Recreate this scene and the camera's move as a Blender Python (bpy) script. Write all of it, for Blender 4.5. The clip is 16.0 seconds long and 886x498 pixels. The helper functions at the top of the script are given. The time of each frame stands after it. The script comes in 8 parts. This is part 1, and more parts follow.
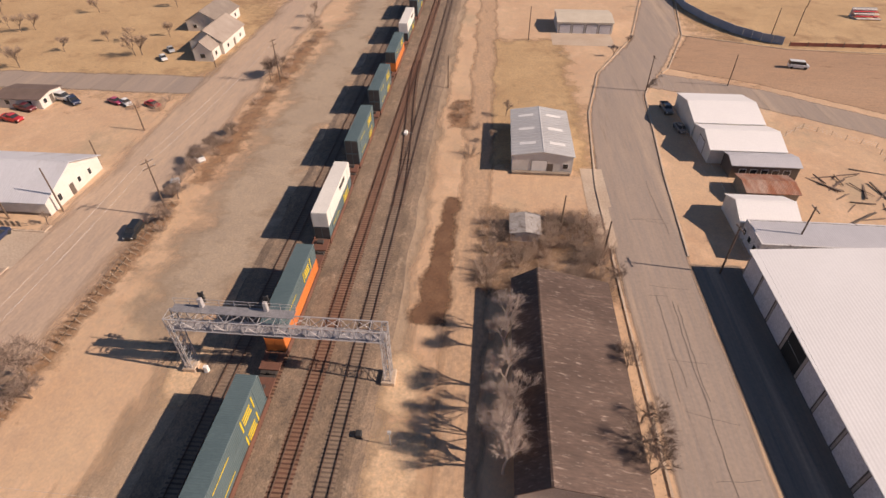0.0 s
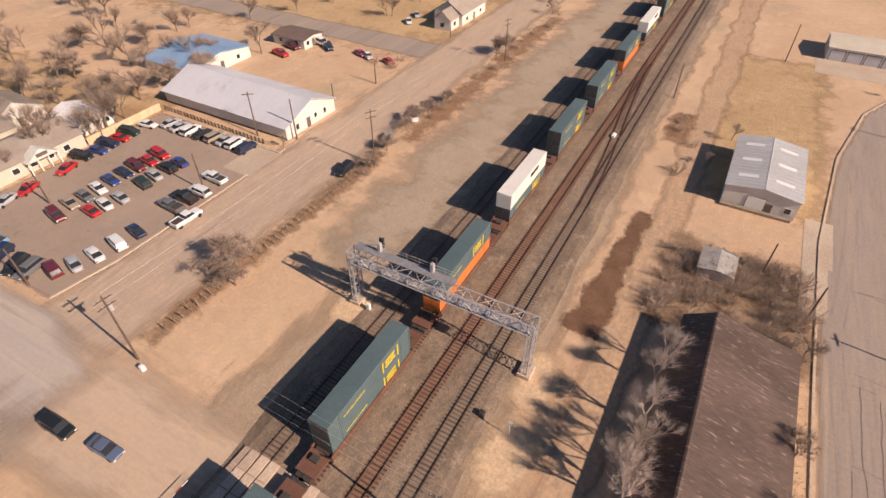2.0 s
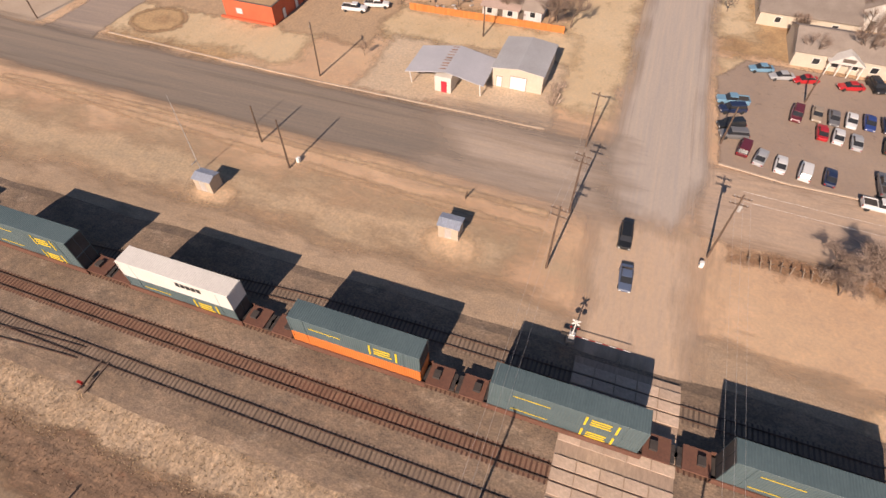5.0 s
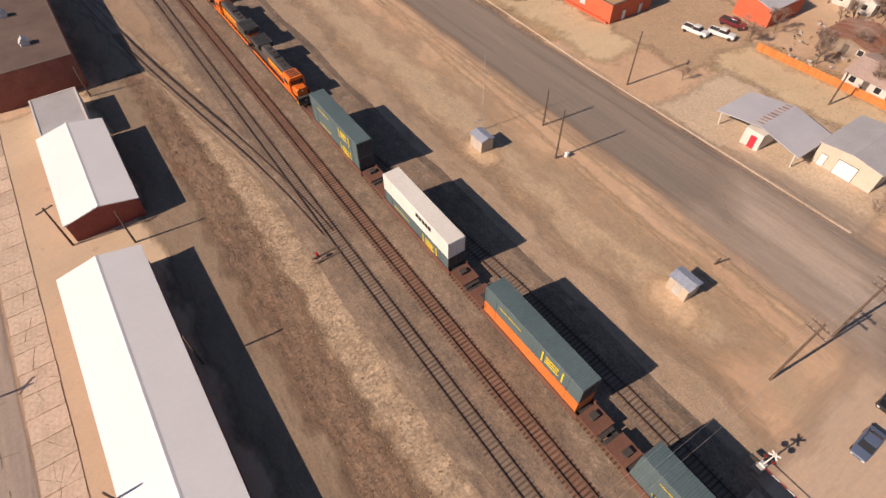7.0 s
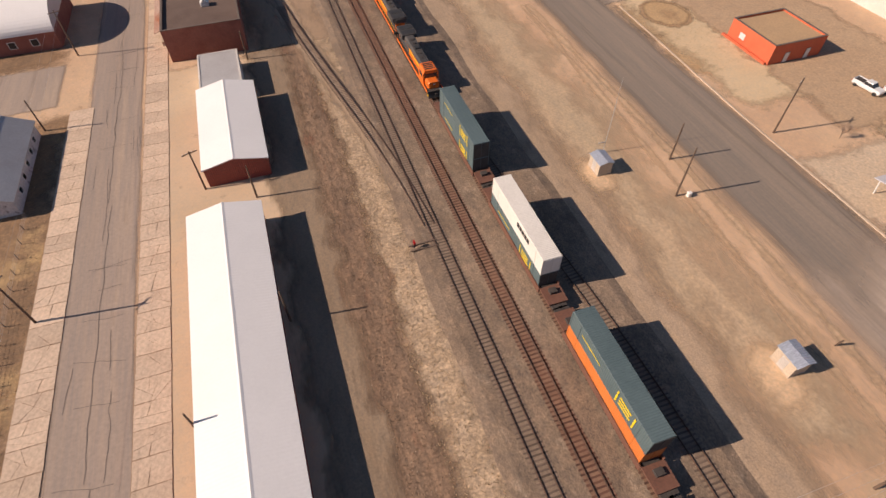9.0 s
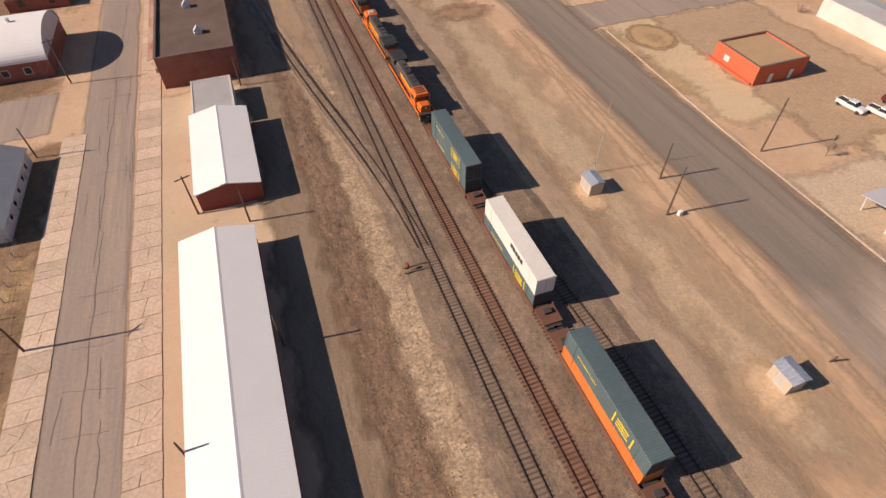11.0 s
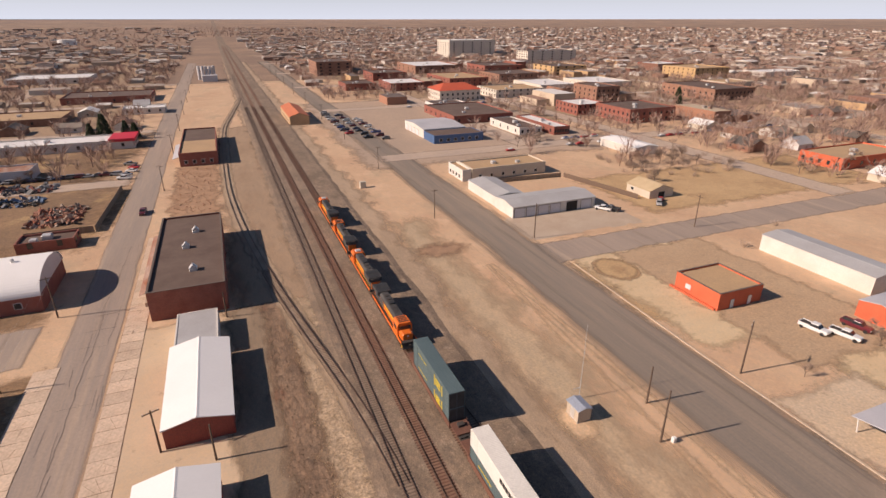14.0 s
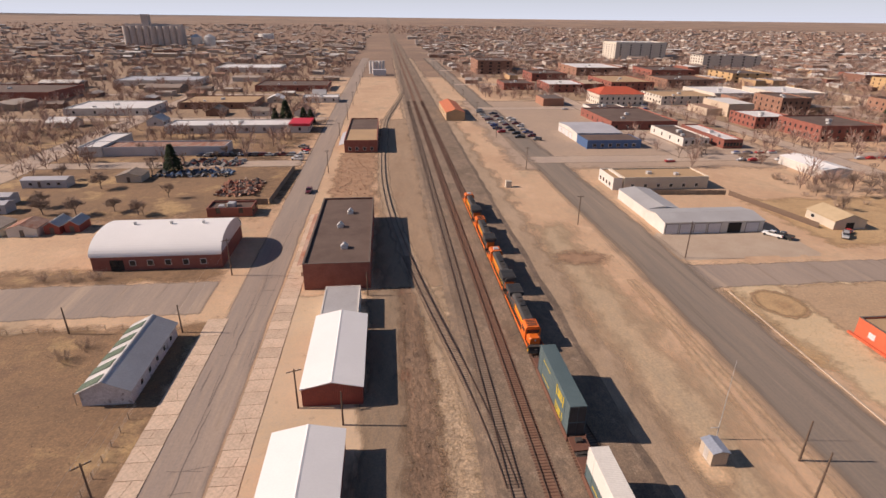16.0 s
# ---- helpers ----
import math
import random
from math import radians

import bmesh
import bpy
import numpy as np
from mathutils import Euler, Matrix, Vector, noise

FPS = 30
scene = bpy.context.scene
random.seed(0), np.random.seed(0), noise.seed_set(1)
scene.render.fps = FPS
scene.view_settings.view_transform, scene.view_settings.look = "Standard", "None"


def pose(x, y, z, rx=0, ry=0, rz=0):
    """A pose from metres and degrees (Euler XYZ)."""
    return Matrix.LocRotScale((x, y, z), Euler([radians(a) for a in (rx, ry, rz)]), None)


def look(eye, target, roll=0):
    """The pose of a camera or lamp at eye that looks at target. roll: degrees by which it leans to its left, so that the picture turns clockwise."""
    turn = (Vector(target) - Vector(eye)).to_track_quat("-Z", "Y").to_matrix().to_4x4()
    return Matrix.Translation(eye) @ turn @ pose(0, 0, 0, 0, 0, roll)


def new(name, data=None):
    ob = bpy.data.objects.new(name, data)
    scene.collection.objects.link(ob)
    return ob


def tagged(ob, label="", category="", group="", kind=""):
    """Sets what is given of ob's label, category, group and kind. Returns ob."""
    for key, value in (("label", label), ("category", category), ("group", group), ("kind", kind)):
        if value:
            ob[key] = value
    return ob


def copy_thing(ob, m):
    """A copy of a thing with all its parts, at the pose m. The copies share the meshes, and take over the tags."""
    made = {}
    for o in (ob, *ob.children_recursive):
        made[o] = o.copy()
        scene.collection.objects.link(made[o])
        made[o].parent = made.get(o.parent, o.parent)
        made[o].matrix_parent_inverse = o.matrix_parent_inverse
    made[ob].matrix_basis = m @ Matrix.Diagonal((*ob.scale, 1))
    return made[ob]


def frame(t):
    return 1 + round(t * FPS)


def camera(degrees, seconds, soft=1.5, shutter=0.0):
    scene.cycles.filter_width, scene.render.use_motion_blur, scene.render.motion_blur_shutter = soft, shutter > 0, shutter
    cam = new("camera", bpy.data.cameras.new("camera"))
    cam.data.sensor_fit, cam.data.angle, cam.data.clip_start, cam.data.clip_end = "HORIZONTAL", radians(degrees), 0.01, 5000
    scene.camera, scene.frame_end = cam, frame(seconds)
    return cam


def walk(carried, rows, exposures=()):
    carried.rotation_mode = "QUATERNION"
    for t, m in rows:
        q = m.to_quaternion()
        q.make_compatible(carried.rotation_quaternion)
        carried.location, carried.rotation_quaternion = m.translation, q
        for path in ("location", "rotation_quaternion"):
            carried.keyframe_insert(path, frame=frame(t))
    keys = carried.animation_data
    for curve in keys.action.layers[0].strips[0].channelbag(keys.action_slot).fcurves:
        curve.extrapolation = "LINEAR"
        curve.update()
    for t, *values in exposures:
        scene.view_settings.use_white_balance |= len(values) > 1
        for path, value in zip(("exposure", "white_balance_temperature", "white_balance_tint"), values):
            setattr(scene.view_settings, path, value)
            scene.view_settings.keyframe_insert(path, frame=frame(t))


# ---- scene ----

# The camera hovers in one spot and turns: seconds, heading to the left of +y, pitch, roll
EYE = 58.0
cam = camera(79.2, 16.0)
PATH = [
    (0, 5.10, -40.04, -0.30),
    (0.5, 5.14, -40.68, -0.34),
    (1, 5.14, -40.67, -0.32),
    (1.5, 11.76, -40.81, -0.29),
    (2, 29.03, -41.18, 0.18),
    (2.5, 44.35, -41.53, 0.45),
    (3, 50.78, -41.76, 0.56),
    (3.5, 69.79, -42.32, 0.36),
    (4, 86.48, -46.37, 0.55),
    (4.5, 97.06, -49.95, 0.22),
    (5, 109.82, -50.11, -0.14),
    (5.2, 114.95, -50.13, -0.32),
    (7.3, 147.78, -49.95, -0.69),
    (7.5, 148.51, -49.88, -0.68),
    (8, 150.19, -49.68, -0.61),
    (8.5, 152.94, -49.52, -0.48),
    (9, 161.53, -49.41, -0.46),
    (9.2, 162.89, -49.38, -0.40),
    (11.3, 160.09, -45.80, -0.37),
    (11.5, 159.93, -44.76, -0.31),
    (12, 159.59, -42.14, -0.28),
    (12.5, 159.34, -32.39, -0.19),
    (13, 159.00, -24.07, -0.17),
    (13.5, 158.51, -23.24, -0.11),
    (14, 158.07, -23.16, -0.02),
    (14.5, 157.62, -23.06, 0.09),
    (15, 164.49, -23.18, 0.27),
    (15.5, 173.14, -23.29, 0.63),
    (16, 174.00, -23.26, 0.68),
]
walk(cam, [(t, pose(0, 0, EYE, 90 + up, 0, turn) @ pose(0, 0, 0, 0, 0, lean)) for t, turn, up, lean in PATH],
     [(0.0, 0.27, 7150, 20.5), (1.0, 0.28, 7150, 20.5), (3.0, 0.44, 7150, 20.5), (5.0, 0.34, 7150, 20.5), (8.0, 0.20, 7150, 20), (12.5, 0.22, 7150, 20), (14.0, 0.18, 7050, 20.5), (16.0, 0.14, 6950, 20.5)])

# ---- light: clear winter sky, low sun over the east side ----
SUN_UP, SUN_X, SUN_Y = 33.0, 1.0, -0.11
world = bpy.data.worlds.new("sky")
scene.world = world
world.use_nodes = True
wn = world.node_tree
wn.nodes.clear()
sky = wn.nodes.new("ShaderNodeTexSky")
sky.sky_type = "NISHITA"
sky.sun_disc = False
sky.sun_elevation = radians(SUN_UP)
sky.sun_rotation = math.atan2(SUN_X, SUN_Y)
sky.dust_density = 0.3
sky.ozone_density = 4.0
sky.air_density = 1.0
sky_bg = wn.nodes.new("ShaderNodeBackground")
sky_bg.inputs[1].default_value = 0.06
sky_out = wn.nodes.new("ShaderNodeOutputWorld")
wn.links.new(sky.outputs[0], sky_bg.inputs[0])
wn.links.new(sky_bg.outputs[0], sky_out.inputs[0])
sun = new("sun", bpy.data.lights.new("sun", "SUN"))
sun.data.energy = 5.0
sun.data.angle = radians(0.55)
sun.data.color = (1.0, 0.88, 0.74)
sun.matrix_world = look((SUN_X * 100, SUN_Y * 100, 100 * math.tan(radians(SUN_UP))), (0, 0, 0))
scene.view_settings.exposure = 0.0


# glowing ring painted as pale winter haze over the far horizon
def haze_backdrop():
    m = bpy.data.materials.new("painted_haze_glow")
    m.use_nodes = True
    t = m.node_tree
    t.nodes.clear()
    co = t.nodes.new("ShaderNodeTexCoord")
    split = t.nodes.new("ShaderNodeSeparateXYZ")
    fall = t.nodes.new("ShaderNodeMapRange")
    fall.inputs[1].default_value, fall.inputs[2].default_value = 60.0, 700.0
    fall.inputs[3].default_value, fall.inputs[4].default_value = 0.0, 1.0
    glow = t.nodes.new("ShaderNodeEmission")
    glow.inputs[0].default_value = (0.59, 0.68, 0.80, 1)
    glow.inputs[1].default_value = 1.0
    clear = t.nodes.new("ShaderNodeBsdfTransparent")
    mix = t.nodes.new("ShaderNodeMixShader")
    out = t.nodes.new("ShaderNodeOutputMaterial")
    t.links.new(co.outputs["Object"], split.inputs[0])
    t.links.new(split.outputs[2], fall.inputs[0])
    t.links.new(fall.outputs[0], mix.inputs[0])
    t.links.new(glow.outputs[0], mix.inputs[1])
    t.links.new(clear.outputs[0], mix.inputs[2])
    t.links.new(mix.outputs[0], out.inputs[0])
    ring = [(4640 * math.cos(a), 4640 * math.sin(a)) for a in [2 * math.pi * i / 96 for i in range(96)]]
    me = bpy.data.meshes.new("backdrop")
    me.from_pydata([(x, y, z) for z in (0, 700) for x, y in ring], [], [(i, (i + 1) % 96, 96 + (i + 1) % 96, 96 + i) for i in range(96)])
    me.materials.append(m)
    tagged(new("backdrop", me), "glowing backdrop painted as pale lavender haze low over the horizon", "sky", "", "structure")


haze_backdrop()


# ---- small tools ----
class Geo:
    """Vertices and faces of one mesh."""

    def __init__(self):
        self.v, self.f = [], []

    def add(self, verts, faces):
        n = len(self.v)
        self.v += [tuple(p) for p in verts]
        self.f += [tuple(n + i for i in face) for face in faces]
        return self

    def box(self, x0, y0, z0, x1, y1, z1):
        return self.add([(x0, y0, z0), (x1, y0, z0), (x1, y1, z0), (x0, y1, z0), (x0, y0, z1), (x1, y0, z1), (x1, y1, z1), (x0, y1, z1)],
                        [(3, 2, 1, 0), (4, 5, 6, 7), (0, 1, 5, 4), (1, 2, 6, 5), (2, 3, 7, 6), (3, 0, 4, 7)])

    def soft(self, x0, y0, z0, x1, y1, z1, c):
        """A box whose upright and top edges are cut off by c."""
        ring = lambda e: [(x0 + c, y0 + e), (x1 - c, y0 + e), (x1 - e, y0 + c), (x1 - e, y1 - c), (x1 - c, y1 - e), (x0 + c, y1 - e), (x0 + e, y1 - c), (x0 + e, y0 + c)]
        low = [(x, y, z0) for x, y in ring(0)]
        mid = [(x, y, z1 - c) for x, y in ring(0)]
        top = [(min(max(x, x0 + c), x1 - c), min(max(y, y0 + c), y1 - c), z1) for x, y in ring(0)]
        return self.loft([low, mid, top])

    def tube(self, p, q, r, r2=None, n=6):
        p, q = Vector(p), Vector(q)
        r2 = r if r2 is None else r2
        w = (q - p).normalized()
        u = w.orthogonal().normalized()
        s = w.cross(u)
        ring = lambda c, k: [c + (u * math.cos(a) + s * math.sin(a)) * k for a in [2 * math.pi * i / n for i in range(n)]]
        return self.loft([ring(p, r), ring(q, r2)])

    def loft(self, rings, caps=True):
        n = len(rings[0])
        faces = [(k * n + i, k * n + (i + 1) % n, (k + 1) * n + (i + 1) % n, (k + 1) * n + i) for k in range(len(rings) - 1) for i in range(n)]
        if caps:
            faces += [tuple(range(n - 1, -1, -1)), tuple((len(rings) - 1) * n + i for i in range(n))]
        return self.add([p for ring in rings for p in ring], faces)

    def prism(self, outline, z0, z1):
        return self.loft([[(x, y, z0) for x, y in outline], [(x, y, z1) for x, y in outline]])

    def moved(self, m):
        self.v = [tuple(m @ Vector(p)) for p in self.v]
        return self


def mesh_of(name, geo, material, smooth=False):
    me = bpy.data.meshes.new(name)
    me.from_pydata(geo.v, [], geo.f)
    me.materials.append(material)
    if smooth:
        me.polygons.foreach_set("use_smooth", [True] * len(me.polygons))
    bm = bmesh.new()
    bm.from_mesh(me)
    bmesh.ops.recalc_face_normals(bm, faces=bm.faces)
    bm.to_mesh(me)
    bm.free()
    return me


def part(name, geo, material, parent, label="", smooth=False):
    ob = new(name, mesh_of(name, geo, material, smooth))
    ob.parent = parent
    return tagged(ob, label)


def thing(name, x, y, label, category, group="", z=0.0, turn=0.0, kind=""):
    ob = new(name)
    ob.empty_display_size = 0.3
    ob.matrix_world = pose(x, y, z, 0, 0, turn)
    return tagged(ob, label, category, group, kind)


def structure(name, geo, material, label, category, smooth=False):
    return tagged(new(name, mesh_of(name, geo, material, smooth)), label, category, "", "structure")


def ragged(outline, amount, step, seed):
    """The outline with more corners and uneven edges."""
    rng = random.Random(seed)
    out = []
    for (x0, y0), (x1, y1) in zip(outline, outline[1:] + outline[:1]):
        long = math.hypot(x1 - x0, y1 - y0)
        n = max(1, int(long / step))
        for i in range(n):
            k = i / n
            off = rng.uniform(-amount, amount) if i else rng.uniform(-amount, amount) * 0.5
            out.append((x0 + (x1 - x0) * k - (y1 - y0) / long * off, y0 + (y1 - y0) * k + (x1 - x0) / long * off))
    return out


def sheet(name, outline, material, z, label, category, amount=0.0, step=3.0, seed=0, soft=None):
    """A ground layer: a fine grid over the outline, whose "edge" value falls from 1 to 0 across its border, soft metres wide."""
    line = np.array(ragged(outline, amount, step, seed) if amount else outline, float)
    soft = max(0.5, 1.6 * amount) if soft is None else soft
    (x0, y0), (x1, y1) = line.min(0) - soft, line.max(0) + soft
    nx = int(min(160, max(4, (x1 - x0) / max(soft * 0.6, 0.5))))
    ny = int(min(420, max(4, (y1 - y0) / max(soft * 0.6, 0.5))))
    gx, gy = np.meshgrid(np.linspace(x0, x1, nx), np.linspace(y0, y1, ny))
    p = np.stack([gx.ravel(), gy.ravel()], 1)
    away, inside = np.full(len(p), 1e9), np.zeros(len(p), bool)
    for a, b in zip(line, np.roll(line, -1, 0)):
        d = b - a
        k = np.clip(((p - a) @ d) / max(d @ d, 1e-9), 0, 1)
        away = np.minimum(away, np.hypot(*(p - a - k[:, None] * d).T))
        cross = (a[1] > p[:, 1]) != (b[1] > p[:, 1])
        with np.errstate(divide="ignore", invalid="ignore"):
            inside ^= cross & (p[:, 0] < (b[0] - a[0]) * (p[:, 1] - a[1]) / (b[1] - a[1]) + a[0])
    edge = np.clip(0.5 + np.where(inside, away, -away) / (2 * soft), 0, 1)
    n = np.arange(nx * ny).reshape(ny, nx)
    quads = np.stack([n[:-1, :-1], n[:-1, 1:], n[1:, 1:], n[1:, :-1]], -1).reshape(-1, 4)
    quads = quads[edge[quads].max(1) > 0.0]
    used = np.unique(quads)
    new_n = np.zeros(nx * ny, int)
    new_n[used] = np.arange(len(used))
    me = bpy.data.meshes.new(name)
    me.from_pydata([(float(x), float(y), z * 0.3) for x, y in p[used]], [], new_n[quads].tolist())
    me.materials.append(material)
    me.attributes.new("edge", "FLOAT", "POINT").data.foreach_set("value", edge[used].astype(np.float32))
    return tagged(new(name, me), label, category, "", "structure")


def rect(x0, y0, x1, y1):
    return [(x0, y0), (x1, y0), (x1, y1), (x0, y1)]


# ---- materials ----
def mat(name, a, b, big=0.2, fine=6.0, rough=0.85, metal=0.0, bump=0.3, vary=0.0, stretch=(1, 1, 1), ribs=0.0, along="X", spots=None, spot_scale=0.05, spot_at=0.55, coat=0.0, contrast=0.5, grime=0.25, fade=0.0, stain=None, mottle=None):
    """Two tones mixed by broad noise, broken up by fine noise. ribs: distance of corrugations; spots: a third tone in patches;
    fade: the size of the fraying of a ground layer's edge, by its mesh's "edge" value; mottle: how strongly hand-sized and step-sized patches differ."""
    m = bpy.data.materials.new(name)
    m.use_nodes = True
    t = m.node_tree
    bsdf = t.nodes["Principled BSDF"]

    def put(kind, **given):
        n = t.nodes.new(kind)
        for k, v in given.items():
            n.inputs[k].default_value = v
        return n

    co = t.nodes.new("ShaderNodeTexCoord")
    mp = put("ShaderNodeMapping", Scale=stretch)
    t.links.new(co.outputs["Object"], mp.inputs["Vector"])

    def noisy(scale, detail=4.0, roughness=0.6):
        n = put("ShaderNodeTexNoise", Scale=scale, Detail=detail, Roughness=roughness)
        t.links.new(mp.outputs[0], n.inputs["Vector"])
        return n.outputs[0]

    def mixed(fac, c1, c2, mode="MIX"):
        n = t.nodes.new("ShaderNodeMix")
        n.data_type, n.blend_type = "RGBA", mode
        for socket, value in ((n.inputs[0], fac), (n.inputs[6], c1), (n.inputs[7], c2)):
            if isinstance(value, (tuple, list)):
                socket.default_value = (*value[:3], 1)
            elif isinstance(value, (int, float)):
                socket.default_value = value
            else:
                t.links.new(value, socket)
        return n.outputs[2]

    def ramp(value, lo, hi, out_lo=0.0, out_hi=1.0):
        n = put("ShaderNodeMapRange")
        for k, v in zip((1, 2, 3, 4), (lo, hi, out_lo, out_hi)):
            n.inputs[k].default_value = v
        t.links.new(value, n.inputs[0])
        return n.outputs[0]

    broad = ramp(noisy(big, 6.0, 0.62), 0.5 - contrast / 2 * 0.6, 0.5 + contrast / 2 * 0.6)
    colour = mixed(broad, a, b)
    if spots:
        colour = mixed(ramp(noisy(spot_scale, 7.0, 0.65), spot_at, spot_at + 0.1), colour, spots)
    if stain:
        colour = mixed(ramp(noisy(stain[1], 8.0, 0.7), stain[2], stain[2] + 0.14, 0.0, 0.8), colour, stain[0])
    grain_n = put("ShaderNodeTexNoise", Scale=fine, Detail=3.0, Roughness=0.7)
    t.links.new((co.outputs["Object"] if fade else mp.outputs[0]), grain_n.inputs["Vector"])
    grain = grain_n.outputs[0]
    colour = mixed(1.0, colour, mixed(ramp(grain, 0.25, 0.75), (1 - grime,) * 3, (1 + grime,) * 3), "MULTIPLY")
    mottle = (0.08 if fade else 0.0) if mottle is None else mottle
    if mottle:
        for scale, k in ((0.55, mottle), (2.2, mottle * 0.8)):
            colour = mixed(1.0, colour, mixed(ramp(noisy(scale, 9.0, 0.72), 0.34, 0.66), ((1 - k) * 0.98, 1 - k, (1 - k) * 1.03), ((1 + k) * 1.02, 1 + k, (1 + k) * 0.97)), "MULTIPLY")
    if vary:
        info = t.nodes.new("ShaderNodeObjectInfo")
        shade = ramp(info.outputs["Random"], 0, 1, 1 - vary, 1 + vary)
        colour = mixed(1.0, colour, shade, "MULTIPLY")
    t.links.new(colour, bsdf.inputs["Base Color"])
    t.links.new(ramp(grain, 0.3, 0.7, max(0.05, rough - 0.1), min(1, rough + 0.1)), bsdf.inputs["Roughness"])
    bsdf.inputs["Metallic"].default_value = metal
    bsdf.inputs["Coat Weight"].default_value = coat
    if fade:
        edge = t.nodes.new("ShaderNodeAttribute")
        edge.attribute_name = "edge"
        fray = t.nodes.new("ShaderNodeMath")
        fray.operation = "ADD"
        t.links.new(edge.outputs["Fac"], fray.inputs[0])
        t.links.new(ramp(noisy(fade, 6.0, 0.7), 0.2, 0.8, -0.5, 0.5), fray.inputs[1])
        t.links.new(ramp(fray.outputs[0], 0.15, 0.85), bsdf.inputs["Alpha"])
    height = grain
    if ribs:
        wave = put("ShaderNodeTexWave", Scale=0.5 / ribs * 0.628 * 1.0)
        wave.wave_type, wave.bands_direction, wave.wave_profile = "BANDS", along, "SIN"
        t.links.new(co.outputs["Object"], wave.inputs["Vector"])
        total = t.nodes.new("ShaderNodeMath")
        total.operation = "MULTIPLY_ADD"
        total.inputs[1].default_value = 6.0
        t.links.new(wave.outputs[1], total.inputs[0])
        t.links.new(grain, total.inputs[2])
        height = total.outputs[0]
    if bump:
        bn = put("ShaderNodeBump", Strength=bump, Distance=0.05)
        t.links.new(height, bn.inputs["Height"])
        t.links.new(bn.outputs[0], bsdf.inputs["Normal"])
    return m


def glass(name, tint=(0.02, 0.025, 0.03), rough=0.08):
    m = bpy.data.materials.new(name)
    m.use_nodes = True
    b = m.node_tree.nodes["Principled BSDF"]
    b.inputs["Base Color"].default_value = (*tint, 1)
    b.inputs["Roughness"].default_value = rough
    b.inputs["Specular IOR Level"].default_value = 0.6
    return m


DIRT = mat("dirt", (0.485, 0.315, 0.203), (0.565, 0.395, 0.258), 0.035, 4.0, 0.95, bump=0.2, grime=0.09, stretch=(1, 0.7, 1), spots=(0.43, 0.315, 0.21), spot_scale=0.05, spot_at=0.55, stain=((0.63, 0.435, 0.29), 0.11, 0.53), mottle=0.07)
DIRT_TRACK = mat("worn_dirt", (0.46, 0.31, 0.20), (0.41, 0.27, 0.175), 0.06, 1.5, 0.95, bump=0.4, stretch=(1, 0.25, 1), fade=0.35)
GRASS = mat("dry_grass", (0.49, 0.335, 0.185), (0.41, 0.27, 0.145), 0.06, 2.5, 0.95, bump=0.8, spots=(0.33, 0.205, 0.11), spot_scale=0.07, spot_at=0.55, grime=0.35, fade=0.25)
BROWN_GRASS = mat("brown_grass", (0.265, 0.163, 0.09), (0.19, 0.119, 0.07), 0.05, 2.5, 0.95, bump=0.8, spots=(0.40, 0.268, 0.135), spot_scale=0.06, spot_at=0.53, grime=0.35, fade=0.25, stain=((0.17, 0.10, 0.065), 0.16, 0.56), mottle=0.15)
SCRUB = mat("brown_weeds", (0.25, 0.135, 0.075), (0.33, 0.205, 0.12), 0.2, 3.0, 0.95, bump=1.0, grime=0.45, fade=0.5)
ROAD = mat("old_asphalt", (0.275, 0.222, 0.188), (0.35, 0.275, 0.225), 0.12, 2.0, 0.9, bump=0.15, stretch=(1, 0.05, 1), spots=(0.41, 0.315, 0.24), spot_scale=0.15, spot_at=0.56, grime=0.14, fade=0.4, stain=((0.21, 0.168, 0.143), 0.35, 0.63), contrast=0.7, mottle=0.06)
ROAD_DARK = mat("dark_asphalt", (0.185, 0.155, 0.13), (0.262, 0.21, 0.168), 0.16, 2.0, 0.9, bump=0.15, stretch=(1, 0.03, 1), spots=(0.39, 0.30, 0.228), spot_scale=0.22, spot_at=0.57, grime=0.14, fade=0.3, stain=((0.33, 0.262, 0.205), 0.5, 0.58), contrast=0.8, mottle=0.08)
ROAD_CROSS = mat("dusty_asphalt", (0.40, 0.345, 0.305), (0.465, 0.385, 0.325), 0.12, 2.0, 0.9, bump=0.1, stretch=(0.03, 1, 1), spots=(0.54, 0.43, 0.335), spot_scale=0.2, spot_at=0.55, grime=0.1, fade=0.3, contrast=0.8, mottle=0.05)
LOT = mat("lot_asphalt", (0.30, 0.225, 0.178), (0.345, 0.262, 0.205), 0.1, 2.0, 0.9, bump=0.12, grime=0.08, fade=0.6, mottle=0.04)
CONCRETE = mat("concrete", (0.50, 0.40, 0.31), (0.44, 0.335, 0.25), 0.15, 3.0, 0.85, bump=0.15, vary=0.08)
SLAB = mat("cracked_slab", (0.57, 0.44, 0.335), (0.52, 0.39, 0.29), 0.2, 2.0, 0.88, bump=0.3, vary=0.13)
BALLAST = mat("ballast_stone", (0.33, 0.24, 0.165), (0.41, 0.30, 0.21), 0.12, 4.0, 0.95, bump=1.0, stretch=(1, 0.35, 1), grime=0.3, fade=0.3)
BALLAST_BED = mat("ballast_bed", (0.165, 0.119, 0.085), (0.25, 0.183, 0.133), 0.12, 6.0, 0.95, bump=1.0, stretch=(1, 0.6, 1), grime=0.45, stain=((0.33, 0.255, 0.19), 0.4, 0.56), mottle=0.18)
TIE_DARK = mat("weathered_tie", (0.105, 0.075, 0.058), (0.165, 0.118, 0.09), 0.8, 6.0, 0.9, bump=0.5, vary=0.3)
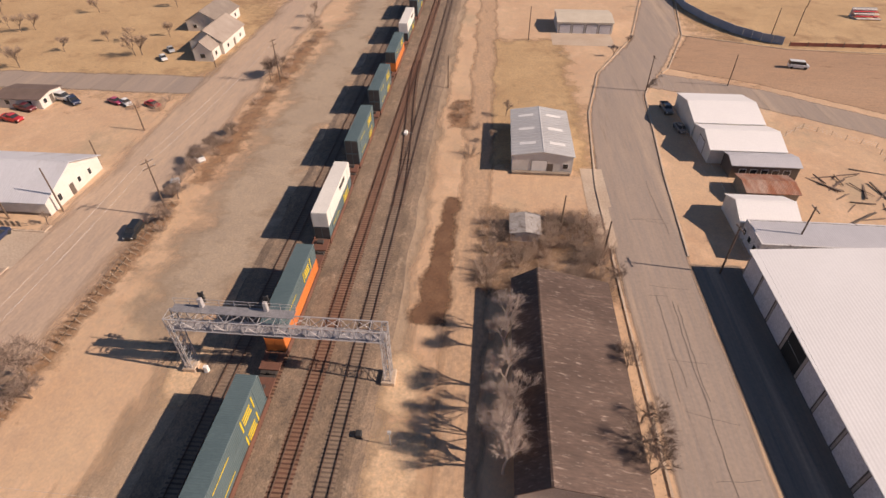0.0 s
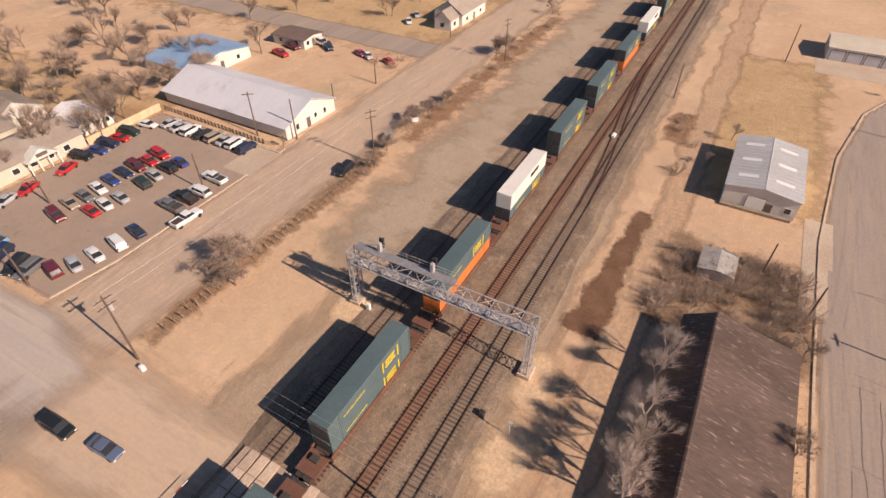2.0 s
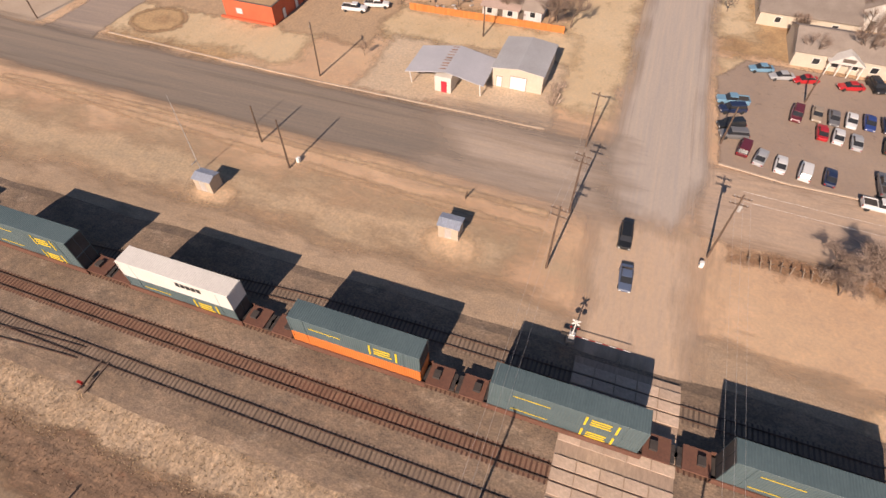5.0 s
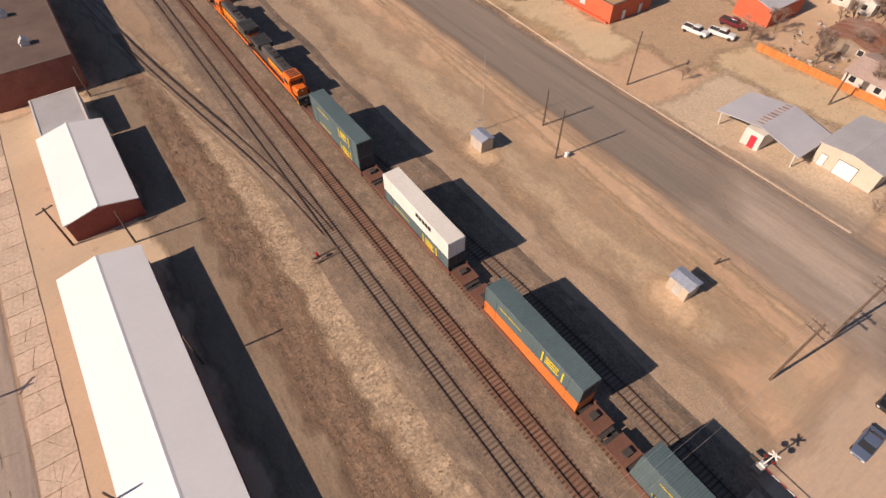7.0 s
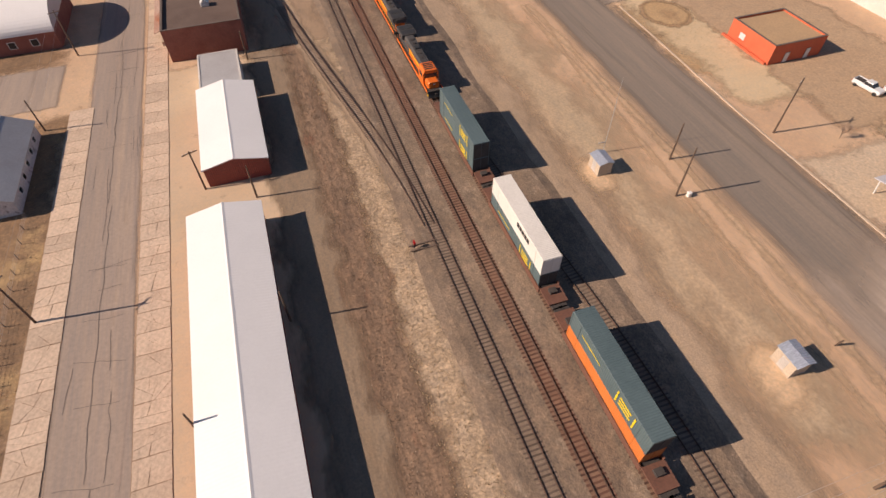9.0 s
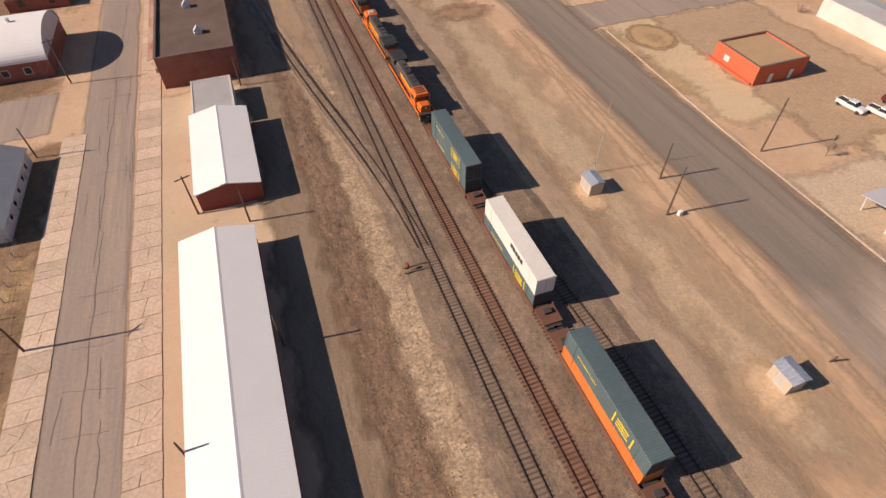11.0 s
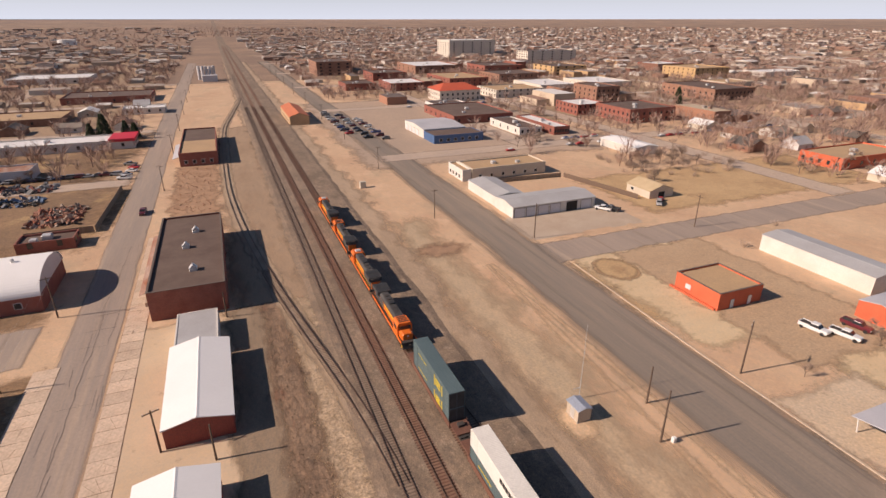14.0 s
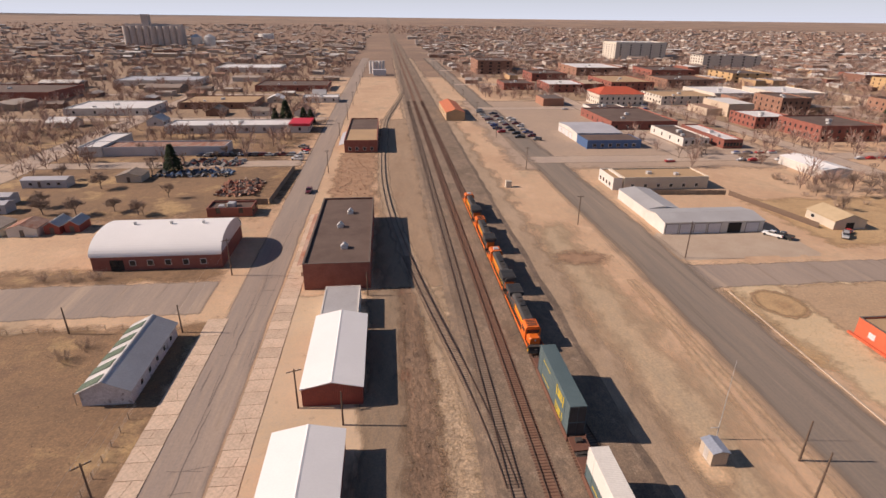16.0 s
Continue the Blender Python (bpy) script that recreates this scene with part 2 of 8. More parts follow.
TIE_RUST = mat("rust_stained_tie", (0.125, 0.058, 0.039), (0.09, 0.045, 0.031), 0.8, 6.0, 0.9, bump=0.5, vary=0.3)
RAIL = mat("rail_steel", (0.13, 0.085, 0.063), (0.19, 0.12, 0.09), 1.0, 10.0, 0.55, 0.4, bump=0.1)
WOOD_POLE = mat("pole_timber", (0.10, 0.065, 0.045), (0.16, 0.11, 0.08), 0.5, 8.0, 0.9, stretch=(1, 1, 0.1))
GALV = mat("galvanised_steel", (0.52, 0.51, 0.50), (0.62, 0.61, 0.60), 1.0, 8.0, 0.45, 0.35, bump=0.05)
WHITE_ROOF = mat("white_metal_roof", (0.78, 0.77, 0.76), (0.82, 0.81, 0.80), 0.1, 3.0, 0.5, 0.0, bump=0.05, ribs=0.45, along="Y", grime=0.03)
WHITE_ROOF_X = mat("white_metal_roof_x", (0.76, 0.74, 0.73), (0.80, 0.78, 0.77), 0.1, 3.0, 0.5, 0.0, bump=0.05, ribs=0.45, along="X", grime=0.04)
TIN = mat("weathered_tin_roof", (0.48, 0.46, 0.45), (0.56, 0.55, 0.54), 0.15, 3.0, 0.5, 0.3, bump=0.1, ribs=0.35, along="Y", grime=0.12)
TIN_X = mat("grey_tin_roof", (0.46, 0.455, 0.48), (0.53, 0.52, 0.545), 0.15, 3.0, 0.5, 0.1, bump=0.1, ribs=0.35, along="X", grime=0.08)
RUST = mat("rusted_tin", (0.30, 0.11, 0.055), (0.42, 0.30, 0.24), 0.5, 3.0, 0.7, 0.2, ribs=0.3, along="X", stretch=(1.0, 0.3, 1), grime=0.3)
BROWN_ROOF = mat("rusty_brown_roof", (0.084, 0.053, 0.041), (0.135, 0.089, 0.07), 0.15, 2.0, 0.75, 0.1, bump=0.3, stretch=(0.3, 1.5, 1), spots=(0.29, 0.22, 0.18), spot_scale=1.8, spot_at=0.58, grime=0.4, stain=((0.17, 0.113, 0.087), 0.5, 0.55))
BROWN_WALL = mat("tan_siding", (0.42, 0.36, 0.31), (0.36, 0.30, 0.25), 0.3, 4.0, 0.85)
WHITE_WALL = mat("white_siding", (0.64, 0.61, 0.57), (0.57, 0.53, 0.48), 0.3, 3.0, 0.75, bump=0.1, grime=0.1)
CREAM_WALL = mat("cream_siding", (0.57, 0.50, 0.41), (0.51, 0.44, 0.35), 0.3, 3.0, 0.75, bump=0.1, grime=0.1)
PEELING = mat("peeling_white_paint", (0.62, 0.60, 0.60), (0.50, 0.48, 0.48), 0.4, 3.0, 0.8, spots=(0.16, 0.13, 0.12), spot_scale=0.6, spot_at=0.58, grime=0.25)
RED_WALL = mat("red_metal_siding", (0.24, 0.045, 0.035), (0.28, 0.06, 0.045), 0.3, 3.0, 0.6, bump=0.2, ribs=0.3, along="X")
BRICK = mat("red_brick", (0.235, 0.075, 0.055), (0.30, 0.11, 0.08), 0.4, 5.0, 0.85, bump=0.4, grime=0.25, vary=0.1)
BROWN_BRICK = mat("brown_brick", (0.22, 0.11, 0.075), (0.29, 0.16, 0.11), 0.4, 5.0, 0.85, bump=0.3, grime=0.25, vary=0.2)
ORANGE_WALL = mat("orange_red_paint", (0.58, 0.13, 0.06), (0.52, 0.11, 0.05), 0.4, 4.0, 0.7, bump=0.2, grime=0.12)
TAR_ROOF = mat("tar_roof", (0.105, 0.068, 0.055), (0.145, 0.10, 0.08), 0.15, 3.0, 0.9, bump=0.3, grime=0.2)
GRAVEL_ROOF = mat("gravel_roof", (0.45, 0.30, 0.17), (0.40, 0.27, 0.16), 0.15, 3.0, 0.9, bump=0.3, grime=0.2)
SHINGLE = mat("grey_brown_shingle", (0.24, 0.195, 0.165), (0.30, 0.25, 0.21), 0.3, 5.0, 0.9, bump=0.4, vary=0.25, grime=0.2)
BLUE_ROOF = mat("blue_metal_roof", (0.20, 0.33, 0.52), (0.26, 0.40, 0.58), 0.2, 3.0, 0.5, 0.1, ribs=0.4, along="X")
PANEL = mat("roller_door_panel", (0.62, 0.60, 0.62), (0.57, 0.55, 0.57), 0.4, 3.0, 0.55, bump=0.15, ribs=0.22, along="Z")
# near-black tone that paints the shade inside openings
DARK = mat("painted_opening_shade", (0.02, 0.018, 0.016), (0.03, 0.026, 0.022), 0.5, 4.0, 0.9)
TRIM = mat("brown_trim", (0.11, 0.085, 0.07), (0.14, 0.11, 0.09), 0.5, 4.0, 0.7)
WHITE = mat("white_paint", (0.78, 0.77, 0.74), (0.72, 0.70, 0.67), 0.5, 4.0, 0.55, bump=0.05, grime=0.06)
BLACK = mat("black_paint", (0.022, 0.022, 0.024), (0.035, 0.034, 0.034), 1.0, 6.0, 0.6, bump=0.05)
RUBBER = mat("tyre_rubber", (0.02, 0.02, 0.02), (0.03, 0.03, 0.03), 1.0, 8.0, 0.9)
PANE = glass("window_glass", (0.03, 0.032, 0.036))
GREEN_STRIPE = mat("dark_green_sheet", (0.035, 0.075, 0.04), (0.05, 0.095, 0.05), 0.5, 4.0, 0.6, ribs=0.3, along="Y")
FENCE_ORANGE = mat("cedar_fence", (0.60, 0.22, 0.06), (0.52, 0.18, 0.05), 0.5, 4.0, 0.8, stretch=(1, 1, 0.2), vary=0.12)
FENCE_WOOD = mat("old_fence_timber", (0.22, 0.17, 0.13), (0.29, 0.23, 0.175), 0.5, 4.0, 0.9, vary=0.15)
BARK = mat("bark", (0.15, 0.105, 0.08), (0.21, 0.155, 0.12), 1.0, 10.0, 0.95)
TWIG = mat("bare_twigs", (0.25, 0.175, 0.135), (0.33, 0.25, 0.20), 0.8, 10.0, 0.95, vary=0.15)
TWIG_PALE = mat("pale_twigs", (0.42, 0.335, 0.29), (0.52, 0.425, 0.37), 0.8, 10.0, 0.95, vary=0.12)
EVERGREEN = mat("evergreen_needles", (0.03, 0.05, 0.022), (0.06, 0.08, 0.035), 0.8, 8.0, 0.9)
SCRUB_TUFT = mat("weed_blades", (0.20, 0.128, 0.084), (0.29, 0.198, 0.135), 0.4, 3.0, 0.95, bump=0.0, grime=0.35)
GRASS_TUFT = mat("grass_blades", (0.45, 0.335, 0.215), (0.37, 0.268, 0.165), 0.4, 3.0, 0.95, bump=0.0, grime=0.25)
# brown far land cover, its tone also lifted for distance haze
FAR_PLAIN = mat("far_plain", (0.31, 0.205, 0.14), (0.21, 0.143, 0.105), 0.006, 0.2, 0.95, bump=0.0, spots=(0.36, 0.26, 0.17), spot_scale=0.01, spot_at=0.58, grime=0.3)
TOWN_GROUND = mat("town_ground", (0.36, 0.25, 0.158), (0.27, 0.185, 0.125), 0.012, 0.5, 0.95, bump=0.3, spots=(0.40, 0.28, 0.165), spot_scale=0.02, spot_at=0.57, grime=0.35, fade=0.05)


# ---- ground, roads, yards ----
def ground_sheet():
    geo = Geo()
    half = list(range(150, 1500, 75)) + [1500, 1700, 2000, 2400, 2900, 3500, 4100, 4700]
    lines = [-v for v in half[::-1]] + [0] + half
    rise = lambda x, y: max(0.0, (math.hypot(x, y) - 1500) / 3200) ** 1.3 * 64
    n = len(lines)
    geo.add([(x, y, rise(x, y)) for y in lines for x in lines],
            [(j * n + i, j * n + i + 1, (j + 1) * n + i + 1, (j + 1) * n + i) for j in range(n - 1) for i in range(n - 1)])
    ob = structure("ground", geo, DIRT, "bare sandy dirt ground with faint tyre marks", "ground")
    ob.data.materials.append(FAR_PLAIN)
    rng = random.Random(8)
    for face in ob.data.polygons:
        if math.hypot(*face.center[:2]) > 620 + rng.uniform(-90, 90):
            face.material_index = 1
    return ob


ground_sheet()


def strip(points, half):
    """An outline along a centre line."""
    left, right = [], []
    for i, (x, y) in enumerate(points):
        x0, y0 = points[max(i - 1, 0)]
        x1, y1 = points[min(i + 1, len(points) - 1)]
        long = math.hypot(x1 - x0, y1 - y0)
        h = half[i] if isinstance(half, (list, tuple)) else half
        nx, ny = -(y1 - y0) / long * h, (x1 - x0) / long * h
        left.append((x + nx, y + ny))
        right.append((x - nx, y - ny))
    return left + right[::-1]


def between(edge_a, edge_b):
    return edge_a + edge_b[::-1]


# dry grass and weeds, lowest layers first
for k, (box, label) in enumerate([
        ((-1, 96, 22, 172), "dry brown grass verge beside the storage sheds"),
        ((-260, 128, -77, 420), "dry golden grass field by scattered houses"),
        ((-113, -48, -97, -11), "dry yellow lawn behind the canopy building"),
        ((-92, -104, -78, -73), "dry yellow grass patch before the orange brick house"),
        ((-150, -4, -101, 3), "dry grass verge along the cross street"),
        ((-240, 19, -114, 72), "dry grass yards round small houses"),
        ((-240, -170, -126, -128), "dry grass lot beside the tan house"),
        ((37.8, -98, 95, -30), "dry brown grass lot beside the striped shed"),
        ((42, -127, 95, -120), "dry golden verge before the arched building"),
        ((66, 150, 420, 520), "dry golden outfield grass behind the curved wall"),
        ((-2600, -2900, -118, -300), "patchy dry grass under the far town"),
        ((60, -2900, 2200, -330), "patchy dry grass on the far industrial side"),
        ((45, -330, 260, -165), "dirt and dry grass yards of the salvage lots")]):
    x0, y0, x1, y1 = box
    big = max(x1 - x0, y1 - y0) > 200
    sheet(f"grass_patch_{k + 1}", rect(x0, y0, x1, y1), TOWN_GROUND if y0 < -1000 else BROWN_GRASS if 30 < x0 < 60 and y0 < -90 else GRASS, 0.02 + 0.004 * k, label, "grass", 1.5 if not big else 9, 4 if not big else 25, k, 3.0 if not big else 12)

PALE_LAWN = mat("pale_winter_lawn", (0.60, 0.465, 0.305), (0.53, 0.395, 0.245), 0.07, 2.0, 0.95, bump=0.3, spots=(0.45, 0.32, 0.19), spot_scale=0.06, spot_at=0.6, grime=0.1, fade=0.25, mottle=0.05)
for k, (box, label) in enumerate((((-150, -12, -84, 2), "pale winter lawn along the cross street"), ((-111, -48, -99, -11), "pale winter lawn behind the canopy building"), ((-111, 19, -96, 34), "pale winter lawn beside the car lot"), ((-113, -118, -80, -62), "pale swept lot before the orange building"), ((-110, -60, -98, -8), "pale straw-coloured yard behind the canopy"), ((-150, 18, -121, 26), "pale winter verge along the cross street"))):
    sheet(f"lawn_{k + 1}", rect(*box), PALE_LAWN, 0.078 + 0.002 * k, label, "grass", 1.2, 4, 300 + k, 2.6)
sheet("oil_stain", [(-44, -124), (-48, -121.5), (-56, -122.5), (-57, -127), (-50, -130), (-45, -128.5)], mat("dark_soil_stain", (0.26, 0.15, 0.095), (0.36, 0.23, 0.145), 0.3, 2.0, 0.95, fade=0.3), 0.2, "dark reddish soil stain in the open dirt", "dirt", 0.8, 2, 310, 2.4)
sheet("rubble_plot", rect(6, -250, 21, -164), mat("red_brown_soil", (0.30, 0.175, 0.105), (0.40, 0.25, 0.155), 0.2, 2.0, 0.95, bump=0.8, grime=0.3, fade=0.4), 0.2, "red-brown soil of the cleared plot", "dirt", 1.2, 3, 311, 2.0)
# red-brown weed strips along the tracks
sheet("weed_strip_1", [(-9.5, 52), (-4.5, 52), (-4.5, 84), (-6.5, 84)], mat("damp_soil", (0.125, 0.062, 0.034), (0.19, 0.103, 0.058), 0.3, 2.5, 0.95, bump=0.6, grime=0.25, fade=0.9), 0.12, "strip of dark damp red-brown soil", "dirt", 0.5, 2, 31, 0.7)
sheet("weed_strip_2", rect(-8, 113, -4, 127), SCRUB, 0.09, "patch of dark brown dead weeds", "weeds", 0.8, 2, 32)
sheet("packed_dirt_strip", rect(-3.6, -111, 5.5, -4), mat("packed_brown_dirt", (0.275, 0.203, 0.141), (0.215, 0.153, 0.103), 0.15, 3.0, 0.95, bump=0.5, stretch=(1, 0.3, 1), grime=0.25, fade=0.4, stain=((0.40, 0.30, 0.21), 0.4, 0.6)), 0.095, "packed brown dirt behind the white sheds", "dirt", 0.9, 3, 312, 1.6)
sheet("weed_strip_3", rect(-6.6, -112, -1.4, -4), mat("littered_soil", (0.185, 0.118, 0.078), (0.255, 0.172, 0.116), 0.2, 3.0, 0.95, bump=1.0, stretch=(1, 0.25, 1), spots=(0.19, 0.096, 0.06), spot_scale=0.3, spot_at=0.56, grime=0.4, fade=0.5, mottle=0.26), 0.10, "strip of brown weeds and rubble beside the siding", "weeds", 0.9, 2, 33)
sheet("grass_bank", rect(-11.8, -112, -6.4, 2), mat("pale_dry_grass", (0.47, 0.352, 0.245), (0.37, 0.268, 0.178), 0.3, 2.5, 0.95, bump=1.0, grime=0.4, fade=0.5, mottle=0.24), 0.085, "pale dry grass bank beside the track", "grass", 0.8, 2, 34)
sheet("weed_strip_4", rect(-59.8, 22, -57, 78), SCRUB, 0.09, "strip of dry weeds along the leaning fence", "weeds", 0.9, 2, 35)
sheet("weed_strip_5", rect(-57.5, 86, -54, 175), SCRUB, 0.09, "strip of dry weeds along the dirt road", "weeds", 1.4, 2.5, 36)
sheet("gravel_strip_1", rect(-50, 50, -36, 330), mat("grey_gravel", (0.345, 0.268, 0.20), (0.40, 0.31, 0.228), 0.08, 3.0, 0.95, bump=0.6, grime=0.2, fade=0.15), 0.085, "grey gravel verge beside the tracks", "gravel", 2.0, 4, 37, 5.0)

# roads
sheet("road_west_north", rect(-76.2, 17, -60.5, 420), mat("sandy_road", (0.41, 0.305, 0.235), (0.47, 0.345, 0.25), 0.05, 2.0, 0.92, bump=0.15, stretch=(1, 0.15, 1), grime=0.12, fade=0.4), 0.10, "sandy worn asphalt street beside the lot", "road", 0.5, 5, 41, 2.0)
sheet("road_west_south", [(-76, 4), (-61.3, 4), (-61.0, -40), (-62.0, -110), (-63, -225), (-62, -330), (-60, -900), (-74, -900), (-75, -330), (-76, -215)], ROAD_DARK, 0.104, "dark grey worn asphalt street along the tracks", "road", 0.5, 5, 42, 2.6)
sheet("crossing_approach", [(-60, 2.6), (-34, 4.4), (-34, 16.2), (-60, 17.6)], mat("dusty_approach", (0.53, 0.39, 0.285), (0.48, 0.355, 0.26), 0.08, 2.0, 0.95, bump=0.1, stretch=(0.2, 1, 1), grime=0.08, fade=0.15, mottle=0.04), 0.117, "sandy worn approach to the crossing", "road", 0.8, 3, 62, 3.4)
sheet("road_cross", [(-420, 3.4), (-84, 3.2), (-72, 2.4), (-62, 4.6), (-57, 7.0), (-57, 12.4), (-63, 15.2), (-74, 18.2), (-84, 17.2), (-420, 17.0)], ROAD_CROSS, 0.110, "dusty asphalt cross street leading to the crossing", "road", 0.4, 4, 43, 2.0)
sheet("dusty_corner", rect(-75, -26, -60.5, 3), mat("street_dust", (0.44, 0.35, 0.28), (0.39, 0.31, 0.25), 0.12, 2.0, 0.92, bump=0.1, stretch=(1, 0.1, 1), grime=0.1, fade=0.12, mottle=0.05), 0.122, "pale dust over the asphalt at the crossroads", "road", 0.8, 4, 71, 7.0)
sheet("verge_brown", rect(-12.6, -340, 3.6, -110), mat("brown_verge_soil", (0.36, 0.255, 0.172), (0.30, 0.205, 0.135), 0.1, 3.0, 0.95, bump=0.5, stretch=(1, 0.3, 1), grime=0.25, fade=0.2, stain=((0.24, 0.145, 0.092), 0.12, 0.56)), 0.083, "brown cindery verge between siding and main tracks", "dirt", 1.2, 5, 72, 3.0)
sheet("brush_floor", rect(0, 59.5, 21, 80), mat("brush_litter", (0.31, 0.205, 0.13), (0.24, 0.155, 0.098), 0.2, 2.5, 0.95, bump=0.8, grime=0.3, fade=0.25, mottle=0.16), 0.094, "brown leaf litter under the brush", "weeds", 1.5, 3, 73, 3.0)
sheet("verge_fines_1", rect(-41.5, -900, -34.5, 49), BALLAST, 0.07, "grey gravel fines spilling off the track bed", "gravel", 1.6, 5, 63, 2.6)
sheet("verge_fines_2", rect(-13.5, -900, -10.2, 330), BALLAST, 0.072, "grey gravel fines spilling off the track bed", "gravel", 0.9, 4, 64, 1.6)
sheet("grey_patch", rect(-52, -150, -42, -6), mat("olive_dust", (0.42, 0.318, 0.213), (0.47, 0.34, 0.225), 0.1, 2.0, 0.95, bump=0.2, stretch=(1, 0.4, 1), fade=0.18), 0.068, "greyish dusty patches in the open dirt", "dirt", 2.0, 6, 65, 5.0)
sheet("drive_ring", [(-86.5 + 5.5 * math.cos(a), -97.5 + 6.5 * math.sin(a)) for a in [i * math.pi / 9 for i in range(18)]], mat("ring_dirt", (0.33, 0.21, 0.12), (0.38, 0.25, 0.15), 0.2, 2.0, 0.95, fade=0.5), 0.15, "worn brown oval in the dry lawn", "dirt", 0.3, 2, 66, 0.8)
sheet("drive_ring_lawn", [(-86.5 + 4.7 * math.cos(a), -97.5 + 5.6 * math.sin(a)) for a in [i * math.pi / 9 for i in range(18)]], GRASS, 0.16, "dry lawn inside the worn oval", "grass", 0.3, 2, 67, 0.8)
for k, (x, w) in enumerate(((-56.9, 0.5), (-55.1, 0.4))):
    sheet(f"tyre_track_{k + 1}", strip([(x + 2.2 * math.sin(y * 0.021 + k), y) for y in range(-112, 2, 6)], w), mat(f"tyre_track_dirt_{k}", (0.54, 0.38, 0.245), (0.49, 0.335, 0.215), 0.1, 2.0, 0.95, fade=0.12), 0.19 + 0.003 * k, "pale tyre track worn into the dirt", "dirt", 0.2, 4, 68 + k, 0.7)
sheet("road_cross_east", [(-13.5, 4.2), (24, 4.2), (24, 16.6), (-13.5, 16.6)], ROAD_CROSS, 0.108, "dusty asphalt street east of the crossing", "road", 0.35, 4, 44)
sheet("road_side_south", [(-420, -106), (-78, -106.5), (-70, -103), (-70, -122), (-78, -118.5), (-420, -117.5)], ROAD, 0.10, "grey asphalt side street", "road", 0.4, 4, 45)
sheet("road_north_cross", rect(-420, 125.8, -70, 136.6), ROAD, 0.098, "grey asphalt side street by the houses", "road", 0.5, 4, 46)
sheet("road_east", between([(25.6, -900), (26.5, -420), (26.0, -120), (25.6, -45), (24, 0), (23.0, 29), (22.6, 60), (22.4, 90), (24.9, 122), (30.3, 147), (44.6, 176), (55.7, 220), (60, 330)],
                          [(37, -900), (37, -420), (35.2, -120), (34, -45), (33.8, 0), (33.7, 30), (34.0, 66), (35.6, 95), (39.4, 133), (48.2, 152), (60, 182), (67, 220), (71, 330)]), ROAD, 0.10, "worn grey asphalt street with tar streaks", "road", 0.15, 4, 47)
sheet("road_ballpark", [(41.5, 139), (61.5, 131), (90, 114), (140, 84), (150, 96), (93, 124), (70, 139.5), (47, 148)], ROAD, 0.10, "grey asphalt road beside the parking field", "road", 0.2, 4, 48)
sheet("parking_field", [(50, 152), (71, 143), (95, 127), (150, 102), (240, 60), (260, 170), (116, 167), (90, 169.5), (62, 180)], mat("red_dirt_lot", (0.345, 0.215, 0.135), (0.39, 0.25, 0.16), 0.04, 2.0, 0.95, bump=0.3, stretch=(0.3, 1, 1), fade=0.4), 0.095, "smooth reddish dirt parking field", "lot", 0.3, 4, 49)
sheet("road_east_side", rect(41, -118.6, 110, -103.5), ROAD, 0.11, "grey asphalt side road by the arched building", "road", 0.3, 4, 50)
sheet("lot_surface", [(-104, 18.8), (-77.5, 19.8), (-76.1, 30), (-76.1, 58), (-78, 67.8), (-112, 67.8), (-112, 24)], LOT, 0.112, "brown-grey asphalt car lot", "lot", 0.1, 4, 51)
sheet("lot_apron", rect(-82, 58.6, -76, 67.5), CONCRETE, 0.118, "pale concrete driveway apron of the lot", "pavement")
sheet("shop_apron_1", rect(-115, -139, -79, -124), CONCRETE, 0.09, "pale dusty concrete apron before the metal workshop", "pavement", 1.0, 3, 52)
sheet("shop_apron_2", rect(-98, -46, -77.2, -9), mat("tan_apron", (0.56, 0.44, 0.32), (0.49, 0.37, 0.26), 0.1, 2.0, 0.9, bump=0.2, fade=0.4), 0.09, "pale tan apron before the canopy building", "pavement", 0.9, 3, 53, 1.6)
sheet("shop_yard", rect(-122, -106, -92, -50), mat("swept_dirt", (0.44, 0.31, 0.20), (0.40, 0.275, 0.175), 0.08, 2.0, 0.95, bump=0.2, fade=0.4), 0.088, "swept dirt yard of the orange building", "yard", 1.0, 3, 54)
sheet("gas_station_apron", rect(-235, -52, -150, -1), CONCRETE, 0.09, "wide pale concrete forecourt", "pavement", 0.5, 5, 55)
sheet("yard_east", [(4, -110), (22.4, -110), (22.4, -15), (4, -15)], mat("tan_sand", (0.565, 0.425, 0.295), (0.525, 0.385, 0.26), 0.08, 4.0, 0.95, bump=0.1, grime=0.07, fade=0.4, mottle=0.03), 0.09, "smooth pale tan sand yard round the white sheds", "yard", 0.6, 3, 56)
sheet("dirt_lane_east", rect(-4.2, 18, 1.5, 330), DIRT_TRACK, 0.085, "pale rutted dirt lane beside the brown roof", "lane", 0.7, 4, 57)
sheet("warehouse_apron", rect(34.3, 20, 41.9, 68), ROAD_DARK, 0.104, "dark asphalt apron before the roller doors", "pavement", 0.1, 4, 58)
sheet("sidewalk_strip", [(20, 96), (23.4, 96), (22.2, 72), (20.4, 71)], CONCRETE, 0.12, "short pale concrete path beside the street", "pavement")
sheet("storage_slab", rect(19.6, 169, 37.5, 179.5), CONCRETE, 0.11, "white concrete slab before the storage units", "pavement")
sheet("plaza_lot", rect(-190, -420, -55, -215), mat("pale_lot", (0.37, 0.28, 0.215), (0.42, 0.31, 0.23), 0.03, 2.0, 0.9, bump=0.2, fade=0.4), 0.09, "wide pale gravel parking area by the depot", "lot", 3, 8, 59)


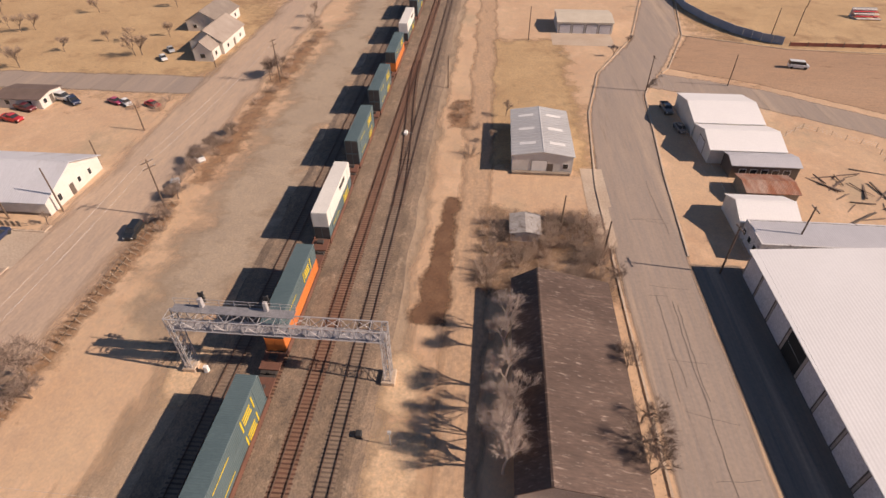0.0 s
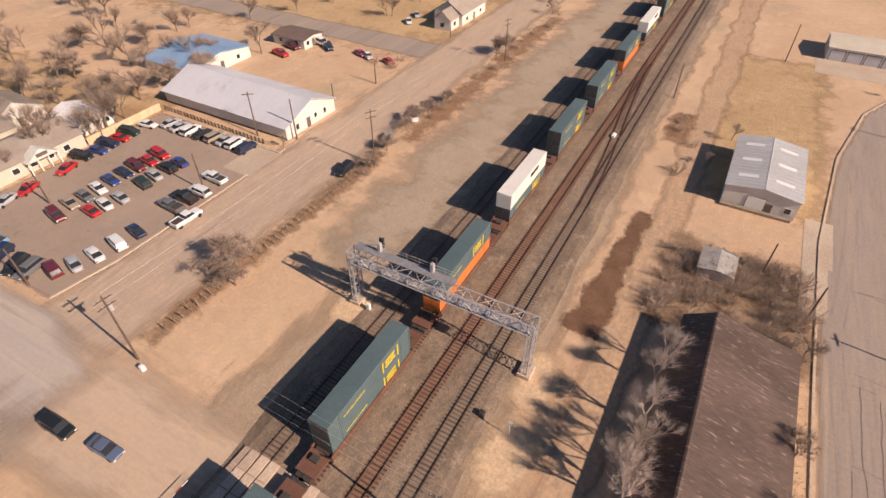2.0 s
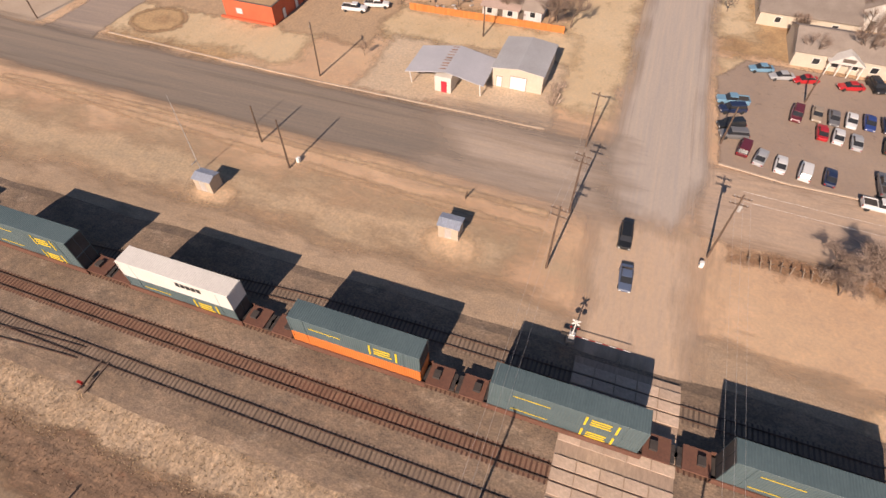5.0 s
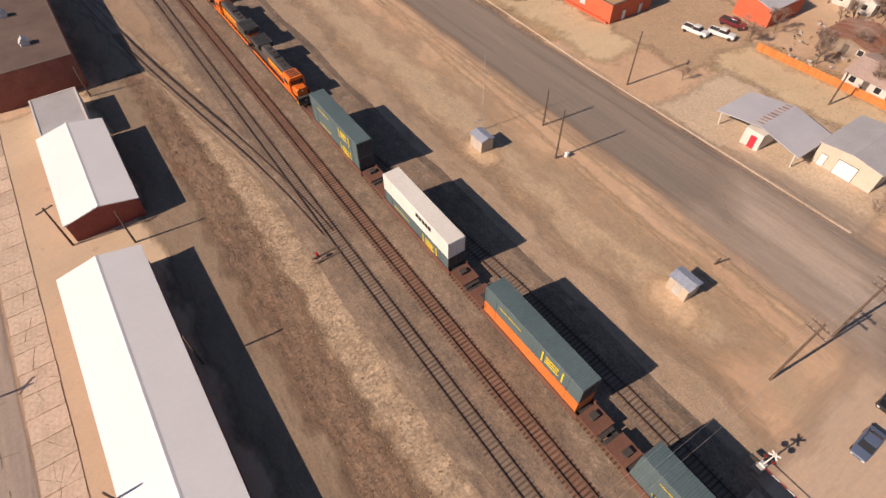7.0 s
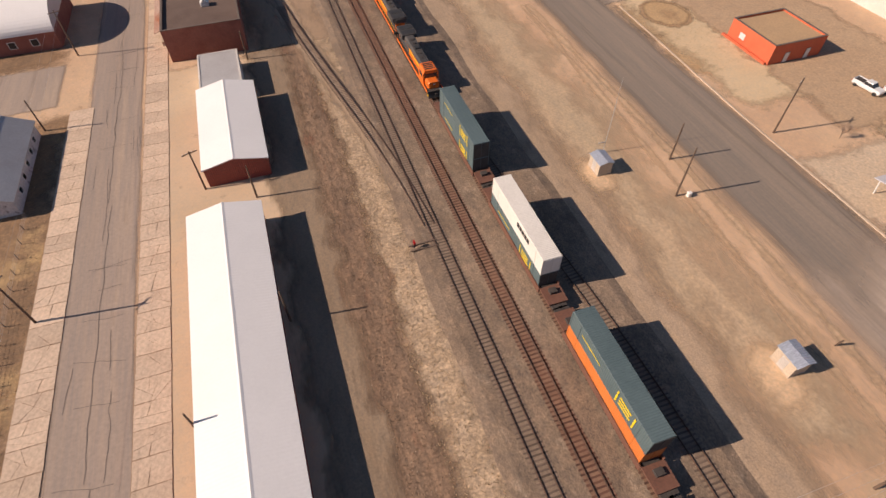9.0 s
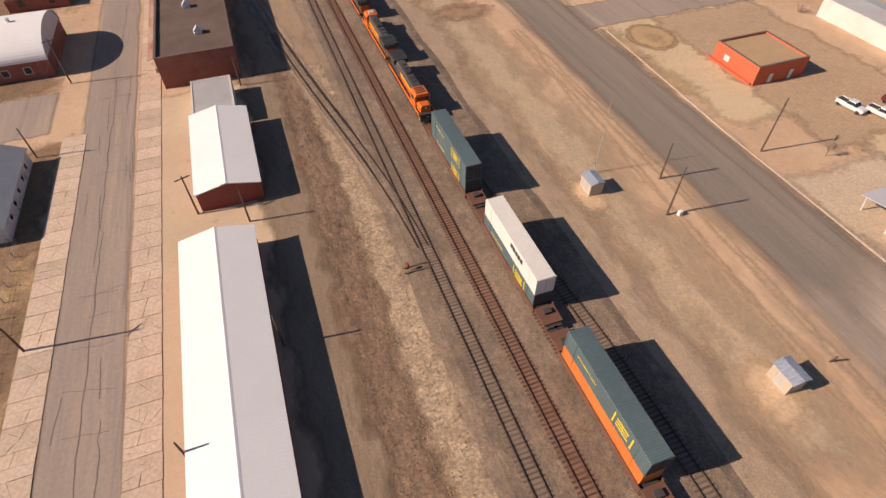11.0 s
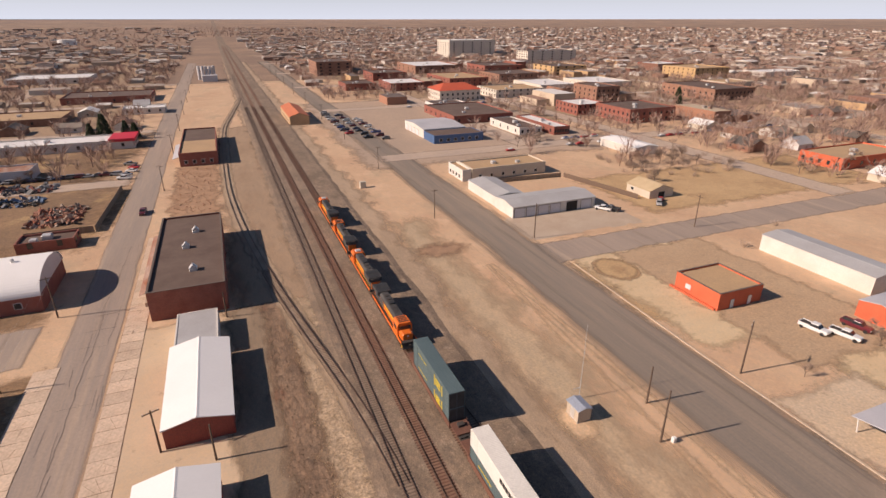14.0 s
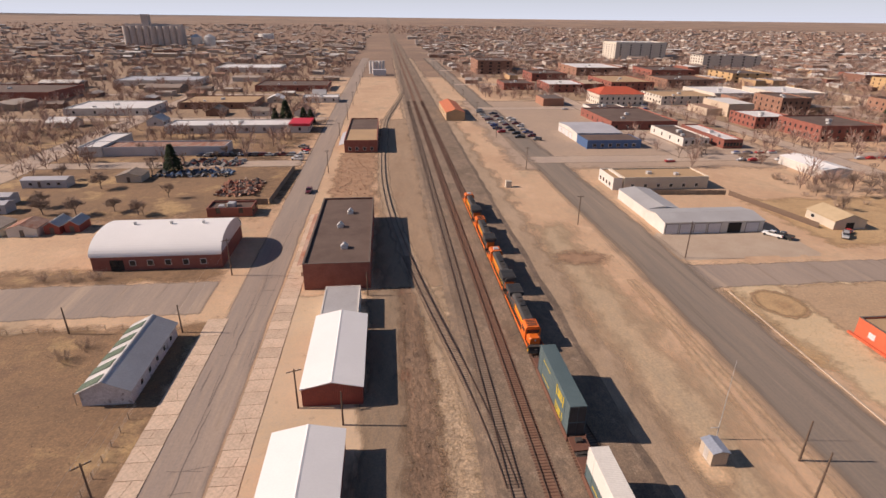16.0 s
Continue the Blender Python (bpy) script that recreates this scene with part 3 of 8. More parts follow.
def tar_cracks():
    """Thin wandering tar-filled cracks along and across the old streets."""
    rng = random.Random(91)
    geo = Geo()

    def run(x, y, dx, dy, steps, width):
        for _ in range(steps):
            x1, y1 = x + dx + rng.gauss(0, 0.07) * abs(dy), y + dy + rng.gauss(0, 0.1) * abs(dx)
            long = math.hypot(x1 - x, y1 - y)
            nx, ny = -(y1 - y) / long * width, (x1 - x) / long * width
            geo.add([(x + nx, y + ny, 0.052), (x1 + nx, y1 + ny, 0.052), (x1 - nx, y1 - ny, 0.052), (x - nx, y - ny, 0.052)], [(0, 1, 2, 3)])
            x, y = x1, y1

    for y in range(-160, 60, 44):
        run(29.4 + rng.uniform(-0.4, 0.4), y, 0.02, 1.6, 27, 0.05)
    for _ in range(30):
        run(rng.uniform(25.8, 27.5), rng.uniform(-165, 88), 1.0, rng.uniform(-0.25, 0.25), rng.choice((3, 5, 6)), 0.04)
    for _ in range(24):
        run(rng.uniform(26, 33), rng.uniform(-165, 85), rng.uniform(-0.05, 0.05), 1.2, rng.choice((5, 9, 14)), 0.035)
    return structure("tar_cracks", geo, mat("crack_tar", (0.155, 0.127, 0.107), (0.20, 0.16, 0.135), 0.6, 5.0, 0.85), "dark tar lines along cracks in the asphalt", "road")


tar_cracks()


def kerb(name, points, label):
    geo = Geo()
    line = strip(points, 0.16)
    geo.prism(line, 0.0, 0.19)
    return structure(name, geo, CONCRETE, label, "kerb")


kerb("kerb_1", [(22.2, 29), (21.9, 60), (21.9, 90), (24.4, 122), (29.8, 147), (44.1, 176.4), (55, 220)], "pale concrete kerb along the curved street")
kerb("kerb_2", [(34.4, 70), (36.1, 95), (39.9, 133), (41.5, 138)], "pale concrete kerb of the street's far side")
kerb("kerb_3", [(47.4, 148.6), (50, 152), (60.6, 180), (68, 220)], "pale concrete kerb round the parking field")
kerb("kerb_4", [(60.5, 180), (89, 169.8), (118, 167.8), (240, 170)], "white kerb along the outfield road")
kerb("kerb_5", [(-77.6, 19.6), (-76.2, 30), (-76.2, 58.4)], "low concrete kerb of the car lot")
kerb("kerb_6", [(-76.9, -9), (-76.9, -60), (-78.4, -104)], "broken concrete kerb by the dirt yards")
kerb("kerb_7", [(-82, 67.7), (-76.3, 67.7), (-76.3, 69.5)], "short concrete kerb by the driveway")


# ---- railway ----
def ballast_bed():
    geo = Geo()
    for x0, x1, y0, y1, k in ((-35.2, -12.6, -1480, 340, 0),):
        ys = [y0 + (y1 - y0) * i / 240 for i in range(241)]
        rng = random.Random(5)
        rows = []
        for y in ys:
            a, b = rng.uniform(-0.5, 0.5), rng.uniform(-0.5, 0.5)
            rows.append([(x0 - 1.2 + a, y, -0.02), (x0 + 0.5 + a * 0.4, y, 0.30), (x1 - 0.5 + b * 0.4, y, 0.30), (x1 + 1.2 + b, y, -0.02)])
        for i in range(240):
            for j in range(3):
                geo.add([rows[i][j], rows[i][j + 1], rows[i + 1][j + 1], rows[i + 1][j]], [(0, 1, 2, 3)])
    return structure("ballast", geo, BALLAST_BED, "brown-grey crushed stone ballast under the tracks", "ballast")


ballast_bed()
TIE = mesh_of("tie", Geo().soft(-1.3, -0.115, 0.15, 1.3, 0.115, 0.34, 0.02), TIE_DARK)
TIE_OLD = mesh_of("tie", Geo().soft(-1.3, -0.115, 0.1, 1.3, 0.115, 0.29, 0.02), mat("bleached_tie", (0.15, 0.105, 0.078), (0.215, 0.152, 0.112), 0.8, 6.0, 0.9, bump=0.5, vary=0.3))
TIE_R = mesh_of("tie", Geo().soft(-1.3, -0.115, 0.15, 1.3, 0.115, 0.34, 0.02), TIE_RUST)


BALLAST_PALE = mat("cindery_ballast", (0.30, 0.22, 0.155), (0.38, 0.285, 0.205), 0.2, 5.0, 0.95, bump=0.6, grime=0.3)
BED_RUST = mat("rust_stained_ballast", (0.18, 0.099, 0.065), (0.235, 0.138, 0.093), 0.5, 6.0, 0.95, bump=0.8, grime=0.35)
BED_GREY = mat("dark_ballast", (0.19, 0.138, 0.10), (0.25, 0.184, 0.136), 0.5, 6.0, 0.95, bump=0.8, grime=0.35)


def track(name, line, rusty, near, label):
    """line: x as a function of y, over the range of y given."""
    fx, y0, y1 = line
    top = thing(name, 0, 0, label, "railway track", "", 0, 0, "structure")
    rng = random.Random(name)
    ys = [y0 + (y1 - y0) * i / 160 for i in range(161)]
    for side in (-0.76, 0.76):
        geo = Geo()
        for dx, h0, h1 in ((0.07, 0.335, 0.365), (0.014, 0.36, 0.46), (0.037, 0.455, 0.495)):
            geo.loft([[(fx(y) + side - dx, y, h0), (fx(y) + side + dx, y, h0), (fx(y) + side + dx, y, h1), (fx(y) + side - dx, y, h1)] for y in ys])
        part("rail", geo, RAIL, top)
    bed = Geo()
    for i in range(160):
        xa, xb, ya, yb = fx(ys[i]), fx(ys[i + 1]), ys[i], ys[i + 1]
        bed.add([(xa - 1.2, ya, 0.308), (xa + 1.2, ya, 0.308), (xb + 1.2, yb, 0.308), (xb - 1.2, yb, 0.308)], [(0, 1, 2, 3)])
    if name == "track_5":
        bed.v = [(x, y, 0.235) for x, y, z in bed.v]
        part("tie_bed", bed, BALLAST_PALE, top, "cindery ballast between the ties")
    if name in ("track_1", "track_2", "track_3", "track_4"):
        part("tie_bed", bed, BED_RUST if rusty else BED_GREY, top, "stained ballast between the ties")
    rest = Geo()
    y = y0
    while y < y1:
        lean = math.degrees(math.atan2(fx(y + 1) - fx(y - 1), 2))
        turn = -lean + rng.uniform(-1.2, 1.2)
        if near[0] < y < near[1]:
            ob = new("tie", TIE_R if rusty else TIE_OLD if name == "track_5" else TIE)
            ob.parent = top
            ob.matrix_basis = pose(fx(y) + rng.uniform(-0.05, 0.05), y, rng.uniform(-0.015, 0.01), 0, 0, turn)
        elif y > -420 and name != "track_5":
            rest.add([pose(fx(y), y, 0, 0, 0, turn) @ Vector(p) for p in ((-1.3, -0.115, 0.2), (1.3, -0.115, 0.2), (1.3, 0.115, 0.2), (-1.3, 0.115, 0.2), (-1.3, -0.115, 0.34), (1.3, -0.115, 0.34), (1.3, 0.115, 0.34), (-1.3, 0.115, 0.34))],
                     [(4, 5, 6, 7), (0, 1, 5, 4), (1, 2, 6, 5), (2, 3, 7, 6), (3, 0, 4, 7)])
        y += 0.56
    if rest.f:
        part("ties", rest, TIE_RUST if rusty else TIE_DARK, top)["kind"] = "stuff"
    if name == "track_5":
        top.location.z = -0.04
    return top


far_line = Geo()
for i in range(30):
    ya, yb = -1478 - i * 100, -1578 - i * 100
    za, zb = [max(0.0, (abs(y) - 1500) / 3200) ** 1.3 * 64 + 0.35 for y in (ya, yb)]
    far_line.add([(-33, ya, za), (-13, ya, za), (-13, yb, zb), (-33, yb, zb)], [(0, 1, 2, 3)])
structure("distant_track_bed", far_line, BALLAST_BED, "dark line of the railway running to the horizon", "railway track")

ease = lambda k: (lambda u: u * u * (3 - 2 * u))(min(max(k, 0.0), 1.0))
track("track_1", (lambda y: -31.9 + 5.6 * ease((-10 - y) / 95), -104, 340), False, (-60, 32), "weathered siding track with rusty rails and grey ties")
track("track_2", (lambda y: -26.3, -1480, 340), True, (-60, 32), "main track with rust-stained ties under the train")
track("track_3", (lambda y: -20.5, -1480, 340), True, (-65, 45), "main track with rust-stained ties")
track("track_4", (lambda y: -15.7, -700, 340), False, (-65, 45), "weathered side track with grey ties")
SIDING_Y = [-480, -419, -344, -307, -240, -203, -166, -125, -105, -85, -70, -56, -40]
SIDING_X = [-15.5, -8.6, 0.4, 1.9, 2.6, 2.3, 0.0, -4.7, -7.6, -11.1, -13.7, -15.3, -15.7]
siding = lambda y: sum(float(np.interp(y + d, SIDING_Y, SIDING_X)) for d in (-12, -6, 0, 6, 12)) / 5
sheet("siding_ballast", strip([(siding(y), y) for y in range(-470, -56, 12)], 2.2), BALLAST, 0.16, "thin cindery ballast under the siding", "ballast", 0.3, 3, 61, 0.9)
track("track_5", (siding, -470, -52), False, (-130, -62), "rusty industrial siding curving past the brick building")
track("track_6", (lambda y: -15.7 - 4.8 * ease((y - 78) / 75), 80, 152), True, (80, 110), "rusty crossover between two tracks")


# ---- buildings ----
def wall_box(top, name, a, b, z0, z1, thick, material, label=""):
    """A wall panel from a to b (local), as thick to its left."""
    (x0, y0), (x1, y1) = a, b
    long = math.hypot(x1 - x0, y1 - y0)
    nx, ny = -(y1 - y0) / long * thick, (x1 - x0) / long * thick
    return part(name, Geo().prism([(x0, y0), (x1, y1), (x1 + nx, y1 + ny), (x0 + nx, y0 + ny)], z0, z1), material, top, label)


def face_box(w, d, side, at, width, z0, z1, out0, out1):
    """A block on one side of a building of half sizes w and d: side in 'nsew', at along it, from out0 to out1 beyond the wall."""
    g = Geo()
    if side == "s":
        return g.box(at - width / 2, -d - out1, z0, at + width / 2, -d - out0, z1)
    if side == "n":
        return g.box(at - width / 2, d + out0, z0, at + width / 2, d + out1, z1)
    if side == "e":
        return g.box(w + out0, at - width / 2, z0, w + out1, at + width / 2, z1)
    return g.box(-w - out1, at - width / 2, z0, -w - out0, at + width / 2, z1)


def openings(top, w, d, items):
    """items: kind, side, place along the side, width, sill, head."""
    for kind, side, at, width, lo, hi in items:
        if kind == "pane":
            part("window", face_box(w, d, side, at, width, lo, hi, -0.05, 0.05), PANE, top)
        elif kind == "window":
            frame_ob = part("window", face_box(w, d, side, at, width + 0.2, lo - 0.1, hi + 0.1, -0.05, 0.05), WHITE, top)
            part("pane", face_box(w, d, side, at, width, lo, hi, 0.0, 0.06), PANE, frame_ob)
        elif kind == "roller":
            frame_ob = part("roller_door", face_box(w, d, side, at, width + 0.3, lo, hi + 0.15, -0.05, 0.06), TRIM, top)
            part("curtain", face_box(w, d, side, at, width, lo, hi, 0.0, 0.09), PANEL, frame_ob)
        elif kind == "open":
            # flat dark panel on the wall, in place of the bay's shaded inside
            part("open_bay", face_box(w, d, side, at, width, lo, hi, -0.05, 0.05), DARK, top)
        elif kind == "pinkdoor":
            part("door", face_box(w, d, side, at, width, lo, hi, -0.05, 0.07), SIGN_RED, top)
        else:
            door = part("door", face_box(w, d, side, at, width + 0.16, lo, hi + 0.08, -0.05, 0.05), TRIM, top)
            part("leaf", face_box(w, d, side, at, width, lo, hi, 0.0, 0.08), WHITE if kind == "white" else TRIM, door)


SIGN_RED = mat("red_sign_paint", (0.62, 0.03, 0.05), (0.55, 0.03, 0.05), 0.5, 4.0, 0.5, bump=0.05)


def gable(name, x0, y0, x1, y1, eave, ridge, along, wall, roof, label, category="building", group="", over=0.3, items=(), at=0.0, roof2=None, gable_wall=None, turn=0.0):
    """A building with a two-sided roof; along: the ridge's axis; at: the ridge's offset from the middle."""
    w, d = (x1 - x0) / 2, (y1 - y0) / 2
    top = thing(name, (x0 + x1) / 2, (y0 + y1) / 2, label, category, group, 0, turn)
    th = 0.18
    gw = gable_wall or wall
    if along == "y":
        wall_box(top, "wall", (-w, d), (-w, -d), 0, eave, th, wall)
        wall_box(top, "wall", (w, -d), (w, d), 0, eave, th, wall)
        for y in (-d, d - th):
            part("gable_wall", Geo().loft([[(-w + th, yy, 0), (w - th, yy, 0), (w - th, yy, eave), (at, yy, ridge - 0.06), (-w + th, yy, eave)] for yy in (y, y + th)]), gw, top)
        slopes = (((-w - over, eave - over * (ridge - eave) / (w + at)), (at, ridge)), ((w + over, eave - over * (ridge - eave) / (w - at)), (at, ridge)))
        for k, ((xa, za), (xb, zb)) in enumerate(slopes):
            part("roof_panel", Geo().loft([[(xa, yy, za), (xb, yy, zb), (xb, yy, zb + 0.14), (xa, yy, za + 0.14)] for yy in (-d - over, d + over)]), (roof2 if k and roof2 else roof), top)
        part("ridge_cap", Geo().loft([[(at - 0.25, yy, ridge + 0.10), (at, yy, ridge + 0.19), (at + 0.25, yy, ridge + 0.10)] for yy in (-d - over, d + over)]), roof, top)
    else:
        wall_box(top, "wall", (-w, -d), (w, -d), 0, eave, th, wall)
        wall_box(top, "wall", (w, d), (-w, d), 0, eave, th, wall)
        for x in (-w, w - th):
            part("gable_wall", Geo().loft([[(xx, -d + th, 0), (xx, d - th, 0), (xx, d - th, eave), (xx, at, ridge - 0.06), (xx, -d + th, eave)] for xx in (x, x + th)]), gw, top)
        slopes = (((-d - over, eave - over * (ridge - eave) / (d + at)), (at, ridge)), ((d + over, eave - over * (ridge - eave) / (d - at)), (at, ridge)))
        for k, ((ya, za), (yb, zb)) in enumerate(slopes):
            part("roof_panel", Geo().loft([[(xx, ya, za), (xx, yb, zb), (xx, yb, zb + 0.14), (xx, ya, za + 0.14)] for xx in (-w - over, w + over)]), (roof2 if k and roof2 else roof), top)
        part("ridge_cap", Geo().loft([[(xx, at - 0.25, ridge + 0.10), (xx, at, ridge + 0.19), (xx, at + 0.25, ridge + 0.10)] for xx in (-w - over, w + over)]), roof, top)
    openings(top, w, d, items)
    return top


def flat(name, x0, y0, x1, y1, height, wall, roof, label, category="building", group="", items=(), parapet=0.5, gear=(), coping=None, rise=0.0):
    """A building with a flat roof behind parapets. gear: places of roof units; rise: how much higher the far end is."""
    w, d = (x1 - x0) / 2, (y1 - y0) / 2
    top = thing(name, (x0 + x1) / 2, (y0 + y1) / 2, label, category, group)
    th = 0.3
    wall_box(top, "wall", (-w, -d), (w, -d), 0, height, th, wall)
    wall_box(top, "wall", (w, d), (-w, d), 0, height, th, wall)
    wall_box(top, "wall", (-w, d - th), (-w, -d + th), 0, height, th, wall)
    wall_box(top, "wall", (w, -d + th), (w, d - th), 0, height, th, wall)
    part("roof", Geo().box(-w + th, -d + th, height - parapet - 0.2, w - th, d - th, height - parapet), roof, top)
    if coping:
        for g in (Geo().box(-w - 0.06, -d - 0.06, height, w + 0.06, -d + th + 0.06, height + 0.08), Geo().box(-w - 0.06, d - th - 0.06, height, w + 0.06, d + 0.06, height + 0.08),
                  Geo().box(-w - 0.06, -d + th + 0.06, height, -w + th + 0.06, d - th - 0.06, height + 0.08), Geo().box(w - th - 0.06, -d + th + 0.06, height, w + 0.06, d - th - 0.06, height + 0.08)):
            part("coping", g, coping, top)
    for gx, gy, s in gear:
        unit = part("roof_unit", Geo().soft(gx - s, gy - s, height - parapet, gx + s, gy + s, height - parapet + s * 1.1, s * 0.15), GALV, top)
        part("vent_grille", Geo().box(gx - s * 0.7, gy - s - 0.03, height - parapet + s * 0.2, gx + s * 0.7, gy - s + 0.02, height - parapet + s * 0.8), DARK, unit)
    openings(top, w, d, items)
    return top


def row_of(kind, side, start, step, n, width, lo, hi):
    return [(kind, side, start + step * i, width, lo, hi) for i in range(n)]


# east side, by the curved street
gable("warehouse", 41.8, 6, 84, 66.5, 4.6, 6.4, "y", BROWN_WALL, WHITE_ROOF_X, "long white-roofed warehouse with a row of roller doors", "warehouse", over=0.4,
      items=row_of("roller", "w", 27.6, -5.0, 3, 4.3, 0.05, 4.1) + [("open", "w", 12.6, 4.3, 0.05, 4.1)] + row_of("roller", "w", 7.6, -5.0, 7, 4.3, 0.05, 4.1))
gable("brown_roof_building", 5.2, 26.6, 18.8, 58.6, 3.4, 5.6, "y", BROWN_WALL, BROWN_ROOF, "long building under a rusty brown metal roof with pale streaks", "building", at=-3.4, over=0.35)
tin = gable("tin_workshop", 5.6, 94.2, 17.6, 114.2, 3.9, 4.8, "y", WHITE_WALL, TIN, "pale tin workshop with skylight strips in its roof", "workshop", items=[("white", "s", -0.6, 3.0, 0.05, 2.8), ("door", "s", 1.6, 1.0, 0.05, 2.1), ("window", "s", 4.6, 1.0, 1.2, 2.2)])
SKYLIGHT = mat("white_skylight_sheet", (0.78, 0.76, 0.74), (0.70, 0.68, 0.66), 0.4, 3.0, 0.45, bump=0.1, ribs=0.2, along="Y", grime=0.06)
for k in range(3):
    for side in (-1, 1):
        y = -6.6 + 6.2 * k
        part("skylight_strip", Geo().loft([[(side * 1.4, yy, 4.74), (side * 4.6, yy, 4.26), (side * 4.6, yy, 4.285), (side * 1.4, yy, 4.765)] for yy in (y, y + 1.1)]), SKYLIGHT, tin, "milky white skylight sheet")
for k in range(17):
    for side in (-1, 1):
        part("roof_seam", Geo().loft([[(side * 0.2, yy, 4.90), (side * 6.2, yy, 4.0), (side * 6.2, yy, 4.05), (side * 0.2, yy, 4.95)] for yy in (-9.9 + 1.235 * k, -9.84 + 1.235 * k)]), WHITE, tin)
part("loading_step", Geo().box(-6.0, -10.9, 0, 5.6, -10.05, 0.5), FENCE_WOOD, tin, "low timber step along the front")
gable("storage_units", 21.2, 179.8, 38.6, 193, 3.4, 4.2, "x", WHITE_WALL, CREAM_WALL, "small cream storage building with roller doors", "storage building", items=row_of("roller", "s", -6.3, 4.2, 4, 3.4, 0.05, 2.7))
gable("shop_one", 45.6, 112, 60.2, 127, 3.6, 5.2, "x", WHITE_WALL, WHITE_ROOF_X, "white metal shop with a wide white roof", "workshop")
gable("shop_two", 45.9, 100.8, 60.6, 111.8, 3.2, 4.8, "x", WHITE_WALL, WHITE_ROOF_X, "lower white metal shop joined to a larger one", "workshop", items=[("roller", "w", 0, 3.4, 0.05, 2.8)])
gable("awning_shed", 48.6, 95.4, 61.4, 100.4, 2.9, 3.6, "x", TRIM, TIN_X, "grey tin lean-to with a brown window front", "shed", items=row_of("window", "s", -4.2, 2.1, 5, 1.2, 0.9, 2.0))
gable("rusty_shed", 48.6, 86.6, 57.8, 92.8, 2.4, 3.0, "x", FENCE_WOOD, RUST, "small shed with a rusted tin roof", "shed")
gable("white_gable_shed", 44.0, 76.6, 53.6, 84.6, 3.0, 4.6, "x", WHITE_WALL, WHITE_ROOF_X, "white shed with a patched metal roof", "shed")
flat("grey_flat_building", 44.6, 69.6, 68, 76.4, 3.7, PEELING, TIN_X, "long low building with a stained grey roof", "building", parapet=0.15, items=row_of("window", "w", -2, 2.2, 3, 1.0, 1.2, 2.2))

# the row along the eastern street, south of the crossing
gable("white_shed", 7.5, -61.4, 17.4, -10, 3.6, 4.7, "y", RED_WALL, WHITE_ROOF, "long red metal shed under a bright white roof", "shed", over=0.3, roof2=WHITE_ROOF)
gable("red_shed", 5.3, -94.2, 15.0, -71.4, 3.5, 4.6, "y", RED_WALL, WHITE_ROOF, "red metal shed under a bright white roof", "shed", over=0.25)
flat("tin_connector", 7.0, -107.4, 14.6, -95.0, 3.4, WHITE_WALL, TIN, "low link building with a dull tin roof", "building", parapet=0.1)
brick = flat("brick_building", 5.0, -161.2, 20.2, -112.6, 6.6, BRICK, TAR_ROOF, "red brick warehouse with a flat dark tar roof and roof vents", "warehouse", parapet=0.4, coping=TRIM)
for k, (vx, vy) in enumerate(((-1.2, 14.6), (0.8, 0), (-1.2, -11.0))):
    vent = part("roof_vent", Geo().soft(vx - 0.8, vy - 0.9, 6.2, vx + 0.8, vy + 0.9, 6.8, 0.12), GALV, brick)
    part("vent_cowl", Geo().loft([[(vx - 0.9, y, 6.8), (vx + 0.9, y, 6.8), (vx, y, 7.7)] for y in (vy - 0.8, vy + 0.8)]), GALV, vent)
part("awning", Geo().loft([[(7.6, y, 3.6), (10.2, y, 2.9), (10.2, y, 3.0), (7.6, y, 3.75)] for y in (-20, 17)]), RUST, brick, "rusted tin awning")
part("loading_dock", Geo().box(7.62, -20, 0, 9.4, 17, 1.1), CONCRETE, brick)
brick2 = flat("old_brick_depot", 5.0, -311, 20.3, -250.6, 5.8, BRICK, TAR_ROOF, "old brick warehouse with a partly fallen roof", "warehouse", parapet=0.5, coping=BRICK, items=row_of("window", "n", -5, 3.4, 4, 1.2, 1.2, 2.6))
part("bare_roof_deck", Geo().box(-7.2, 1, 5.3, 7.2, 29.8, 5.36), GRAVEL_ROOF, brick2, "bare tan roof boards")
part("awning", Geo().loft([[(7.7, y, 4.2), (10.4, y, 3.4), (10.4, y, 3.5), (7.7, y, 4.35)] for y in (0, 30)]), TIN_X, brick2)


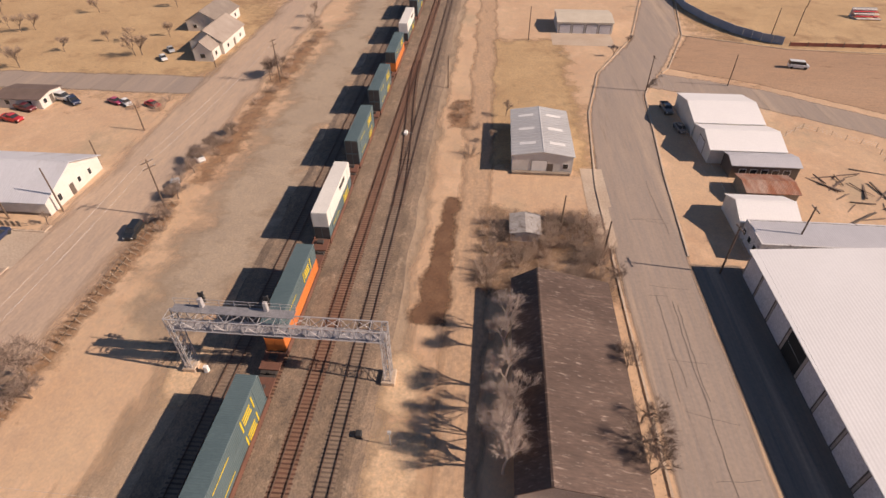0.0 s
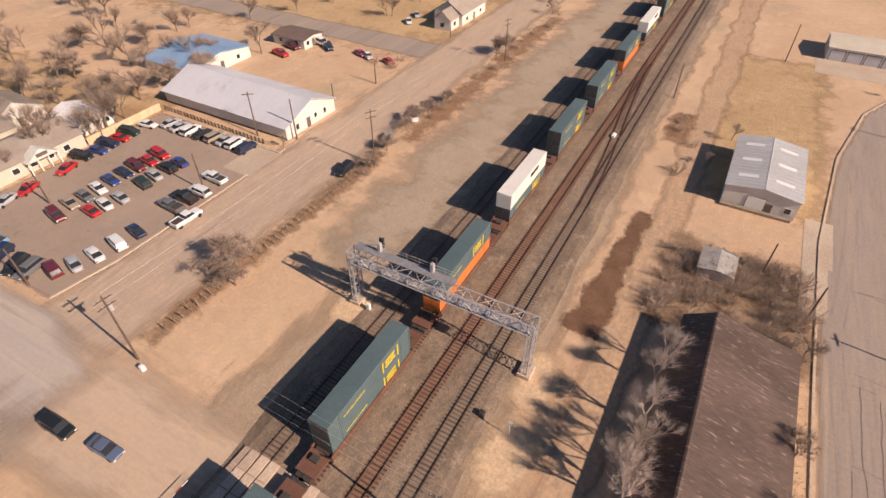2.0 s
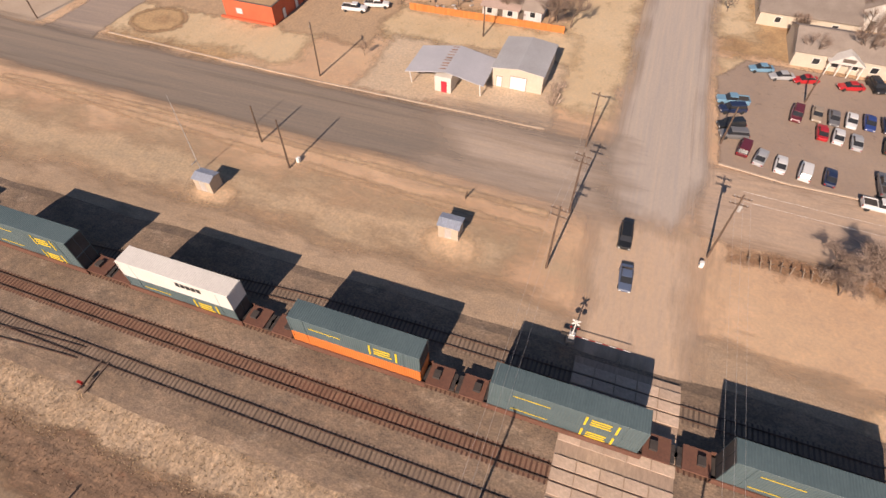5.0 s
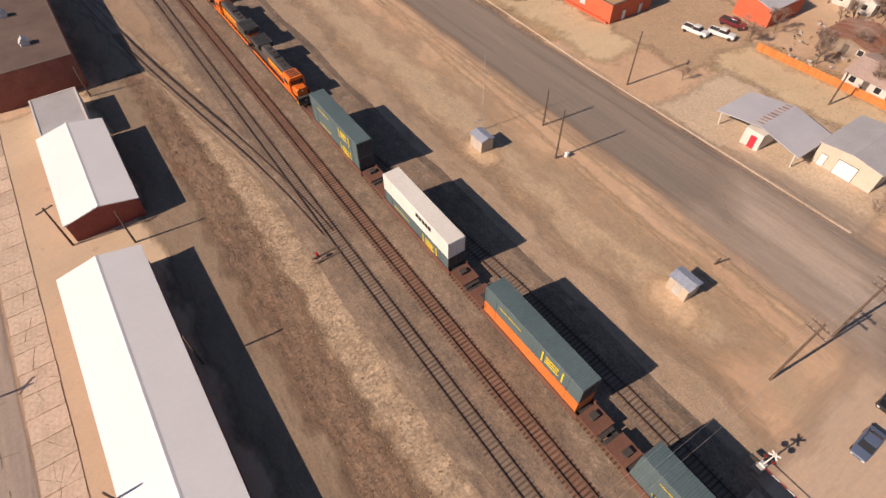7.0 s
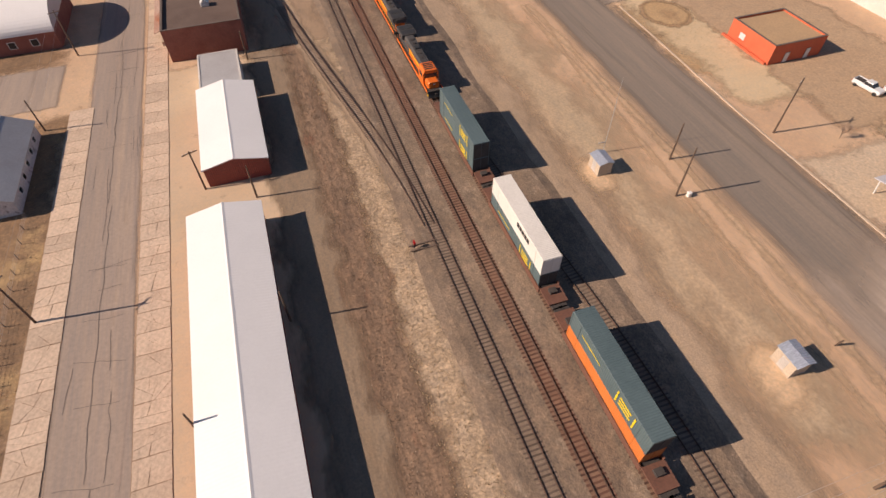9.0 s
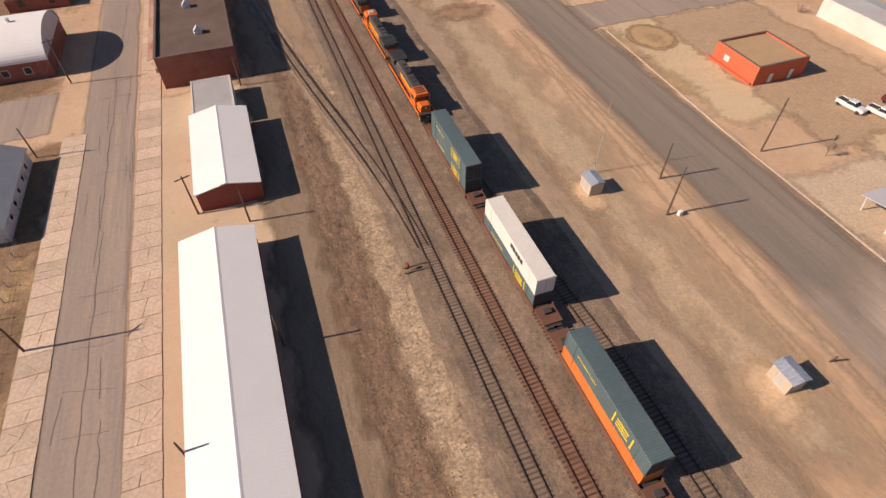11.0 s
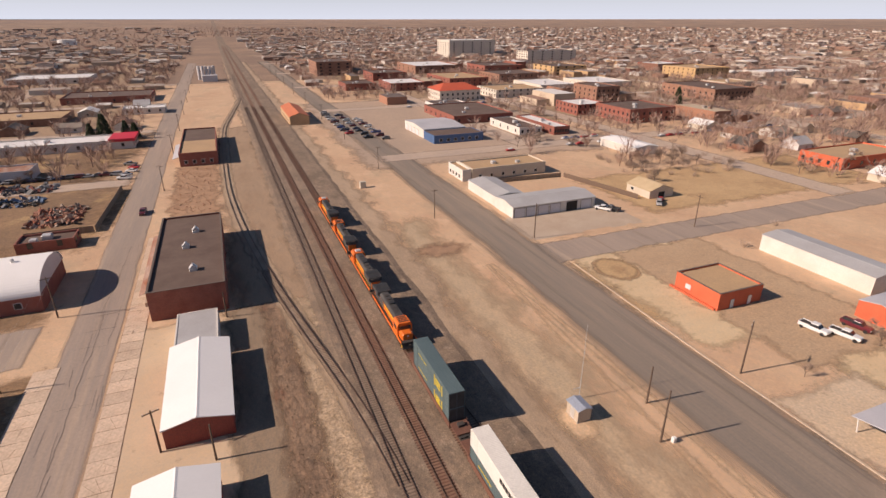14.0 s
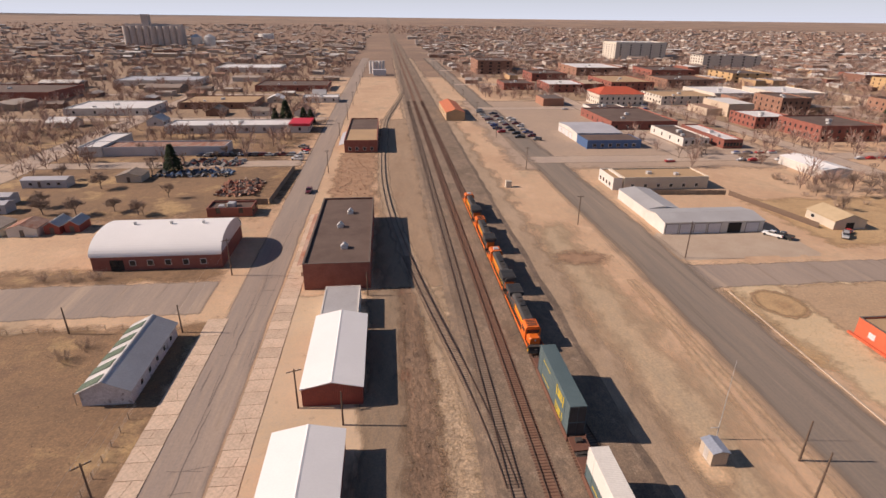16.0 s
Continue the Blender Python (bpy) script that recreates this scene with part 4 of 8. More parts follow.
def arched_hall():
    """A brick-walled hall under a curved white roof; the roof's axis is x."""
    top = thing("arched_hall", 57.6, -136.8, "brick hall under a bright white barrel roof", "hall")
    w, d = 15.4, 10.2
    for a, b in (((-w, -d), (w, -d)), ((w, d), (-w, d)), ((-w, d - 0.3), (-w, -d + 0.3)), ((w, -d + 0.3), (w, d - 0.3))):
        wall_box(top, "wall", a, b, 0, 3.7, 0.3, BRICK)
    arc = [(math.cos(a) * (d + 0.2), 3.7 + math.sin(a) * 4.6) for a in [math.pi * i / 28 for i in range(29)]]
    shell = Geo()
    shell.loft([[(x, y, z) for y, z in arc] + [(x, y * 0.985, 3.7 + (z - 3.7) * 0.97) for y, z in arc[::-1]] for x in (-w - 0.2, w + 0.2)])
    part("barrel_roof", shell, WHITE_ROOF, top)
    for x in (-w + 0.05, w - 0.35):
        part("end_wall", Geo().loft([[(xx, y * 0.97, 3.7 + (z - 3.7) * 0.95) for y, z in arc] for xx in (x, x + 0.3)]), TIN_X, top)
    openings(top, w, d, row_of("window", "n", -11, 4.2, 6, 1.3, 1.3, 2.6) + [("open", "n", 9.5, 3.2, 0.05, 2.8)])
    for x in (-9, -1, 8):
        cap = part("roof_vent", Geo().tube((x, 0.0, 8.2), (x, 0.0, 8.9), 0.35, 0.35, 10), GALV, top)
        part("vent_cap", Geo().tube((x, 0.0, 8.9), (x, 0.0, 9.05), 0.5, 0.2, 10), GALV, cap)


arched_hall()
striped = gable("striped_shed", 42.4, -95, 50.2, -74.6, 2.8, 4.7, "y", PEELING, TIN, "old peeling shed with green and grey roof sheets", "shed", over=0.4, items=row_of("window", "w", -7, 3.3, 5, 0.9, 1.0, 1.9))
for k in range(5):
    y = -8.8 + 4.2 * k
    part("green_roof_sheet", Geo().loft([[(4.32, yy, 2.80), (0.6, yy, 4.62), (0.6, yy, 4.67), (4.32, yy, 2.85)] for yy in (y, y + 2.3)]), GREEN_STRIPE, striped, "dark green roof sheet")
for y in (9.8, 4, -2, -8):
    part("porch_post", Geo().tube((5.0, y, 0), (5.0, y, 2.5), 0.07), FENCE_WOOD, striped)

# west side
# the cool lavender cast in this colour stands in for reflected sky light
HALL_ROOF = mat("weathered_sky_tinted_roof", (0.60, 0.60, 0.63), (0.52, 0.52, 0.55), 0.1, 3.0, 0.55, bump=0.1, stretch=(1, 0.3, 1), spots=(0.46, 0.45, 0.46), spot_scale=0.25, spot_at=0.56, ribs=0.45, along="X", grime=0.08)
hall = gable("white_hall", -115.5, 72.4, -78.2, 88.8, 3.0, 6.0, "x", WHITE_WALL, HALL_ROOF, "long white hall with a pale metal roof and small windows", "hall", over=0.5, at=0.6,
             items=[("window", "e", -4.6, 0.9, 1.0, 2.3), ("door", "e", -1.0, 1.0, 0.05, 2.2), ("window", "e", 1.4, 0.8, 1.3, 2.3), ("window", "e", 4.6, 0.8, 1.0, 2.2)])
part("skirting", Geo().box(-18.65, -8.26, 0.02, 18.65, -8.2, 0.5), TRIM, hall)
orange = flat("orange_brick_house", -105.6, -84.2, -92.8, -71.8, 4.1, ORANGE_WALL, GRAVEL_ROOF, "small orange-painted brick building with a flat tan roof", "building", parapet=0.35, coping=TRIM,
              items=[("white", "n", 2.4, 1.0, 0.05, 2.1), ("white", "n", -2.8, 1.0, 0.05, 2.1)])
part("sign_panel", face_box(6.4, 6.2, "e", -2.4, 1.5, 1.3, 2.5, -0.02, 0.05), PANEL, orange, "plain pale grey sign board")
part("step_wall", Geo().box(6.4, -7.2, 0, 7.0, 5.8, 0.45), ORANGE_WALL, orange)
gable("orange_workshop", -130.8, -59.6, -118.6, -51.2, 3.7, 4.6, "x", ORANGE_WALL, TIN_X, "orange brick workshop with a grey tin roof", "workshop", over=0.1)
gable("long_white_shop", -141, -93, -131, -64, 4.4, 5.0, "y", WHITE_WALL, TIN, "very long low white metal building", "building", over=0.15)
canopy = thing("canopy_building", -86.2, -29.2, "open canopy with a grey metal roof and white legs", "canopy")
for a, b in (((-7.6, 2.9), (0.3, 4.3)), ((0.3, 4.3), (7.6, 2.9))):
    part("roof_panel", Geo().loft([[(x, a[0], a[1]), (x, b[0], b[1]), (x, b[0], b[1] + 0.12), (x, a[0], a[1] + 0.12)] for x in (-4.8, 4.8)]), TIN_X, canopy)
for x, y in ((-4.2, -6.8), (-4.2, 6.8), (4.4, -6.8), (4.4, 6.8)):
    part("leg", Geo().tube((x * 0.8, y, 0), (x, y, 3.0), 0.12), WHITE, canopy)
rng_c = random.Random(3)
for k in range(9):
    x = -4.3 + k * 0.98
    part("rust_patch", Geo().loft([[(xx, 0.1, 4.425), (xx, -0.9 - rng_c.uniform(0, 0.5), 4.26), (xx, -0.9, 4.275), (xx, 0.1, 4.44)] for xx in (x, x + rng_c.uniform(0.25, 0.6))]), RUST, canopy, "rust stain beside the ridge")
booth = part("booth", Geo().box(-0.6, -1.8, 0, 4.6, 1.4, 3.1), WHITE_WALL, canopy)
part("door", Geo().box(4.55, -0.5, 0.05, 4.68, 0.6, 2.3), SIGN_RED, booth, "bright pink-red door panel")
gable("cream_garage", -98.4, -21.4, -86.9, -11.9, 3.7, 4.3, "x", CREAM_WALL, TIN, "cream metal garage with white doors", "garage", over=0.25, items=[("white", "e", 0.2, 3.0, 0.05, 2.6), ("white", "e", -3.4, 1.0, 0.05, 2.1)])
workshop = gable("metal_workshop", -111.5, -152.6, -80.3, -140.2, 3.6, 4.5, "x", WHITE_WALL, TIN, "white metal workshop with a row of grey doors", "workshop", over=0.2,
                 items=row_of("roller", "n", 13.2, -4.4, 4, 3.7, 0.05, 3.1) + [("open", "n", -6.4, 4.2, 0.05, 3.2), ("roller", "n", -12, 4.0, 0.05, 3.1)])
gable("metal_workshop_annex", -91.5, -175, -80.6, -153.2, 3.4, 4.2, "y", WHITE_WALL, TIN, "white metal annex behind the workshop", "workshop", over=0.15)
flat("tan_roof_shop", -119.5, -198, -86.6, -184.4, 4.8, CREAM_WALL, GRAVEL_ROOF, "long cream block building with a flat tan roof", "building", gear=((4, 0, 0.9), (-6, 2, 0.8)), items=row_of("window", "n", -12, 5, 6, 1.2, 1.0, 2.2))
flat("cream_annex", -86.2, -199, -82.6, -184.8, 4.6, WHITE_WALL, GRAVEL_ROOF, "white front part of the cream block building", "building", items=row_of("window", "e", -5, 3.0, 4, 1.4, 0.9, 2.3))
gable("tan_house", -145, -152, -134.5, -140, 2.8, 4.6, "y", CREAM_WALL, mat("tan_shingle", (0.50, 0.38, 0.24), (0.45, 0.34, 0.21), 0.3, 5.0, 0.9), "small house under a tan shingle roof", "house", items=[("window", "e", -3, 1.4, 1, 2), ("open", "n", 0, 2.6, 0.05, 2.2)])
gable("white_metal_barn", -187, -220, -174, -194, 3.6, 4.6, "y", WHITE_WALL, WHITE_ROOF, "white metal barn by the bare trees", "barn")
BLUE_SIDING = mat("blue_siding", (0.05, 0.11, 0.24), (0.07, 0.14, 0.28), 0.3, 3.0, 0.6, vary=0.05)
flat("blue_trim_shop", -124.5, -268, -97, -252.8, 4.2, BLUE_SIDING, TAR_ROOF, "blue-walled shop with a flat dark roof", "shop", parapet=0.15, items=row_of("window", "n", -10, 4, 6, 1.6, 1.0, 2.4))
gable("grey_roof_shop", -121, -300, -97, -268.3, 4.6, 5.6, "x", WHITE_WALL, TIN_X, "white metal shop with a grey roof behind the blue one", "shop", over=0.2, items=row_of("roller", "e", -12, 6, 4, 3.4, 0.05, 3.2))
depot = gable("railway_depot", -47.6, -381, -36.2, -334, 5.0, 7.0, "y", mat("tan_brick", (0.50, 0.33, 0.19), (0.45, 0.29, 0.165), 0.3, 4.0, 0.85), mat("orange_tile", (0.55, 0.17, 0.08), (0.48, 0.15, 0.075), 0.4, 4.0, 0.8), "tan brick railway depot with an orange tile roof", "station", items=row_of("window", "e", -18, 5, 8, 1.4, 1.2, 2.8))
office = gable("shingle_office", -125, 32, -113.4, 50.2, 3.0, 5.2, "y", CREAM_WALL, SHINGLE, "low office house with a brown shingle roof beside the lot", "house", items=row_of("window", "e", -5, 3.4, 4, 1.2, 1.0, 2.1))
part("entry_gable", Geo().loft([[(5.0, -3.4, 2.6), (5.0, 3.0, 2.6), (5.0, -0.2, 4.6)], [(7.6, -3.4, 2.6), (7.6, 3.0, 2.6), (7.6, -0.2, 4.6)]]), WHITE_WALL, office)
for y in (-3.1, -1.2, 0.8, 2.7):
    part("porch_post", Geo().tube((7.4, y, 0), (7.4, y, 2.6), 0.1), WHITE, office)
part("sign_board", Geo().box(7.6, -1.3, 3.1, 7.66, 0.9, 3.8), TRIM, office, "dark plain sign board")
HOUSES = [  # x0, y0, x1, y1, eave, ridge, ridge axis, wall, roof
    (-142, 26, -128.5, 45, 3.0, 5.0, "y", CREAM_WALL, SHINGLE, "tan house with a grey-brown shingle roof"),
    (-146, 43, -133, 54, 3.2, 6.0, "x", WHITE_WALL, SHINGLE, "cream gabled house with a shingle roof"),
    (-128, 52, -117.5, 60, 2.6, 3.8, "x", WHITE_WALL, WHITE_ROOF_X, "white garage with a pale metal roof"),
    (-160, 24, -143, 36, 3.0, 4.6, "x", WHITE_WALL, WHITE_ROOF_X, "white house with a pale metal roof"),
    (-172, 20, -160, 30, 3.0, 4.8, "x", WHITE_WALL, SHINGLE, "small white house with a worn roof"),
    (-176, 44, -162, 56, 3.0, 5.0, "y", WHITE_WALL, TIN, "white house with a tin roof"),
    (-137, -26, -126, -16.5, 2.6, 4.0, "y", CREAM_WALL, SHINGLE, "low house with a brown shingle roof"),
    (-121, -27, -113, -18, 2.6, 4.2, "y", PEELING, SHINGLE, "small grey house behind the cedar fence"),
    (-131.5, -41.5, -121.8, -31, 2.4, 3.4, "x", FENCE_WOOD, RUST, "shack with a rusted red tin roof"),
    (-122, -31, -112, -23, 2.5, 3.6, "y", WHITE_WALL, mat("pink_shingle", (0.46, 0.34, 0.29), (0.42, 0.31, 0.26), 0.3, 4.0, 0.9), "small house with a faded pink roof"),
    (-136, 83, -118.5, 103, 3.0, 4.6, "x", WHITE_WALL, BLUE_ROOF, "white house with a blue metal roof"),
    (-120, 114, -108.5, 122, 2.6, 3.2, "x", WHITE_WALL, mat("dark_brown_roof", (0.13, 0.09, 0.075), (0.17, 0.12, 0.10), 0.3, 4.0, 0.9), "white trailer home with a dark flat roof"),
    (-88.5, 153.5, -78.6, 170, 3.6, 6.8, "y", WHITE_WALL, SHINGLE, "white gabled cottage with a brown roof"),
    (-99, 173, -88, 190, 3.2, 6.2, "y", WHITE_WALL, SHINGLE, "white house behind the cottage"),
    (-165, -70, -149, -55, 3.4, 4.4, "y", CREAM_WALL, mat("black_roof", (0.03, 0.028, 0.028), (0.045, 0.042, 0.04), 0.3, 4.0, 0.7), "cream building with a black ribbed roof"),
    (-150, -50, -141, -41, 3.0, 5.0, "x", WHITE_WALL, TIN, "small pale roofed shed by the yard"),
]
for x0, y0, x1, y1, eave, ridge, axis, wall, roof, label in HOUSES:
    house = gable("house", x0, y0, x1, y1, eave, ridge, axis, wall, roof, label, "house", "small houses", 0.45,
                  items=[("window", "e", (y1 - y0) * k, 1.1, 1.0, 2.1) for k in (-0.3, 0.28)] + [("door", "e", 0, 1.0, 0.05, 2.1)] + [("window", "n", (x1 - x0) * k, 1.1, 1.0, 2.1) for k in (-0.25, 0.25)] + [("window", "s", (x1 - x0) * k, 1.1, 1.0, 2.1) for k in (-0.25, 0.25)])
cottage = gable("cottage_wing", -85, 147.4, -79.6, 153.3, 3.2, 5.6, "y", WHITE_WALL, SHINGLE, "white front wing of the gabled cottage", "house", items=[("window", "s", 0, 1.4, 1.0, 2.2), ("window", "e", 0, 1.2, 1.0, 2.2)])
flat("tan_roof_store", -158.8, -26.4, -147.8, -8.8, 4.6, CREAM_WALL, GRAVEL_ROOF, "cream store with a flat tan roof and roof units", "store", gear=((0, 5, 0.8), (-2, 7, 0.6), (2, -4, 0.5)), items=row_of("window", "e", -6, 3, 5, 1.4, 1.0, 2.2))
station = thing("fuel_canopy", -180.5, -35.4, "white flat fuel station canopy on posts", "canopy")
part("canopy_roof", Geo().soft(-8.6, -4.2, 4.6, 8.6, 4.2, 5.3, 0.1), WHITE, station)
part("roof_deck", Geo().box(-8.0, -3.6, 5.3, 8.0, 3.6, 5.34), RUST, station, "brown ribbed roof deck")
for x in (-5, 5):
    part("post", Geo().box(x - 0.25, -0.25, 0, x + 0.25, 0.25, 4.6), WHITE, station)
HUT_ROOF = mat("blue_grey_roof_sheet", (0.36, 0.40, 0.48), (0.42, 0.46, 0.54), 0.3, 3.0, 0.5, 0.3, ribs=0.3, along="Y")
for n, (x, y, z) in enumerate(((-44.0 - 1.3, -55.0, 2.4), (-47.2 - 1.6, -16.4, 2.5))):
    hut = thing("signal_hut", x, y, "small tan equipment hut with a grey metal roof", "hut", "signal huts")
    part("body", Geo().box(-1.2, -1.5, 0.15, 1.2, 1.5, z), mat(f"hut_wall_{n}", (0.50, 0.42, 0.33), (0.45, 0.37, 0.29), 0.3, 4.0, 0.7), hut)
    part("base", Geo().box(-1.3, -1.6, 0, 1.3, 1.6, 0.15), CONCRETE, hut)
    for a, b in (((-1.35, z - 0.05), (0, z + 0.35)), ((1.35, z - 0.05), (0, z + 0.35))):
        part("roof_panel", Geo().loft([[(a[0], yy, a[1]), (b[0], yy, b[1]), (b[0], yy, b[1] + 0.07), (a[0], yy, a[1] + 0.07)] for yy in (-1.7, 1.7)]), HUT_ROOF, hut)
    part("door", Geo().box(1.18, -0.5, 0.2, 1.24, 0.5, 2.1), GALV, hut)


# ---- train ----
ORANGE = mat("locomotive_orange", (0.72, 0.16, 0.02), (0.64, 0.13, 0.02), 0.4, 5.0, 0.45, bump=0.05, grime=0.12)
YELLOW = mat("locomotive_yellow", (0.78, 0.46, 0.03), (0.72, 0.40, 0.03), 0.4, 5.0, 0.5, bump=0.05, grime=0.1)
HOOD_TOP = mat("sooty_hood_top", (0.045, 0.042, 0.042), (0.075, 0.07, 0.068), 0.3, 4.0, 0.7, bump=0.1, grime=0.25)
UNDER = mat("dark_running_gear", (0.035, 0.03, 0.028), (0.06, 0.05, 0.045), 0.5, 5.0, 0.8, bump=0.2)
TEAL = mat("teal_container", (0.075, 0.115, 0.125), (0.095, 0.14, 0.15), 0.2, 3.0, 0.55, bump=0.25, ribs=0.28, along="Y", grime=0.12)
WHITE_BOX = mat("white_container", (0.74, 0.71, 0.66), (0.68, 0.65, 0.60), 0.2, 3.0, 0.55, bump=0.25, ribs=0.28, along="Y", grime=0.08)
ORANGE_BOX = mat("orange_container", (0.66, 0.20, 0.05), (0.60, 0.17, 0.04), 0.2, 3.0, 0.55, bump=0.25, ribs=0.28, along="Y", grime=0.1)
LOGO = mat("yellow_mark", (0.80, 0.58, 0.03), (0.76, 0.54, 0.03), 0.5, 4.0, 0.5, bump=0.0, grime=0.05)
WELL_RED = mat("rust_red_well", (0.125, 0.056, 0.038), (0.17, 0.078, 0.052), 0.4, 4.0, 0.75, bump=0.2)
RAILTOP = 0.575


def bogie(top, y, axles, x_half=1.1):
    frame_ob = part("bogie", Geo().box(-x_half, y - axles * 0.95, 0.55, x_half, y + axles * 0.95, 0.95), UNDER, top)
    for k in range(axles):
        yy = y + (k - (axles - 1) / 2) * 1.75
        part("wheelset", Geo().tube((-0.82, yy, 0.5), (-0.7, yy, 0.5), 0.5, 0.5, 14).tube((0.7, yy, 0.5), (0.82, yy, 0.5), 0.5, 0.5, 14).tube((-0.8, yy, 0.5), (0.8, yy, 0.5), 0.09), UNDER, frame_ob)


def locomotive(x, y_front, turn, cab_style):
    """Built with its front towards -y; y_front is the coupler end in the direction of travel."""
    top = thing("locomotive", x, y_front + 11.2, "orange and black diesel locomotive with a yellow stripe", "locomotive", "locomotives of the train", RAILTOP, turn)
    part("frame", Geo().box(-1.5, -10.6, 1.0, 1.5, 10.6, 1.45), UNDER, top)
    part("side_sill", Geo().box(1.5, -10.2, 1.05, 1.56, 10.3, 1.6), ORANGE, top, "orange side sill")
    part("side_sill", Geo().box(-1.56, -10.2, 1.05, -1.5, 10.3, 1.6), ORANGE, top, "orange side sill")
    part("fuel_tank", Geo().soft(-1.35, -3.2, 0.3, 1.35, 3.4, 1.0, 0.18), UNDER, top)
    bogie(top, -6.9, 3)
    bogie(top, 6.9, 3)
    hood = [(-0.98, 1.45), (-0.98, 3.55), (-0.72, 3.95), (0.72, 3.95), (0.98, 3.55), (0.98, 1.45)]
    part("hood", Geo().loft([[(px, y, z) for px, z in hood] for y in (-4.9, 10.3)]), ORANGE, top, "orange engine hood")
    part("hood_top", Geo().loft([[(px, y, z) for px, z in [(-1.0, 3.1), (-1.0, 3.57), (-0.73, 3.98), (0.73, 3.98), (1.0, 3.57), (1.0, 3.1)]] for y in (-4.9, 10.32)]), HOOD_TOP, top, "sooty black hood top")
    for s in (-1, 1):
        part("stripe", Geo().box(s * 0.985 - 0.015, -4.4, 2.45, s * 0.985 + 0.015, 3.2, 2.85), YELLOW, top, "yellow side stripe")
        part("dark_panel", Geo().box(s * 0.99 - 0.015, 3.3, 1.6, s * 0.99 + 0.015, 10.0, 3.0), HOOD_TOP, top)
    rad = part("radiator", Geo().loft([[(px, y, z) for px, z in [(-1.0, 3.0), (-1.52, 3.45), (-1.52, 4.15), (1.52, 4.15), (1.52, 3.45), (1.0, 3.0)]] for y in (6.0, 10.1)]), HOOD_TOP, top, "flared black radiator housing")
    for y in (6.3, 8.25):
        part("radiator_grille", Geo().box(-1.3, y, 4.14, 1.3, y + 1.6, 4.2), BLACK, rad)
    part("exhaust", Geo().box(-0.5, 0.2, 3.95, 0.5, 1.3, 4.25), BLACK, top)
    for y, r in ((-2.8, 0.28), (-1.4, 0.28), (2.6, 0.4), (4.2, 0.45)):
        part("roof_fan", Geo().tube((0, y, 3.96), (0, y, 4.12), r, r, 12), UNDER, top)
    for k in range(5):
        part("roof_hatch", Geo().box(-0.45, -4.4 + k * 0.01 + k * 1.02, 3.98, 0.45, -3.7 + k * 1.02, 4.03), HOOD_TOP, top)
    cab = part("cab", Geo().loft([[(px, y, z) for px, z in [(-1.5, 1.45), (-1.5, 3.55), (-1.15, 4.1), (1.15, 4.1), (1.5, 3.55), (1.5, 1.45)]] for y in (-7.9, -4.95)]), ORANGE, top, "orange driver's cab")
    part("windscreen", Geo().box(-1.2, -7.95, 2.75, 1.2, -7.88, 3.5), PANE, cab)
    for s in (-1, 1):
        part("side_window", Geo().box(s * 1.5 - 0.03, -7.3, 2.65, s * 1.5 + 0.03, -5.6, 3.45), PANE, cab)
    if cab_style:
        part("roof_unit", Geo().soft(-0.65, -7.0, 4.08, 0.65, -5.6, 4.38, 0.06), GALV, cab, "pale roof air unit")
    else:
        for k in range(4):
            part("roof_grille", Geo().box(-0.9, -7.4 + k * 0.6, 4.09, 0.9, -7.1 + k * 0.6, 4.16), UNDER, cab)
    nose = [(-1.2, 1.45), (-1.2, 2.5), (-0.85, 2.75), (0.85, 2.75), (1.2, 2.5), (1.2, 1.45)]
    nose_ob = part("nose", Geo().loft([[(px * k, y, z) for px, z in nose] for y, k in ((-7.9, 1), (-9.3, 0.96), (-9.75, 0.8))]), ORANGE, top)
    part("headlight", Geo().tube((0, -9.8, 2.3), (0, -9.7, 2.3), 0.16, 0.16, 10), WHITE, nose_ob)
    part("pilot_plow", Geo().loft([[(-1.4, -10.9, 0.2), (1.4, -10.9, 0.2), (1.4, -10.5, 1.1), (-1.4, -10.5, 1.1)], [(-1.4, -10.6, 0.2), (1.4, -10.6, 0.2), (1.4, -10.3, 1.1), (-1.4, -10.3, 1.1)]]), BLACK, top)
    for y in (-11.0, 10.6):
        part("coupler", Geo().box(-0.2, y, 0.75, 0.2, y + 0.5, 1.0), UNDER, top)
    for s in (-1, 1):
        rail = Geo().tube((s * 1.45, -4.6, 2.5), (s * 1.45, 10.3, 2.5), 0.03, 0.03, 4)
        for k in range(9):
            y = -4.6 + k * 1.86
            rail.tube((s * 1.45, y, 1.5), (s * 1.45, y, 2.5), 0.03, 0.03, 4)
        part("handrail", rail, YELLOW if cab_style else UNDER, top)
        for k in range(4):
            part("step", Geo().box(s * 1.2, -10.3, 0.3 + k * 0.3, s * 1.5, -9.9, 0.34 + k * 0.3), YELLOW, top)


FRONT = -174.0
for k in range(4):
    locomotive(-26.3, FRONT + 23.3 * k, 180 if k == 3 else 0, k % 2 == 0)


